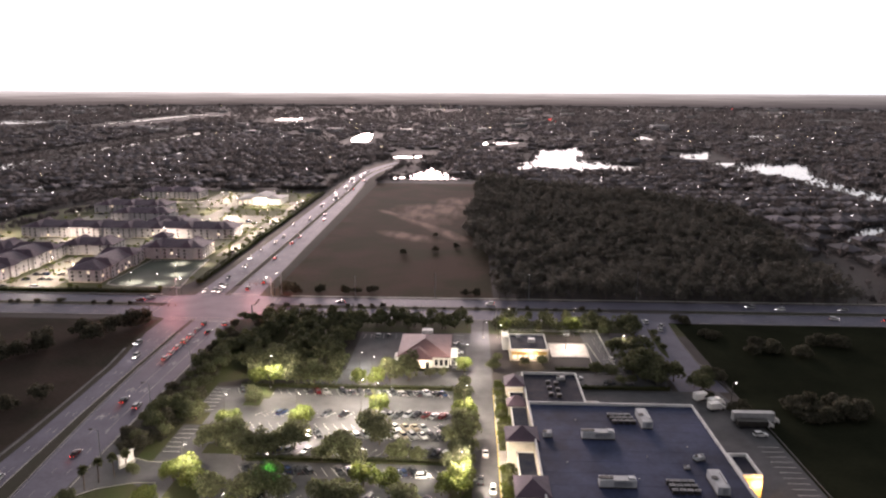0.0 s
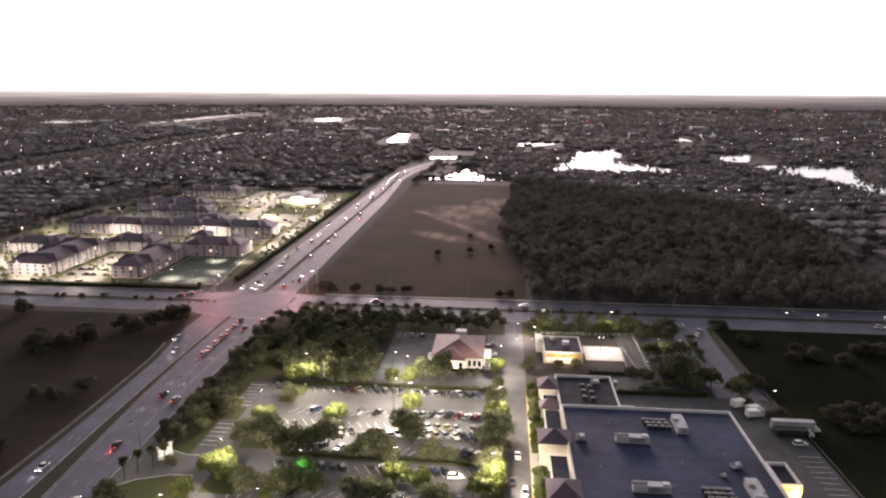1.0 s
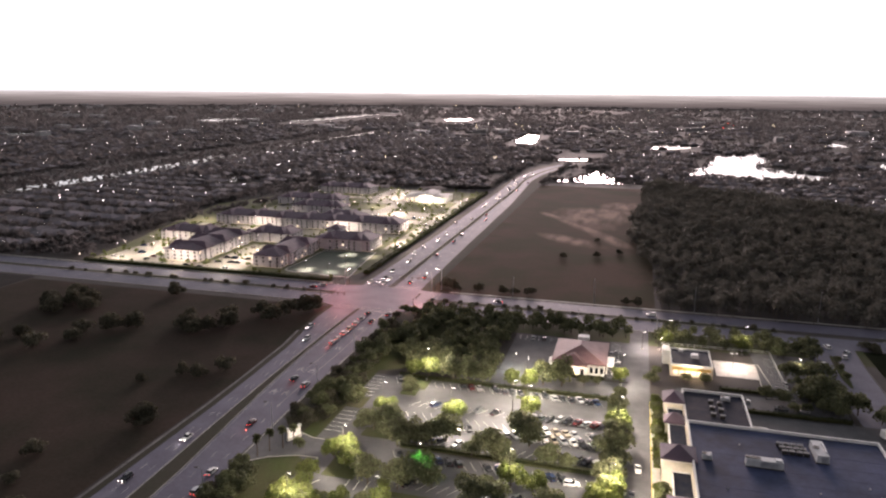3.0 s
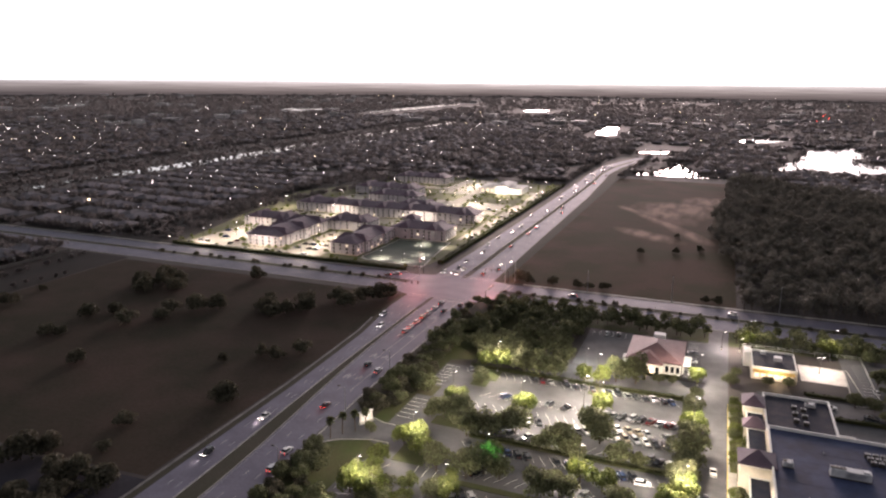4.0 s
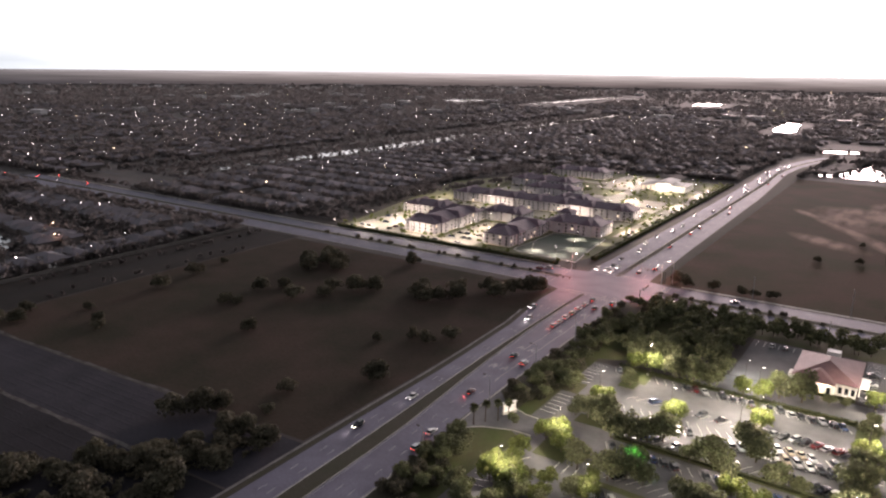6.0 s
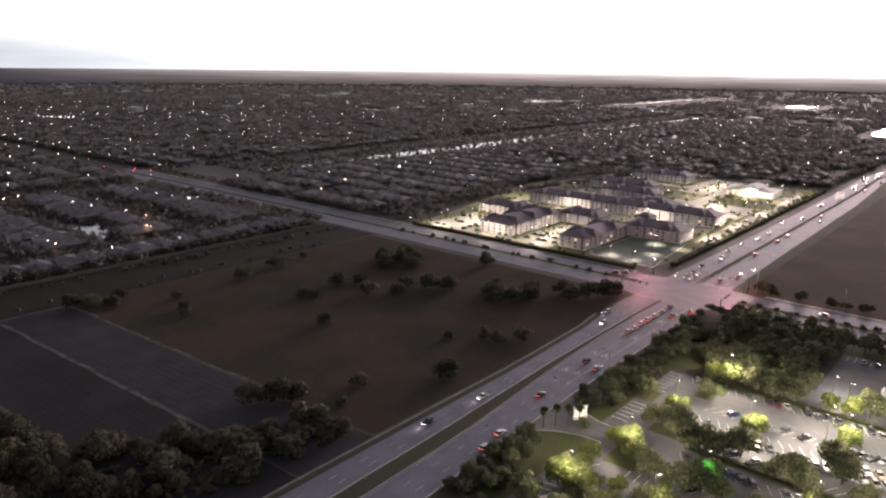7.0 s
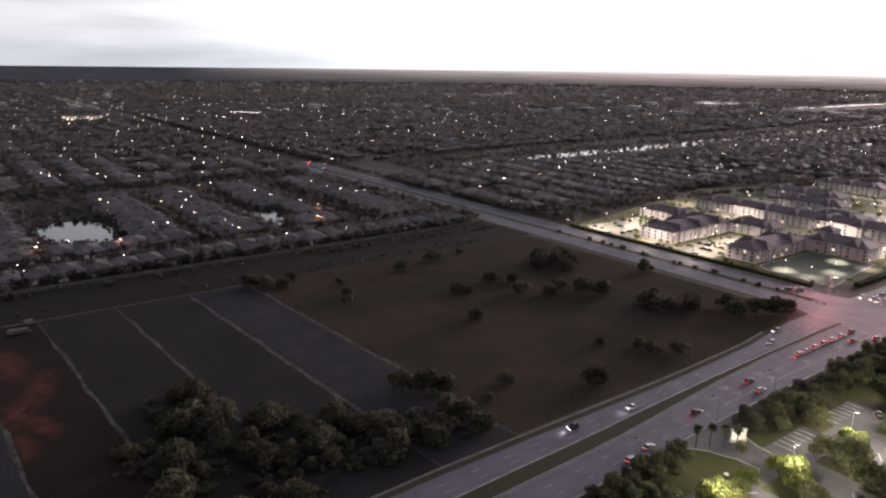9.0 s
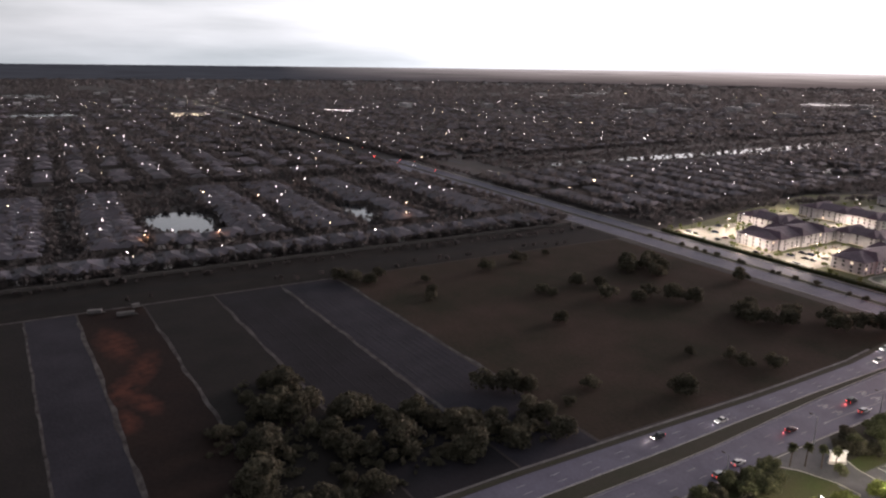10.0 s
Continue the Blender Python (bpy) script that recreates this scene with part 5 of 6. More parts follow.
for i in range(560):
    x, y = ga.uniform(-350, -158), ga.uniform(366, 738)
    if any(a - 2.5 < x < c + 2.5 and b - 2.5 < y < d + 2.5 for a, b, c, d, _ in APTS) or -206 < x < -160 and 372 < y < 442 or -224 < x < -176 and 652 < y < 692:
        continue
    h = ga.uniform(1.5, 4.8)
    gard.append(crown_quads(ga, x, y, h * 0.2, h * 0.8, h * ga.uniform(0.4, 0.55), 110, 0.34, 7))
    gard_stems.tube((x, y, 0), (x, y, h * 0.6), 0.1, 0.06, 5)
tagged(part("garden_tree_stems", gard_stems, BARK), "thin trunks of the apartment garden trees", "trees", kind="stuff")
tagged(part("garden_trees", quads_mesh("garden_trees", np.concatenate(gard), LEAFLIT), None), "small trees and shrubs between the apartments, lamplight tint in the leaves", "trees", kind="stuff")
for y in range(446, 730, 14):
    plant(OAKS, -157.2 + rt.uniform(-0.6, 0.6), y, 0.5)
# trees on the shop walkway
for y in range(150, 246, 5):
    if not (188 < y < 199 or 159 < y < 171):
        plant(LAMPTINTED if y % 10 else OAKS, 12.3 + rt.uniform(-0.4, 0.6), y + rt.uniform(-1, 1), 0.55)
        plant(SCRUB, 13.4 + rt.uniform(-0.8, 0.8), y + rt.uniform(1, 3.5), 0.25)
for i in range(34):
    x, y = rt.uniform(-95, -62), rt.uniform(126, 168)
    if -92 < x < -81 and 142 < y < 160:
        continue
    plant(OAKS + LAMPTINTED, x, y, rt.uniform(0.6, 0.95))
gp = np.random.default_rng(9)
front = []
for _ in range(420):
    x, y = gp.uniform(10.9, 15.4), gp.uniform(148, 246)
    if 188 < y < 199 or 159 < y < 171:
        continue
    h = gp.uniform(0.7, 2.6)
    front.append(crown_quads(gp, x, y, 0.2, h, h * gp.uniform(0.4, 0.6), 80, 0.24, 7))
tagged(part("shop_front_planting", quads_mesh("shop_front_planting", np.concatenate(front), LEAFLIT), None), "lush shrubs along the shop fronts, lamplight tint in the leaves", "shrubs", kind="stuff")
# verge trees along the cross road
for i, x in enumerate(np.arange(-98, 70, 7.2)):
    plant(SCRUB, x + rt.uniform(-2.5, 2.5), 342.2 + rt.uniform(-1, 1), rt.uniform(0.25, 0.5))
for x in np.arange(-330, -170, 11.0):
    plant(SCRUB, x + rt.uniform(-5, 5), 342.2 + rt.uniform(-1, 1), rt.uniform(0.25, 0.65))
for x, y, s in ((-98, 367, 1.3), (-93, 366, 1.0), (-80, 368, 1.0), (-66, 367, 1.1), (-60, 368, 0.8), (-52, 370, 0.9), (-100, 372, 1.1), (5, 366, 0.8), (-1, 367, 0.7), (-22, 470, 0.9), (-44, 462, 0.7), (-24, 520, 0.7), (-8, 482, 0.8)):
    plant(SCRUB, x, y, s)
# pasture scrub
FB = [(-154, 180, 1.1), (-153, 229, 1.1), (-159, 220, 0.9), (-167, 221, 0.8), (-178, 210, 0.5), (-157, 306, 1.5), (-163, 302, 1.4), (-154, 311, 1.3), (-167, 290, 1.3), (-174, 296, 1.3), (-180, 276, 1.3), (-186, 284, 1.2), (-192, 264, 1.0), (-186, 268, 1.1), (-197, 272, 1.0),
      (-198, 267, 1.2), (-203, 277, 1.1), (-246, 228, 1.2), (-239, 249, 1.2), (-230, 257, 1.3), (-223, 262, 1.1), (-236, 240, 1.0), (-277, 270, 1.3), (-275, 282, 1.3), (-286, 277, 1.2), (-268, 288, 1.2), (-262, 279, 1.1), (-282, 292, 1.2), (-290, 285, 1.0),
      (-270, 230, 1.1), (-262, 238, 1.0), (-313, 200, 1.1), (-320, 226, 1.0), (-293, 155, 0.7), (-230, 186, 0.9), (-268, 205, 0.8), (-262, 207, 0.7), (-236, 313, 1.1), (-284, 150, 0.8), (-185, 127, 1.3), (-179, 133, 1.2), (-190, 120, 1.2), (-172, 154, 0.8), (-166, 140, 0.6), (-310, 160, 0.6), (-330, 142, 0.8), (-328, 128, 1.0), (-321, 133, 0.9), (-333, 120, 1.1), (-326, 250, 0.6)]
for x, y, s in FB:
    plant(SCRUB, x, y, s * 1.3)
for i in range(190):
    x = rt.uniform(-228, -148)
    y = rt.uniform(30, 128)
    if y > 62 and x < -205 + (y - 60) * 0.6 or y < 42 and x < -200:
        continue
    plant(SCRUB, x, y, rt.choice((0.5, 0.7, 0.9, 1.2, 1.5)) * rt.uniform(0.8, 1.1))
br_ = np.random.default_rng(77)
brush = []
for _ in range(620):
    x, y = br_.uniform(-232, -150), br_.uniform(26, 132)
    if (y > 62 and x < -208 + (y - 60) * 0.6) or (y < 42 and x < -204) or noise.noise((x / 12, y / 12, 3)) < -0.25:
        continue
    h = br_.uniform(0.8, 2.6)
    brush.append(crown_quads(br_, x, y, 0.05, h, h * br_.uniform(0.7, 1.2), 90, 0.32, 7, 0.5, 0.4))
tagged(part("pasture_brush", quads_mesh("pasture_brush", np.concatenate(brush), LEAFBUSH), None), "low dark brush between the scrub trees", "shrubs", kind="stuff")
# thickets of the dark field by the service lane
for cx_, cy_, rx_, ry_, n in ((126, 229, 13, 7, 18), (133, 289, 11, 5, 10), (160, 296, 9, 4, 7), (111, 307, 5, 5, 5), (104, 327, 5, 4, 5), (88, 241, 4, 5, 4), (96, 228, 3, 5, 5), (97, 262, 3, 8, 4), (190, 250, 16, 12, 8), (210, 300, 20, 10, 8)):
    for i in range(n):
        plant(SCRUB, cx_ + rt.uniform(-rx_, rx_), cy_ + rt.uniform(-ry_, ry_), rt.uniform(0.7, 1.25) * (0.7 if n < 6 else 1))
for x, y, s_ in ((66, 284, 0.9), (72.5, 271.6, 1.0), (75.5, 265.8, 1.0), (63, 306, 0.9), (66.5, 265, 0.9), (73, 251.5, 0.9), (59, 251, 0.6), (63.6, 252.5, 0.6), (86, 249.4, 0.8), (51.2, 259.8, 0.75), (85.6, 307, 0.42), (85.0, 298, 0.5), (84.8, 289, 0.46)):
    plant(OAKS, x, y, s_)

def palm(x, y, h=7.0, s=1.0):
    e = thing("palm_tree", "slim palm with a round dark head of fronds", "palm", "palms", at=pose(x, y, 0, 0, 0, rt.uniform(0, 360)))
    part("trunk", M().tube((0, 0, 0), (0.15, 0, h), 0.22, 0.15, 8), BARK, e)
    fr = M()
    for i in range(64):
        a, up = rt.uniform(0, 6.28), rt.uniform(-0.9, 1.3)
        L = 1.75 * s * rt.uniform(0.8, 1.1)
        dx, dy = math.cos(a) * math.cos(up * 0.9), math.sin(a) * math.cos(up * 0.9)
        p0 = Vector((0.15, 0, h))
        p1 = p0 + Vector((dx * L * 0.6, dy * L * 0.6, math.sin(up) * L * 0.7))
        p2 = p0 + Vector((dx * L, dy * L, math.sin(up) * L * 0.9 - 0.25 * L))
        sd = Vector((-math.sin(a), math.cos(a), 0)) * 0.42
        fr.add([p0, p1 - sd, p2, p1 + sd], [(0, 1, 2), (0, 2, 3)])
    part("frond_head", fr, LEAF, e)
    return e


for x, y in ((-106, 172), (-104, 176), (-101, 179), (-98.5, 181.5), (13, 182), (13.2, 175), (13, 155), (13.4, 206), (13.2, 228)):
    palm(x, y, 6.5 if x < 0 else 4.5)


def hedge(x0, y0, x1, y1, h, label="clipped dark green hedge beside the kerb", seed=0):
    rng = np.random.default_rng(seed)
    area = (x1 - x0) * (y1 - y0) + 2 * h * (x1 - x0 + y1 - y0)
    n = int(min(5000, area * 2.6))
    p = np.column_stack([rng.uniform(x0, x1, n), rng.uniform(y0, y1, n), rng.uniform(0.1, h, n)])
    f = rng.integers(0, 5, n)
    p[f == 0, 0], p[f == 1, 0], p[f == 2, 1], p[f == 3, 1], p[f == 4, 2] = x0, x1, y0, y1, h
    p += rng.normal(0, 0.12, p.shape)
    nm = p - np.array([(x0 + x1) / 2, (y0 + y1) / 2, 0])
    nm[:, 2] += 0.5
    nm /= np.linalg.norm(nm, axis=1)[:, None]
    e = thing("hedge", label, "hedge", "hedges")
    part("core", M().box(x0 + 0.15, y0 + 0.15, 0, x1 - 0.15, y1 - 0.15, h - 0.12), HEDGE, e)
    part("foliage", quads_mesh("foliage", leaf_quads(rng, p, nm, 0.38), HEDGE), None, e)
    return e


hedge(-84, 242.8, -5, 244.4, 1.3, seed=1)
hedge(-66, 190.2, -5, 191.8, 1.2, seed=2)
hedge(41.5, 246.0, 76, 247.6, 1.4, seed=3)
hedge(36, 264.5, 58, 266.2, 1.0, seed=4)
hedge(-340, 361.5, -168, 364.5, 2.0, "dark hedge round the apartment grounds", 5)
hedge(-155.5, 384, -152.5, 735, 2.2, "dark hedge round the apartment grounds", 6)
hedge(-27, 261, -7, 262.2, 1.0, seed=7)

# the wood
rng = np.random.default_rng(3)


def in_wood(x, y):
    west = np.interp(y, [360, 435, 500, 565, 700, 800, 822], [17, 14, 2, -4, 8, 8, 14])
    east = np.interp(y, [360, 405, 435, 504, 641, 708, 746, 787, 820], [206, 214, 219, 230, 240, 208, 160, 106, 60])
    return west < x < east


wood, stems = [], M()
cells = [(x, y) for x in np.arange(-10, 310, 6.2) for y in np.arange(361, 850, 6.2)]
for x, y in cells:
    x, y = x + rng.uniform(-3, 3), y + rng.uniform(-3, 3)
    if not in_wood(x, y):
        continue
    h = 9.8 + 3.8 * noise.noise((x / 45, y / 45, 2)) + rng.uniform(-3.0, 5.0)
    near = y < 470
    wood.append(crown_quads(rng, x, y, h * 0.2, h * 0.8, rng.uniform(2.8, 5.4), 260 if near else 150, 0.5 if near else 0.7, 8, 0.28, 0.9))
    if y < 400:
        stems.tube((x, y, 0), (x, y, h * 0.6), 0.18, 0.1, 5)
tagged(part("woodland_stems", stems, BARK), "thin trunks of the dark wood", "trees", kind="stuff")
tagged(part("woodland", quads_mesh("woodland", np.concatenate(wood), LEAFDARK), None), "dense dark wood of uneven crowns", "trees", kind="stuff")


# ---- cars ----
def loft(m, secs, mi=0):
    """Rings of chamfered rectangles: (x, z0, z1, half width)."""
    rings = []
    for x, z0, z1, w in secs:
        c = min(0.14, (z1 - z0) * 0.3)
        rings.append([(x, -w, z0), (x, w, z0), (x, w, z1 - c), (x, w - c, z1), (x, -w + c, z1), (x, -w, z1 - c)])
    k = len(rings[0])
    vs = [p for r in rings for p in r]
    fs = [(i * k + j, i * k + (j + 1) % k, (i + 1) * k + (j + 1) % k, (i + 1) * k + j) for i in range(len(rings) - 1) for j in range(k)]
    fs += [tuple(reversed(range(k))), tuple(range(len(vs) - k, len(vs)))]
    return m.add(vs, fs, mi)


CARMESH = {}


def car(paint, shape="saloon", lights=False, label=None):
    tall = {"saloon": 0.0, "suv": 0.25, "pickup": 0.3}[shape]
    e = thing("car", label or f"{paint} {'sport utility car' if shape == 'suv' else 'pickup truck' if shape == 'pickup' else 'saloon car'} on the asphalt", "car", "cars")
    key = (shape, paint)
    if key not in CARMESH:
        z = 0.78 + tall * 0.7
        b = loft(M(), [(-2.3, 0.42, z - 0.05, 0.80), (-2.1, 0.25, z, 0.88), (-0.9, 0.22, z + 0.06, 0.92), (0.7, 0.22, z + 0.04, 0.92), (1.6, 0.22, z - 0.04, 0.9), (2.15, 0.25, z - 0.14, 0.86), (2.3, 0.4, z - 0.2, 0.74)])
        top = 1.42 + tall
        x0, x1 = {"saloon": (-1.25, 0.15), "suv": (-1.9, 0.2), "pickup": (-0.5, 0.5)}[shape]
        loft(b, [(x0, top - 0.09, top - 0.02, 0.62), (x0 + 0.15, top - 0.09, top, 0.66), (x1 - 0.15, top - 0.09, top, 0.66), (x1, top - 0.09, top - 0.03, 0.62)])
        gl = M()
        zb = z + 0.02
        xb0, xb1 = {"saloon": (-1.85, 1.0), "suv": (-2.15, 1.05), "pickup": (-0.75, 1.15)}[shape]
        gl.add([(xb0, -0.82, zb), (xb1, -0.82, zb), (xb1, 0.82, zb), (xb0, 0.82, zb), (x0, -0.62, top - 0.05), (x1, -0.62, top - 0.05), (x1, 0.62, top - 0.05), (x0, 0.62, top - 0.05)],
               [(0, 1, 5, 4), (1, 2, 6, 5), (2, 3, 7, 6), (3, 0, 4, 7)])
        CARMESH[key] = (b.mesh("body", CAR_PAINTS[paint]), gl.mesh("cabin_glass", GLASS))
    part("body", CARMESH[key][0], None, e)
    part("cabin_glass", CARMESH[key][1], None, e)
    for sx in (-1.4, 1.4):
        for sy in (-0.82, 0.82):
            w = part("wheel", WHEEL[0], None, e)
            w.location = (sx, sy, 0.33)
            r_ = part("rim", WHEEL[1], None, w)
    for sy in (-0.6, 0.6):
        part("headlight", M().box(2.16, sy - 0.16, 0.42 + tall * 0.6, 2.34, sy + 0.16, 0.53 + tall * 0.65), HEADLIGHT if lights else DULLLENS, e)
        part("tail_light", M().box(-2.34, sy - 0.16, 0.54 + tall * 0.55, -2.2, sy + 0.16, 0.66 + tall * 0.6), TAILLIGHT if lights else REDLENS, e)
    return e


def wheel_meshes():
    t, r = M(), M()
    n = 12
    for m_, rad, w0, w1 in ((t, 0.33, -0.11, 0.11), (r, 0.19, -0.125, 0.125)):
        ang = [2 * math.pi * i / n for i in range(n)]
        vs = [(rad * math.cos(a), w0, rad * math.sin(a)) for a in ang] + [(rad * math.cos(a), w1, rad * math.sin(a)) for a in ang]
        m_.add(vs, [(i, n + i, n + (i + 1) % n, (i + 1) % n) for i in range(n)] + [tuple(range(n)), tuple(reversed(range(n, 2 * n)))])
    return t.mesh("tyre", RUBBER), r.mesh("rim", RIM)


WHEEL = wheel_meshes()
PARKED = {}
rc = random.Random(8)


def park(x, y, heading, z=0.1, paint=None, shape=None):
    paint = paint or rc.choice(["white", "white", "black", "black", "silver", "silver", "grey", "grey", "red", "blue", "beige"])
    shape = shape or rc.choice(["saloon", "saloon", "suv", "suv", "pickup"])
    m = pose(x, y, z, 0, 0, heading)
    if (paint, shape) not in PARKED:
        PARKED[(paint, shape)] = car(paint, shape)
        PARKED[(paint, shape)].matrix_basis = m
        return PARKED[(paint, shape)]
    return copy_thing(PARKED[(paint, shape)], m)


FILL = {0: (0.35, 0.8, 0.85), 1: (0.15, 0.22, 0.92), 2: (0.2, 0.12, 0.9), 3: (0.2, 0.55, 0.85), 4: (0.4, 0.5, 0.5), 5: (0.4, 0.5, 0.5), 6: (0.3, 0.5, 0.45), 7: (0.2, 0.3, 0.3)}
for k, (y, x0, x1, s_, deg) in enumerate(ROWS):
    for x in np.arange(x0 + 1.55, x1 - 1.5, 3.1):
        zone = 0 if x < -58 else 1 if x < -32 else 2
        if rc.random() > FILL[k][zone]:
            continue
        paint = rc.choice(["black", "black", "grey", "grey", "blue", "silver", "red"]) if k < 2 else rc.choice(["white", "white", "white", "silver", "silver", "beige", "grey", "black"]) if k in (2, 3) else rc.choice(["white", "black", "grey", "silver", "blue", "grey"])
        d = stall_dir(s_, deg)
        park(x + rc.uniform(-0.15, 0.15), y + rc.uniform(-0.4, 0.4), math.degrees(math.atan2(d.y, d.x)) + rc.choice((0, 180)) + rc.uniform(-2, 2), paint=paint)
for x, y, hd, p_ in ((6.3, 196, 92, "white"), (8.0, 176, 268, "white"), (4.6, 181, 90, "grey"), (0.8, 182, 0, "white"), (-12, 182.5, 8, "white"), (-35, 300, 90, "grey"), (-40, 300, 90, "silver"),
                    (-3.5, 272, 0, "silver"), (-3.4, 281, 0, "white"), (-3.4, 290, 0, "grey"), (64, 268, 90, "white"), (60.5, 276, 90, "white"), (43, 256, 10, "white"), (79.5, 303, 95, "white"), (90.5, 314, 80, "white"),
                    (92.5, 320, 60, "silver"), (86, 325, 100, "white"), (96, 212.5, 5, "white"), (55, 252, 170, "grey"), (62, 252.5, 175, "silver")):
    park(x, y, hd, paint=p_)
for i in range(60):
    x, y = rc.choice([(rc.uniform(-336, -300), rc.choice((384, 392, 410, 426))), (rc.uniform(-260, -234), rc.choice((384, 395, 406, 425))), (rc.uniform(-335, -240), rc.choice((369, 376))), (rc.uniform(-340, -180), rc.choice((481, 496))),
                      (rc.uniform(-164, -158), rc.uniform(455, 690)), (rc.uniform(-328, -180), rc.choice((569, 597)))])
    park(x, y, rc.choice((0, 90, 180)) if x < -170 else 90)
# cars on the roads, with their lamps lit
ROADCARS = [(-129.8 + 5.6, 268, 90, "silver"), (-124.3, 274, 90, "white"), (-124.3, 281, 90, "white"), (-124.3, 288, 90, "beige"), (-124.3, 295, 90, "white"), (-124.3, 303, 90, "silver"), (-124.3, 312, 90, "grey"), (-114, 312, 90, "red"), (-118.5, 301, 90, "black"),
            (-122, 228, 90, "black"), (-115.5, 224, 90, "silver"), (-119.0, 191, 90, "red"), (-114.0, 160, 90, "white"), (-112.2, 150, 92, "silver"), (-133.5, 176, 270, "white"), (-135.5, 150, 270, "black"), (-137.5, 270, 270, "silver"), (-143.5, 285, 262, "silver"),
            (-136, 366, 270, "white"), (-139.5, 368, 270, "silver"), (-144, 366, 270, "white"), (-136, 376, 270, "white"), (-139.5, 378, 270, "grey"), (-141, 395, 270, "black"), (-122, 372, 90, "red"), (-117, 386, 90, "grey"), (-90, 331, 10, "silver"), (-66, 350, 182, "grey"), (12, 350, 180, "white"),
            (-168, 352, 180, "silver"), (-172, 348, 180, "red"), (160, 348, 180, "white"), (192, 349, 180, "silver"), (180, 334, 0, "white"), (146, 351, 182, "silver"), (205, 332, 0, "grey")]
for y in range(420, 960, 23):
    if rc.random() < 0.7:
        ROADCARS.append((rc.choice((-134, -138.4, -142.4)) + cx(y), y, 270, rc.choice(("white", "silver", "grey"))))
    if rc.random() < 0.35:
        ROADCARS.append((rc.choice((-126, -121.8)) + cx(y), y, 90, rc.choice(("red", "black", "grey"))))
for y in range(640, 1000, 13):
    if rc.random() < 0.75:
        ROADCARS.append((rc.choice((-134, -138.4)) + cx(y), y + rc.uniform(-4, 4), 270 - (12 if y > 900 else 0), rc.choice(("white", "silver", "grey"))))
LITCARS = {}
for x, y, hd, p_ in ROADCARS:
    sh = rc.choice(("saloon", "suv"))
    m = pose(x, y, 0.12, 0, 0, hd)
    if (p_, sh) not in LITCARS:
        LITCARS[(p_, sh)] = car(p_, sh, True, f"{p_} car with its lamps lit on the road")
        LITCARS[(p_, sh)].matrix_basis = m
    else:
        copy_thing(LITCARS[(p_, sh)], m)
# the beams of oncoming cars and the brake lamps of the queue light the asphalt
for x, y, tilt_, hd, e_, c_ in ((-133.5, 172.5, 62, 180, 650, (1.0, 0.95, 0.85)), (-135.5, 146.5, 62, 180, 650, (1.0, 0.95, 0.85)), (-137.5, 266.5, 62, 180, 650, (1.0, 0.95, 0.85)), (-143.5, 281.5, 62, 172, 650, (1.0, 0.95, 0.85)),
                                (-124.3, 265, 55, 180, 900, (1.0, 0.12, 0.08)), (-122, 225, 55, 180, 700, (1.0, 0.12, 0.08)), (-119, 188, 55, 180, 700, (1.0, 0.12, 0.08)), (-124.3, 285, 55, 180, 900, (1.0, 0.12, 0.08))):
    bl = new("car_beam", bpy.data.lights.new("car_beam", "SPOT"))
    bl.data.energy, bl.data.color, bl.data.spot_size, bl.data.spot_blend, bl.data.shadow_soft_size = e_, c_, radians(70), 0.8, 0.2
    bl.matrix_basis = pose(x, y, 0.9, tilt_, 0, hd)


def box_truck(x, y, hd, L=6.5, h=3.3, paint=WHITE, label="white box truck parked in the service yard"):
    e = thing("box_truck", label, "truck", "yard trucks", at=pose(x, y, 0.1, 0, 0, hd))
    part("cargo_box", M().box(-L / 2, -1.2, 0.9, L / 2 - 1.9, 1.2, h, top=0.05), paint, e)
    part("cab", loft(M(), [(L / 2 - 1.8, 0.5, 2.3, 1.05), (L / 2 - 1.2, 0.5, 2.35, 1.08), (L / 2 - 0.5, 0.5, 1.5, 1.05), (L / 2, 0.5, 1.3, 0.95)]), WHITE, e)
    part("windscreen", M().add([(L / 2 - 1.1, -0.9, 2.25), (L / 2 - 0.48, -0.9, 1.56), (L / 2 - 0.48, 0.9, 1.56), (L / 2 - 1.1, 0.9, 2.25)], [(0, 1, 2, 3)]), GLASS, e)
    part("chassis", M().box(-L / 2, -0.5, 0.5, L / 2 - 0.3, 0.5, 0.9), DARKMETAL, e)
    for sx in (-L / 2 + 1.1, L / 2 - 1.0):
        for sy in (-1.0, 1.0):
            w = part("wheel", WHEEL[0], None, e)
            w.matrix_basis = Matrix.Translation((sx, sy, 0.45)) @ Matrix.Diagonal((1.4, 1.6, 1.4, 1))
    return e


box_truck(85.5, 238.5, 20)
box_truck(88, 231, 15, 6.0, 3.0)
box_truck(89.5, 235, 18, 6.0, 2.8)
box_truck(98, 222, 0, 15.5, 3.9, mat("trailer_grey", (0.42, 0.42, 0.42), None, 0.5, 0.5, 3), "long grey trailer truck parked in the service yard")
box_truck(96.5, 218.5, 0, 12, 2.6, DARKMETAL, "dark flatbed truck parked in the service yard")


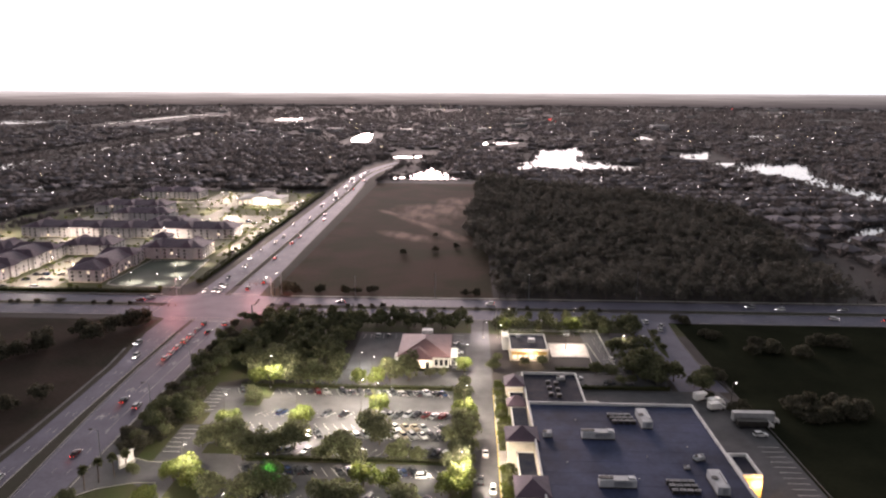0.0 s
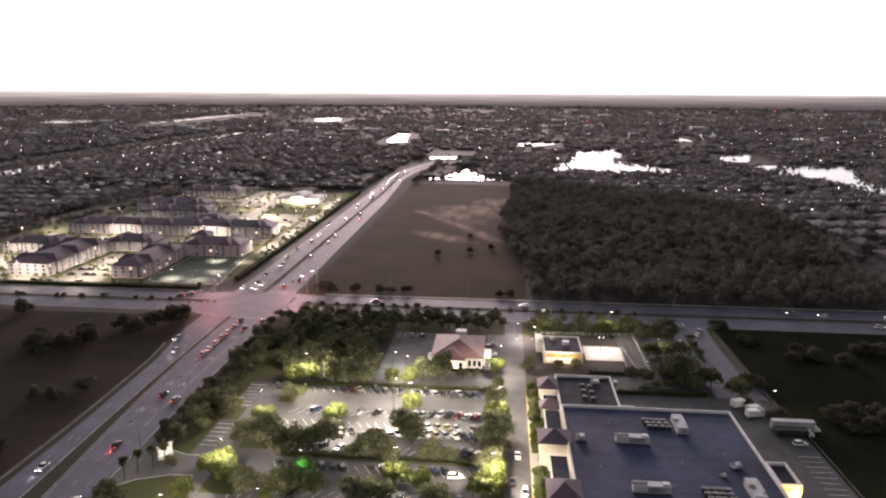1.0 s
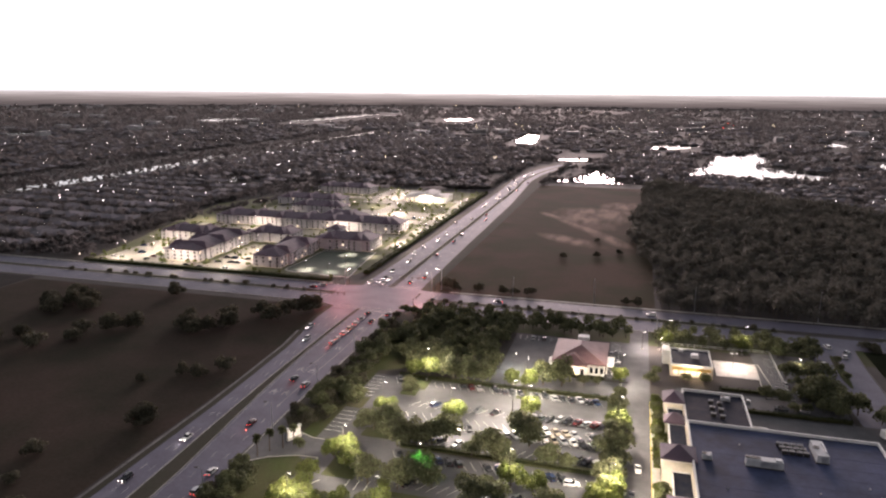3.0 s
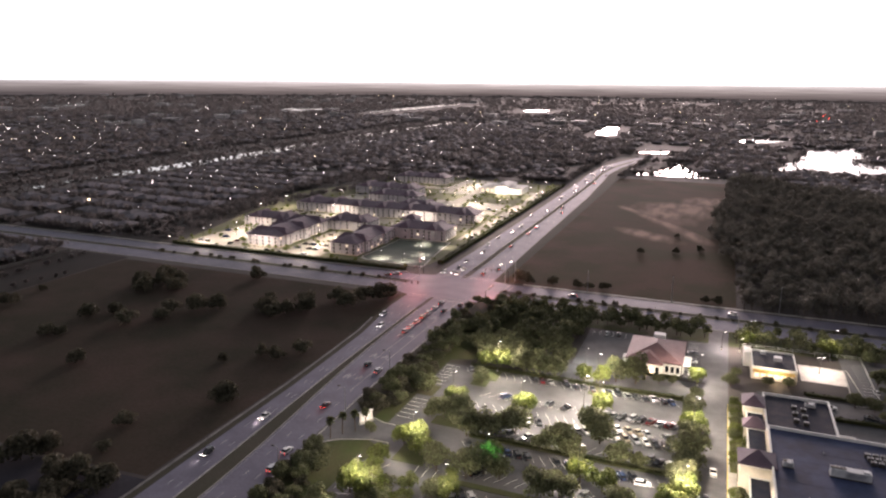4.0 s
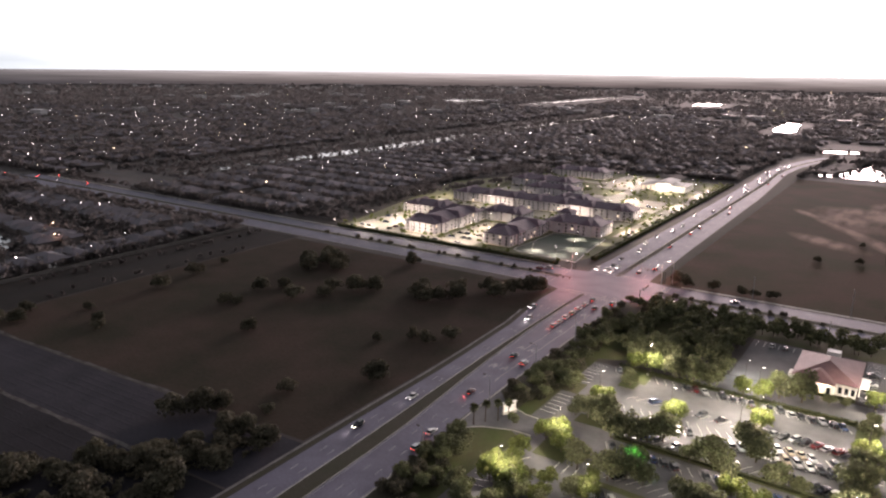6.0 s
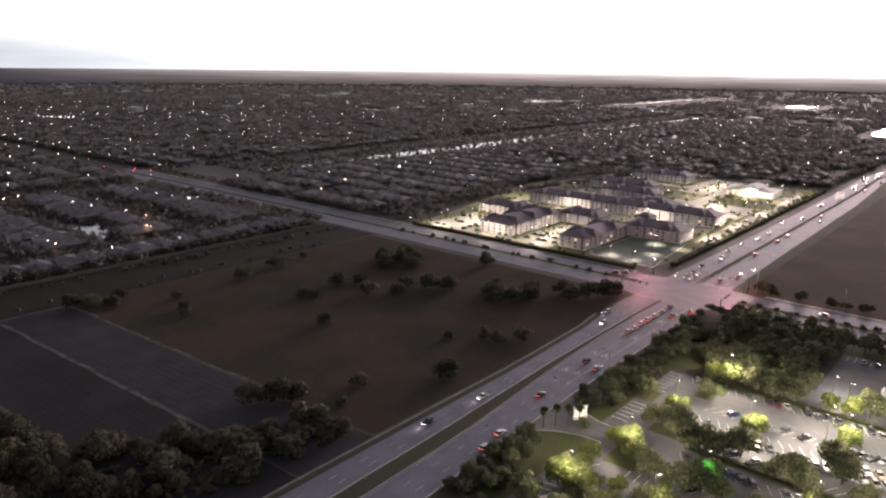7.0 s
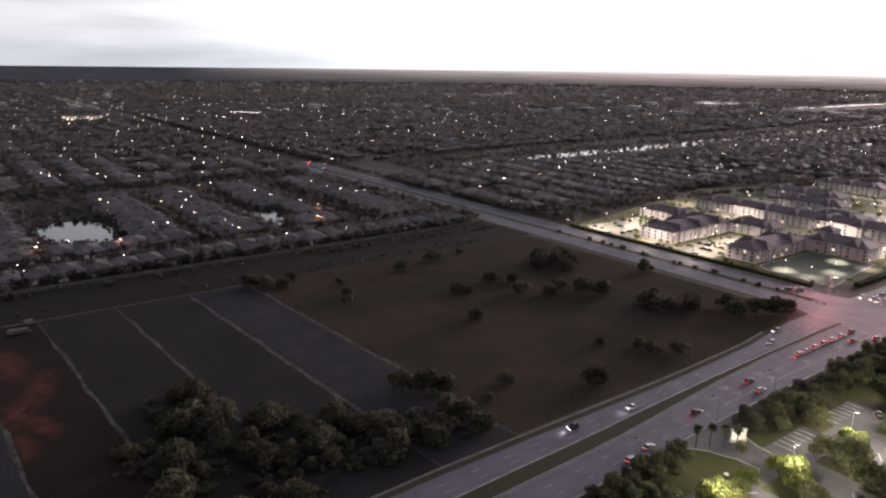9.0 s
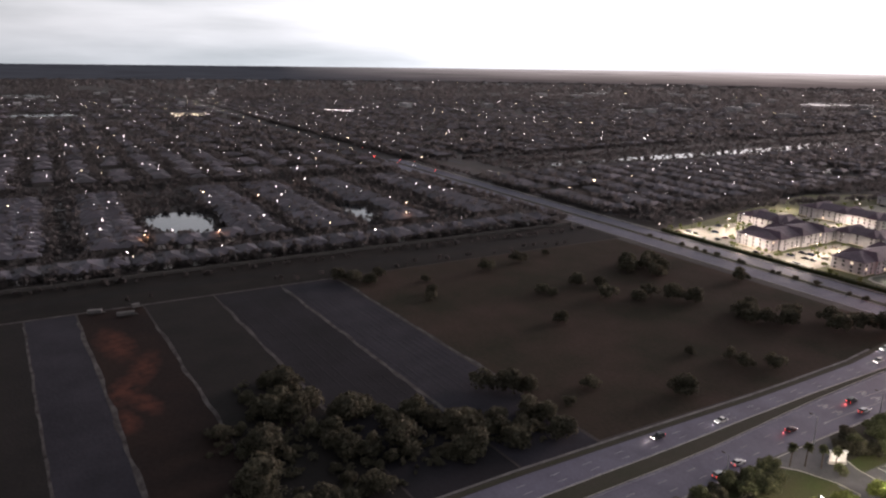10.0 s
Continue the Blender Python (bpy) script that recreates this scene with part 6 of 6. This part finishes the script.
def farm_trailer(x, y, hd, L):
    e = thing("farm_trailer", "pale box trailer parked at the edge of the dug plot", "trailer", "farm trailers", at=pose(x, y, 0.05, 0, 0, hd))
    part("body", M().box(-L / 2, -1.1, 0.8, L / 2, 1.1, 2.2, top=0.06), STAINED, e)
    part("chassis", M().box(-L / 2 + 0.3, -0.5, 0.5, L / 2 + 1.2, 0.5, 0.8), DARKMETAL, e)
    for sy in (-1.05, 1.05):
        part("wheel", WHEEL[0], None, e).location = (-L * 0.2, sy, 0.36)
    return e


farm_trailer(-334, 5, 78, 6.0)
farm_trailer(-325, 17, 84, 7.5)
farm_trailer(-334.5, 22, 100, 3.6)


# ---- signals, street lamps, signs ----
def signal(x, y, ang, L=12, red=True):
    e = thing("traffic_signal", "steel mast-arm traffic signal showing red", "traffic light", "junction signals", at=pose(x, y, 0, 0, 0, ang))
    part("pole", M().cyl(0, 0, 0, 7.2, 0.2, 0.15, 8), DARKMETAL, e)
    part("arm", M().tube((0, 0, 6.6), (L, 0, 7.0), 0.13, 0.08, 6), DARKMETAL, e)
    for q in (0.45, 0.7, 0.95):
        hd = part("signal_head", M().box(L * q - 0.2, -0.2, 5.6, L * q + 0.2, 0.2, 6.8), DARKMETAL, e)
        part("red_lens", M().cyl(L * q, 0, 6.4, 6.7, 0.2, None, 8), REDGLOW, hd)
    lt = new("signal_light", bpy.data.lights.new("signal_light", "POINT"))
    lt.data.energy, lt.data.color, lt.data.shadow_soft_size = 6500, (1.0, 0.30, 0.24), 1.5
    lt.parent, lt.location = e, (L * 0.8, 0, 9.0)
    return e


signal(-155, 322, 0, 14)
signal(-104, 361, 180, 14)
signal(-104, 321, 90, 12)
signal(-155.5, 361.5, 270, 14)


def street_lamp(x, y, h=10, ang=0, power=0, glowm=None, label="tall street lamp with a lit head", L=2.2, size=1.0):
    e = thing("street_lamp", label, "street lamp", "street lamps", at=pose(x, y, 0, 0, 0, ang))
    part("pole", M().cyl(0, 0, 0, h, 0.16, 0.09, 7), METAL, e)
    part("arm", M().tube((0, 0, h - 0.1), (L, 0, h + 0.3), 0.07, 0.05, 5), METAL, e)
    hd = part("head", M().box(L - 0.3, -0.25, h + 0.18, L + 0.7, 0.25, h + 0.42, top=0.08), DARKMETAL, e)
    if glowm:
        part("lens", M().box(L - 0.3 * size, -0.25 * size, h + 0.02, L + 0.7 * size, 0.25 * size, h + 0.18), glowm, hd)
    if power:
        lt = new("lamp_light", bpy.data.lights.new("lamp_light", "POINT"))
        lt.data.energy, lt.data.color, lt.data.shadow_soft_size = power, (1.0, 0.8, 0.55), 0.4
        lt.parent, lt.location = e, (L, 0, h - 0.4)
    return e


street_lamp(-105, 358, 11, 200, 4000, LAMPGLOW)
street_lamp(-156, 357, 10, 0, 3000, LAMPGLOW)
street_lamp(-101, 364, 12, 180, 0, LAMPGLOW)
for x, h in ((-17, 14), (33, 14), (90, 16), (-60, 12)):
    street_lamp(x, 360.5, h, 270, 0, None, "tall unlit steel pole by the cross road")
for x in (-55, -22, 14, 24):
    street_lamp(x, 324, 8, 270, 0, None, "unlit pole beside the trees", 1.0)
for y in (188, 222, 258):
    street_lamp(-109.6, y, 10, 180, 0, None, "unlit pole on the verge", 2.0)
street_lamp(-108.6, 148, 9, 180, 0, None, "unlit pole on the verge", 1.5)
sg = thing("entrance_sign", "white roadside monument sign on a stone base", "sign", at=pose(-100.5, 185.5, 0.17, 0, 0, 60))
part("base", M().box(-2.6, -0.5, 0, 2.6, 0.5, 0.9), CONCRETE, sg)
part("panel", M().box(-2.4, -0.35, 0.9, 2.4, 0.35, 3.9, top=0.1), WHITE, sg)
part("cap", M().box(-2.6, -0.5, 3.9, 2.6, 0.5, 4.15), WHITE, sg)
# point with no fitting, added to whiten the sign panel
sl = new("sign_light", bpy.data.lights.new("sign_light", "POINT"))
sl.data.energy, sl.data.color, sl.location = 260, (1.0, 0.97, 0.8), (-98.0, 181.5, 3.2)


# ---- houses ----
HV = []
for k, (w, d) in enumerate(((12, 17), (14, 15), (13, 19), (15, 14), (16, 22))):
    wm = M().box(-w / 2, -d / 2, 0, w / 2, d / 2, 3.2).box(-w / 2 + 1, -d / 2 - 2.2, 0, -w / 2 + 7, -d / 2, 3.0)
    rm = M().hip(-w / 2, -d / 2, w / 2, d / 2, 3.2, 2.6, 0.6).hip(-w / 2 + 1, -d / 2 - 2.2, -w / 2 + 7, 2, 3.0, 1.7, 0.5)
    dm = M().box(-w / 2 + 1.8, -d / 2 - 2.28, 0, -w / 2 + 6.2, -d / 2 - 2.2, 2.4)
    HV.append((wm, rm, dm, wm.mesh("wall", HOUSEWALL), rm.mesh("roof", HOUSEROOF), dm.mesh("garage_door", WHITE), rm.mesh("roof", VILLAROOF)))
rh = random.Random(4)
SITES, FARS_EAST = [], []
water_boxes = [(min(p[0] for p in q) - 9, max(p[0] for p in q) + 9, min(p[1] for p in q) - 9, max(p[1] for p in q) + 9) for q in LAKES.values()]


def inside(pts, x, y):
    hit_ = False
    for (x0, y0), (x1, y1) in zip(pts, pts[1:] + pts[:1]):
        if (y0 > y) != (y1 > y) and x < x0 + (y - y0) * (x1 - x0) / (y1 - y0):
            hit_ = not hit_
    return hit_


def in_water(x, y, margin):
    """True in or within the margin of a lake."""
    for (a, b, c, d), pts in zip(water_boxes, LAKES.values()):
        if a < x < b and c < y < d and any(inside(pts, x + u * margin, y + v * margin) for u, v in ((0, 0), (1, 0), (-1, 0), (0, 1), (0, -1))):
            return True
    return False


THIN = CANALS + [(min(p[0] for p in LAKES[q]), max(p[0] for p in LAKES[q]), min(p[1] for p in LAKES[q]), max(p[1] for p in LAKES[q])) for q in
                 ("lake_far_west", "canal_streets", "pond_verge", "pond_north", "pond_north_b", "pond_west", "pond_west_b", "canal_west", "canal_west_b", "pond_small", "pond_far", "pond_far_b", "pond_east", "pond_school")]


def clears_view(x, y, h):
    """False where a thing this tall would hide water from the camera at 110 m."""
    k = h / (110 - h)
    for s in (0.0, 0.25, 0.5, 0.75, 1.0):
        u, v = x * (1 + k * s), y * (1 + k * s)
        if any(a - 3 < u < b + 3 and c - 3 < v < d for a, b, c, d in THIN):
            return False
    return True


def free(x, y):
    if in_water(x, y, 9):
        return False
    if (y < 760 and -187 < x < -85) or (760 <= y < 1300 and abs(x + 130 - cx(y)) < 40):
        return False
    if -752 < x < -598 and 362 < y < 1790 or -1125 < x < -930 and 1900 < y < 2950 or -705 < x < -500 and 2180 < y < 2600 or -392 < x < -150 and y < 760 or -120 < x < 14 and y < 862 or 318 < y < 362:
        return False
    if x > -120 and y < 362 or x > 200 and y < 385 or -392 < x < -338 and y < 335:
        return False
    if x > -10 and y < 850 and in_wood(x, y):
        return False
    return True


for y in np.arange(-150, 305, 14.2):
    SITES.append((-408 + rh.uniform(-1, 1), y, 90))
for y0 in (-132, -84, -31, 24, 113, 159, 217, 283):
    for side_, turn in ((-6.4, 0), (6.4, 180)):
        for x in np.arange(-630, -438, 13.0):
            if free(x, y0 + side_):
                SITES.append((x, y0 + side_ + rh.uniform(-0.4, 0.4), turn))
for y in np.arange(392, 780, 36):
    for x in np.arange(262, 650, 17.5):
        bend = 14 * math.sin(x / 60)
        if free(x, y + bend) and rh.random() < 0.85:
            FARS_EAST.append((x, y + bend, rh.choice((0, 180)) + rh.uniform(-12, 12)))
for y in (52, 66, 80, 94):
    SITES.append((-452 + rh.uniform(-3, 3), y, 90))
for y in np.arange(385, 1650, 33):
    for x in np.arange(-590, -398, 15.2):
        if free(x, y) and rh.random() < 0.93:
            SITES.append((x + rh.uniform(-1.5, 1.5), y + rh.uniform(-5, 5), (0 if int(y) % 2 else 180) + rh.uniform(-14, 14)))
SITES = [s for s in SITES if clears_view(s[0], s[1], 6) or rh.random() < 0.1]
NEAR = sorted(SITES, key=lambda s: math.hypot(s[0], s[1]))[:290]
FARS = FARS_EAST + sorted(SITES, key=lambda s: math.hypot(s[0], s[1]))[290:]
for x, y, a in NEAR:
    v = HV[rh.randrange(5)]
    villa = y < 320
    e = thing("house", "low suburban house with a grey hip roof", "house", "suburban houses", at=pose(x, y, 0, 0, 0, a))
    part("wall", v[3], None, e)
    part("roof", v[6] if villa else v[4], None, e)
    part("garage_door", v[5], None, e)
for _ in range(7000):
    r_ = 700 + 1700 * rh.random() ** 1.1
    az = radians(rh.uniform(-42, 108))
    x, y = -r_ * math.sin(az), r_ * math.cos(az)
    if x > 100 and rh.random() < 0.2:
        y = rh.uniform(400, 900)
    y = round(y / 33) * 33 + 17
    x = round(x / 15.5) * 15.5
    if -690 < x < -395 and y < 1660 and y > 362 or -690 < x < -395 and y < 330:
        continue
    if free(x, y) and noise.noise((x / 260, y / 260, 0)) > -0.55 and (clears_view(x, y, 6) or rh.random() < 0.05):
        FARS.append((x + rh.uniform(-2, 2), y + rh.uniform(-4, 4), rh.choice((0, 90, 180, 270))))
fw, fr_ = M(), M()
for x, y, a in FARS:
    v = HV[rh.randrange(5)]
    mm = pose(x, y, 0, 0, 0, a)
    for src, dst in ((v[0], fw), (v[1], fr_)):
        dst.add([mm @ Vector(p) for p in src.v], src.f)
halls = M()
for _ in range(190):
    r_ = rh.uniform(1700, 4550)
    az = radians(rh.uniform(-42, 108))
    x, y = -r_ * math.sin(az), r_ * math.cos(az)
    if free(x, y) and clears_view(x, y, 9):
        w, d = rh.uniform(12, 55), rh.uniform(12, 30)
        halls.box(x - w / 2, y - d / 2, 0, x + w / 2, y + d / 2, rh.uniform(7, 12), top=0.2)
tagged(part("distant_flat_roofed_halls", halls, mat("pale_metal_hall", (0.34, 0.33, 0.33), (0.22, 0.21, 0.21), 0.6, 0.01, 0.3, island=0.6)), "pale flat-roofed far halls and stores", "buildings", kind="stuff")
tagged(part("distant_house_walls", fw, HOUSEWALL), "walls of far suburban houses", "houses", kind="stuff")
tagged(part("distant_house_roofs", fr_, HOUSEROOF), "grey roofs of far suburban houses", "houses", kind="stuff")

# suburban trees
rng = np.random.default_rng(17)
subs = []
for x, y, a in NEAR + FARS:
    dist = math.hypot(x, y)
    for _ in range(11 if dist < 1000 else 7 if dist < 1500 else 2):
        px, py = x + rng.uniform(-14, 14), y + rng.choice((-1, 1)) * rng.uniform(8, 17)
        h = rng.uniform(3.5, 8.5)
        if free(px, py) and (clears_view(px, py, h + 1) or rng.uniform() < 0.08):
            subs.append(crown_quads(rng, px, py, 0.4, h, rng.uniform(2.4, 5.0), 34 if dist < 900 else 14, 0.8 if dist < 900 else 1.4, 5, 0.4, 0.25))
# shore trees of the lakes and ponds
for nm, pts in LAKES.items():
    ring_ = blob(pts, 6, 1.0, 3)
    for (px, py) in ring_:
        dist = math.hypot(px, py)
        for _ in range(2):
            if rng.uniform() < 0.62:
                h = rng.uniform(1.0, 3.2) if dist < 800 else rng.uniform(2.5, 6.5)
                if dist > 1000 and not clears_view(px * 0.999, py * 0.999, 2) and rng.uniform() < 0.8:
                    continue
                subs.append(crown_quads(rng, px + rng.uniform(-5, 5), py + rng.uniform(-5, 5), 0.2, h, h * 0.55, 34 if dist < 800 else 18, 0.75 if dist < 800 else 1.3, 4))
# scrub and trees on the canal banks
for x0, x1, n, lo, hi in ((-650, -600, 900, 1.2, 3.0), (-750, -694, 900, 1.2, 3.0), (-655, -640, 60, 3.0, 7.5), (-694, -659, 900, 1.5, 4.0)):
    for _ in range(n):
        py = rng.uniform(430, 1780)
        px = rng.uniform(x0, x1) + (16 if py < 690 and x1 < -690 else 0)
        h = rng.uniform(lo, hi)
        subs.append(crown_quads(rng, px, py, 0.1, h, h * rng.uniform(0.7, 1.2), 20, 1.0, 5, 0.4, 0.25))
# thick planting between the villas
for _ in range(3400):
    px, py = rng.uniform(-640, -388), rng.uniform(-150, 316)
    d_ = min(abs(py - q) for q in (-132, -84, -31, 24, 113, 159, 217, 283))
    if (d_ < 13 and px < -430 and rng.uniform() > 0.2) or in_water(px, py, 1):
        continue
    h = rng.uniform(2.5, 6.5)
    subs.append(crown_quads(rng, px, py, 0.2, h, h * rng.uniform(0.45, 0.7), 46, 0.65, 6, 0.4, 0.2))
# gardens east of the wood
for _ in range(900):
    px, py = rng.uniform(206, 640), rng.uniform(372, 1000)
    if in_wood(px, min(py, 820)) and py < 822 or in_water(px, py, 2):
        continue
    h = rng.uniform(2.5, 6.5)
    subs.append(crown_quads(rng, px, py, 0.2, h, h * rng.uniform(0.45, 0.7), 34, 0.8, 6, 0.4, 0.2))
# dark trees west of the apartments
for _ in range(420):
    py = rng.uniform(366, 760)
    px = rng.uniform(-400, np.interp(py, [364, 590, 745], [-344, -390, -322]) - 1)
    h = rng.uniform(4, 7.5)
    subs.append(crown_quads(rng, px, py, 0.3, h, h * 0.55, 40, 0.8, 5))
# tree rows along canals, berm and boundaries
for x0, y0, x1, y1, n, h in ((-715, 360, -752, 720, 130, 6), (-752, 720, -752, 1780, 260, 6), (-632, 440, -650, 1000, 40, 4), (-392, 365, -346, 600, 110, 7), (-345, 600, -322, 760, 90, 7), (-400, 750, -150, 765, 120, 7), (-398, -200, -391, 310, 200, 4), (-384, -200, -370, 318, 120, 2.2), (-348, -100, -342, 310, 30, 2.5), (-684, -200, -680, 316, 240, 6.5), (-668, -200, -664, 316, 260, 6), (-655, -200, -652, 316, 160, 5),
                             (-640, 318, -396, 321, 120, 6), (-700, 364, -392, 366, 130, 6), (-160, 765, -152, 1000, 90, 6), (-108, 826, -96, 1060, 70, 6), (-90, 1000, 60, 1060, 90, 7), (-190, 1085, -40, 1100, 110, 6), (-190, 1120, 0, 1140, 110, 6), (210, 362, 600, 374, 240, 7), (60, 862, 230, 930, 160, 6), (110, 800, 300, 700, 120, 6), (-1150, 1500, -1150, 2900, 200, 8), 
                             (300, 840, 372, 1000, 120, 6), (224, 470, 352, 606, 60, 4), (-1500, 318, -700, 322, 300, 7), (-1500, 364, -700, 372, 300, 7)):
    for i in range(n):
        t = rng.uniform()
        px, py = x0 + (x1 - x0) * t + rng.uniform(-3, 3), y0 + (y1 - y0) * t + rng.uniform(-3, 3)
        hh = h * rng.uniform(0.7, 1.25)
        if not clears_view(px, py, hh) and rng.uniform() < (0.7 if x0 < -640 and y1 < 1800 else 0.85):
            continue
        subs.append(crown_quads(rng, px, py, 0.4, hh, hh * 0.5, 40 if math.hypot(px, py) < 800 else 18, 0.75 if math.hypot(px, py) < 800 else 1.3, 5, 0.4, 0.2))
for k in range(21000):
    r_ = 900 + 1500 * rng.uniform() ** 1.1 if k < 10000 else rng.uniform(2200, 3150) if k < 18000 else 4670 - 1550 * rng.uniform() ** 0.7
    az = radians(rng.uniform(-42, 108))
    x, y = -r_ * math.sin(az), r_ * math.cos(az)
    if free(x, y) and noise.noise((x / 300, y / 300, 4)) > -0.4:
        h = rng.uniform(6, 13)
        if clears_view(x, y, h) or rng.uniform() < 0.03:
            subs.append(crown_quads(rng, x, y, 0.4, h, h * rng.uniform(0.7, 1.4) * (1 if k < 10000 else 1.6 if k < 18000 else 3), 10, 2.4 if k < 10000 else 3.4 if k < 18000 else 6, 3, 0.3, 0.4))
tagged(part("suburban_trees", quads_mesh("suburban_trees", np.concatenate(subs), LEAFFAR), None), "trees among the suburban streets, greyed for haze", "trees", kind="stuff")

# far lamps of the suburb: poles with glowing heads
poles, heads, warm = M(), M(), M()


def far_lamp(x, y, h, s, target):
    poles.tube((x, y, 0), (x, y, h), 0.1, 0.08, 4)
    target.cyl(x, y, h, h + 0.34 * s, 0.62 * s, 0.5 * s, 8)


for x, y in ((-455, 40), (-448, 84), (-560, 138), (-480, 232), (-447, 216), (-620, 186)):
    far_lamp(x, y, 6.5, 0.7, warm)
    lt = new("street_light", bpy.data.lights.new("street_light", "POINT"))
    lt.data.energy, lt.data.color, lt.data.shadow_soft_size = 1200, (1.0, 0.5, 0.25), 0.4
    lt.location = (x, y, 6.0)
for x, y, a in NEAR + FARS:
    dist = math.hypot(x, y)
    if rh.random() < (0.26 if x < -395 and y < 1100 else 0.14):
        far_lamp(x + rh.uniform(-10, 10), y + rh.uniform(-14, 14), 6.0, (0.48 + dist / 3000) * rh.uniform(0.4, 1.3), warm if rh.random() < 0.1 else heads)
for _ in range(380):
    r_ = 1300 + 3200 * rh.random()
    az = radians(rh.uniform(-42, 108))
    x, y = -r_ * math.sin(az), r_ * math.cos(az)
    if free(x, y):
        far_lamp(x, y, 12.0, (0.4 + r_ / 3600) * rh.uniform(0.5, 1.3), warm if rh.random() < 0.2 else heads)
for x0 in range(-2300, -640, 55):
    for q in (322, 360):
        if rh.random() < 0.7:
            far_lamp(x0 + rh.uniform(-8, 8), q, 9.0, 0.5 - x0 / 2600, heads if rh.random() < 0.6 else warm)
# far landmarks: floodlit pitch, lit long facade, red-lit mast and far signals
for k in range(9):
    far_lamp(-1470 + 7 * k, 524 + 5 * k, 12, 2.2 if k % 2 else 1.6, heads)
red = M()
for x, y, h, q in ((246, 2177, 18, 2.4), (262, 2190, 12, 2.0), (230, 2160, 8, 1.8), (942, 2605, 40, 2.2), (-700, 330, 6, 0.8), (-690, 345, 6, 0.8), (-712, 338, 6, 0.7), (-650, 350, 2, 0.6), (-780, 336, 2, 0.6), (-850, 350, 2, 0.7)):
    far_lamp(x, y, h, q, red)
tagged(part("distant_red_lamps", red, REDGLOW), "glowing red far signal and mast lamps", "lamps", kind="stuff")
hall = thing("distant_hall", "long low hall with a warmly lit facade", "building", at=pose(-1526, 248, 0, 0, 0, 70))
part("wall", M().box(-34, -9, 0, 34, 9, 9), STUCCO, hall)
part("roof", M().hip(-34, -9, 34, 9, 9, 2.5, 0.6), HOUSEROOF, hall)
for k in range(9):
    part("lit_bay", M().box(-31 + 7 * k, 9, 1.5, -28.8 + 7 * k, 9.3, 5.0 + 2.5 * (k % 3 == 0)), HALLGLOW, hall)
    part("lit_bay", M().box(-31 + 7 * k, -9.3, 1.5, -28.8 + 7 * k, -9, 5.0 + 2.5 * (k % 3 == 0)), HALLGLOW, hall)
tagged(part("distant_lamp_poles", poles, DARKMETAL), "poles of far street lamps", "lamps", kind="stuff")
tagged(part("distant_lamp_heads", heads, HOUSELIGHT), "glowing white far street lamps", "lamps", kind="stuff")
tagged(part("distant_warm_lamps", warm, WARMGLOW), "glowing orange far street lamps", "lamps", kind="stuff")
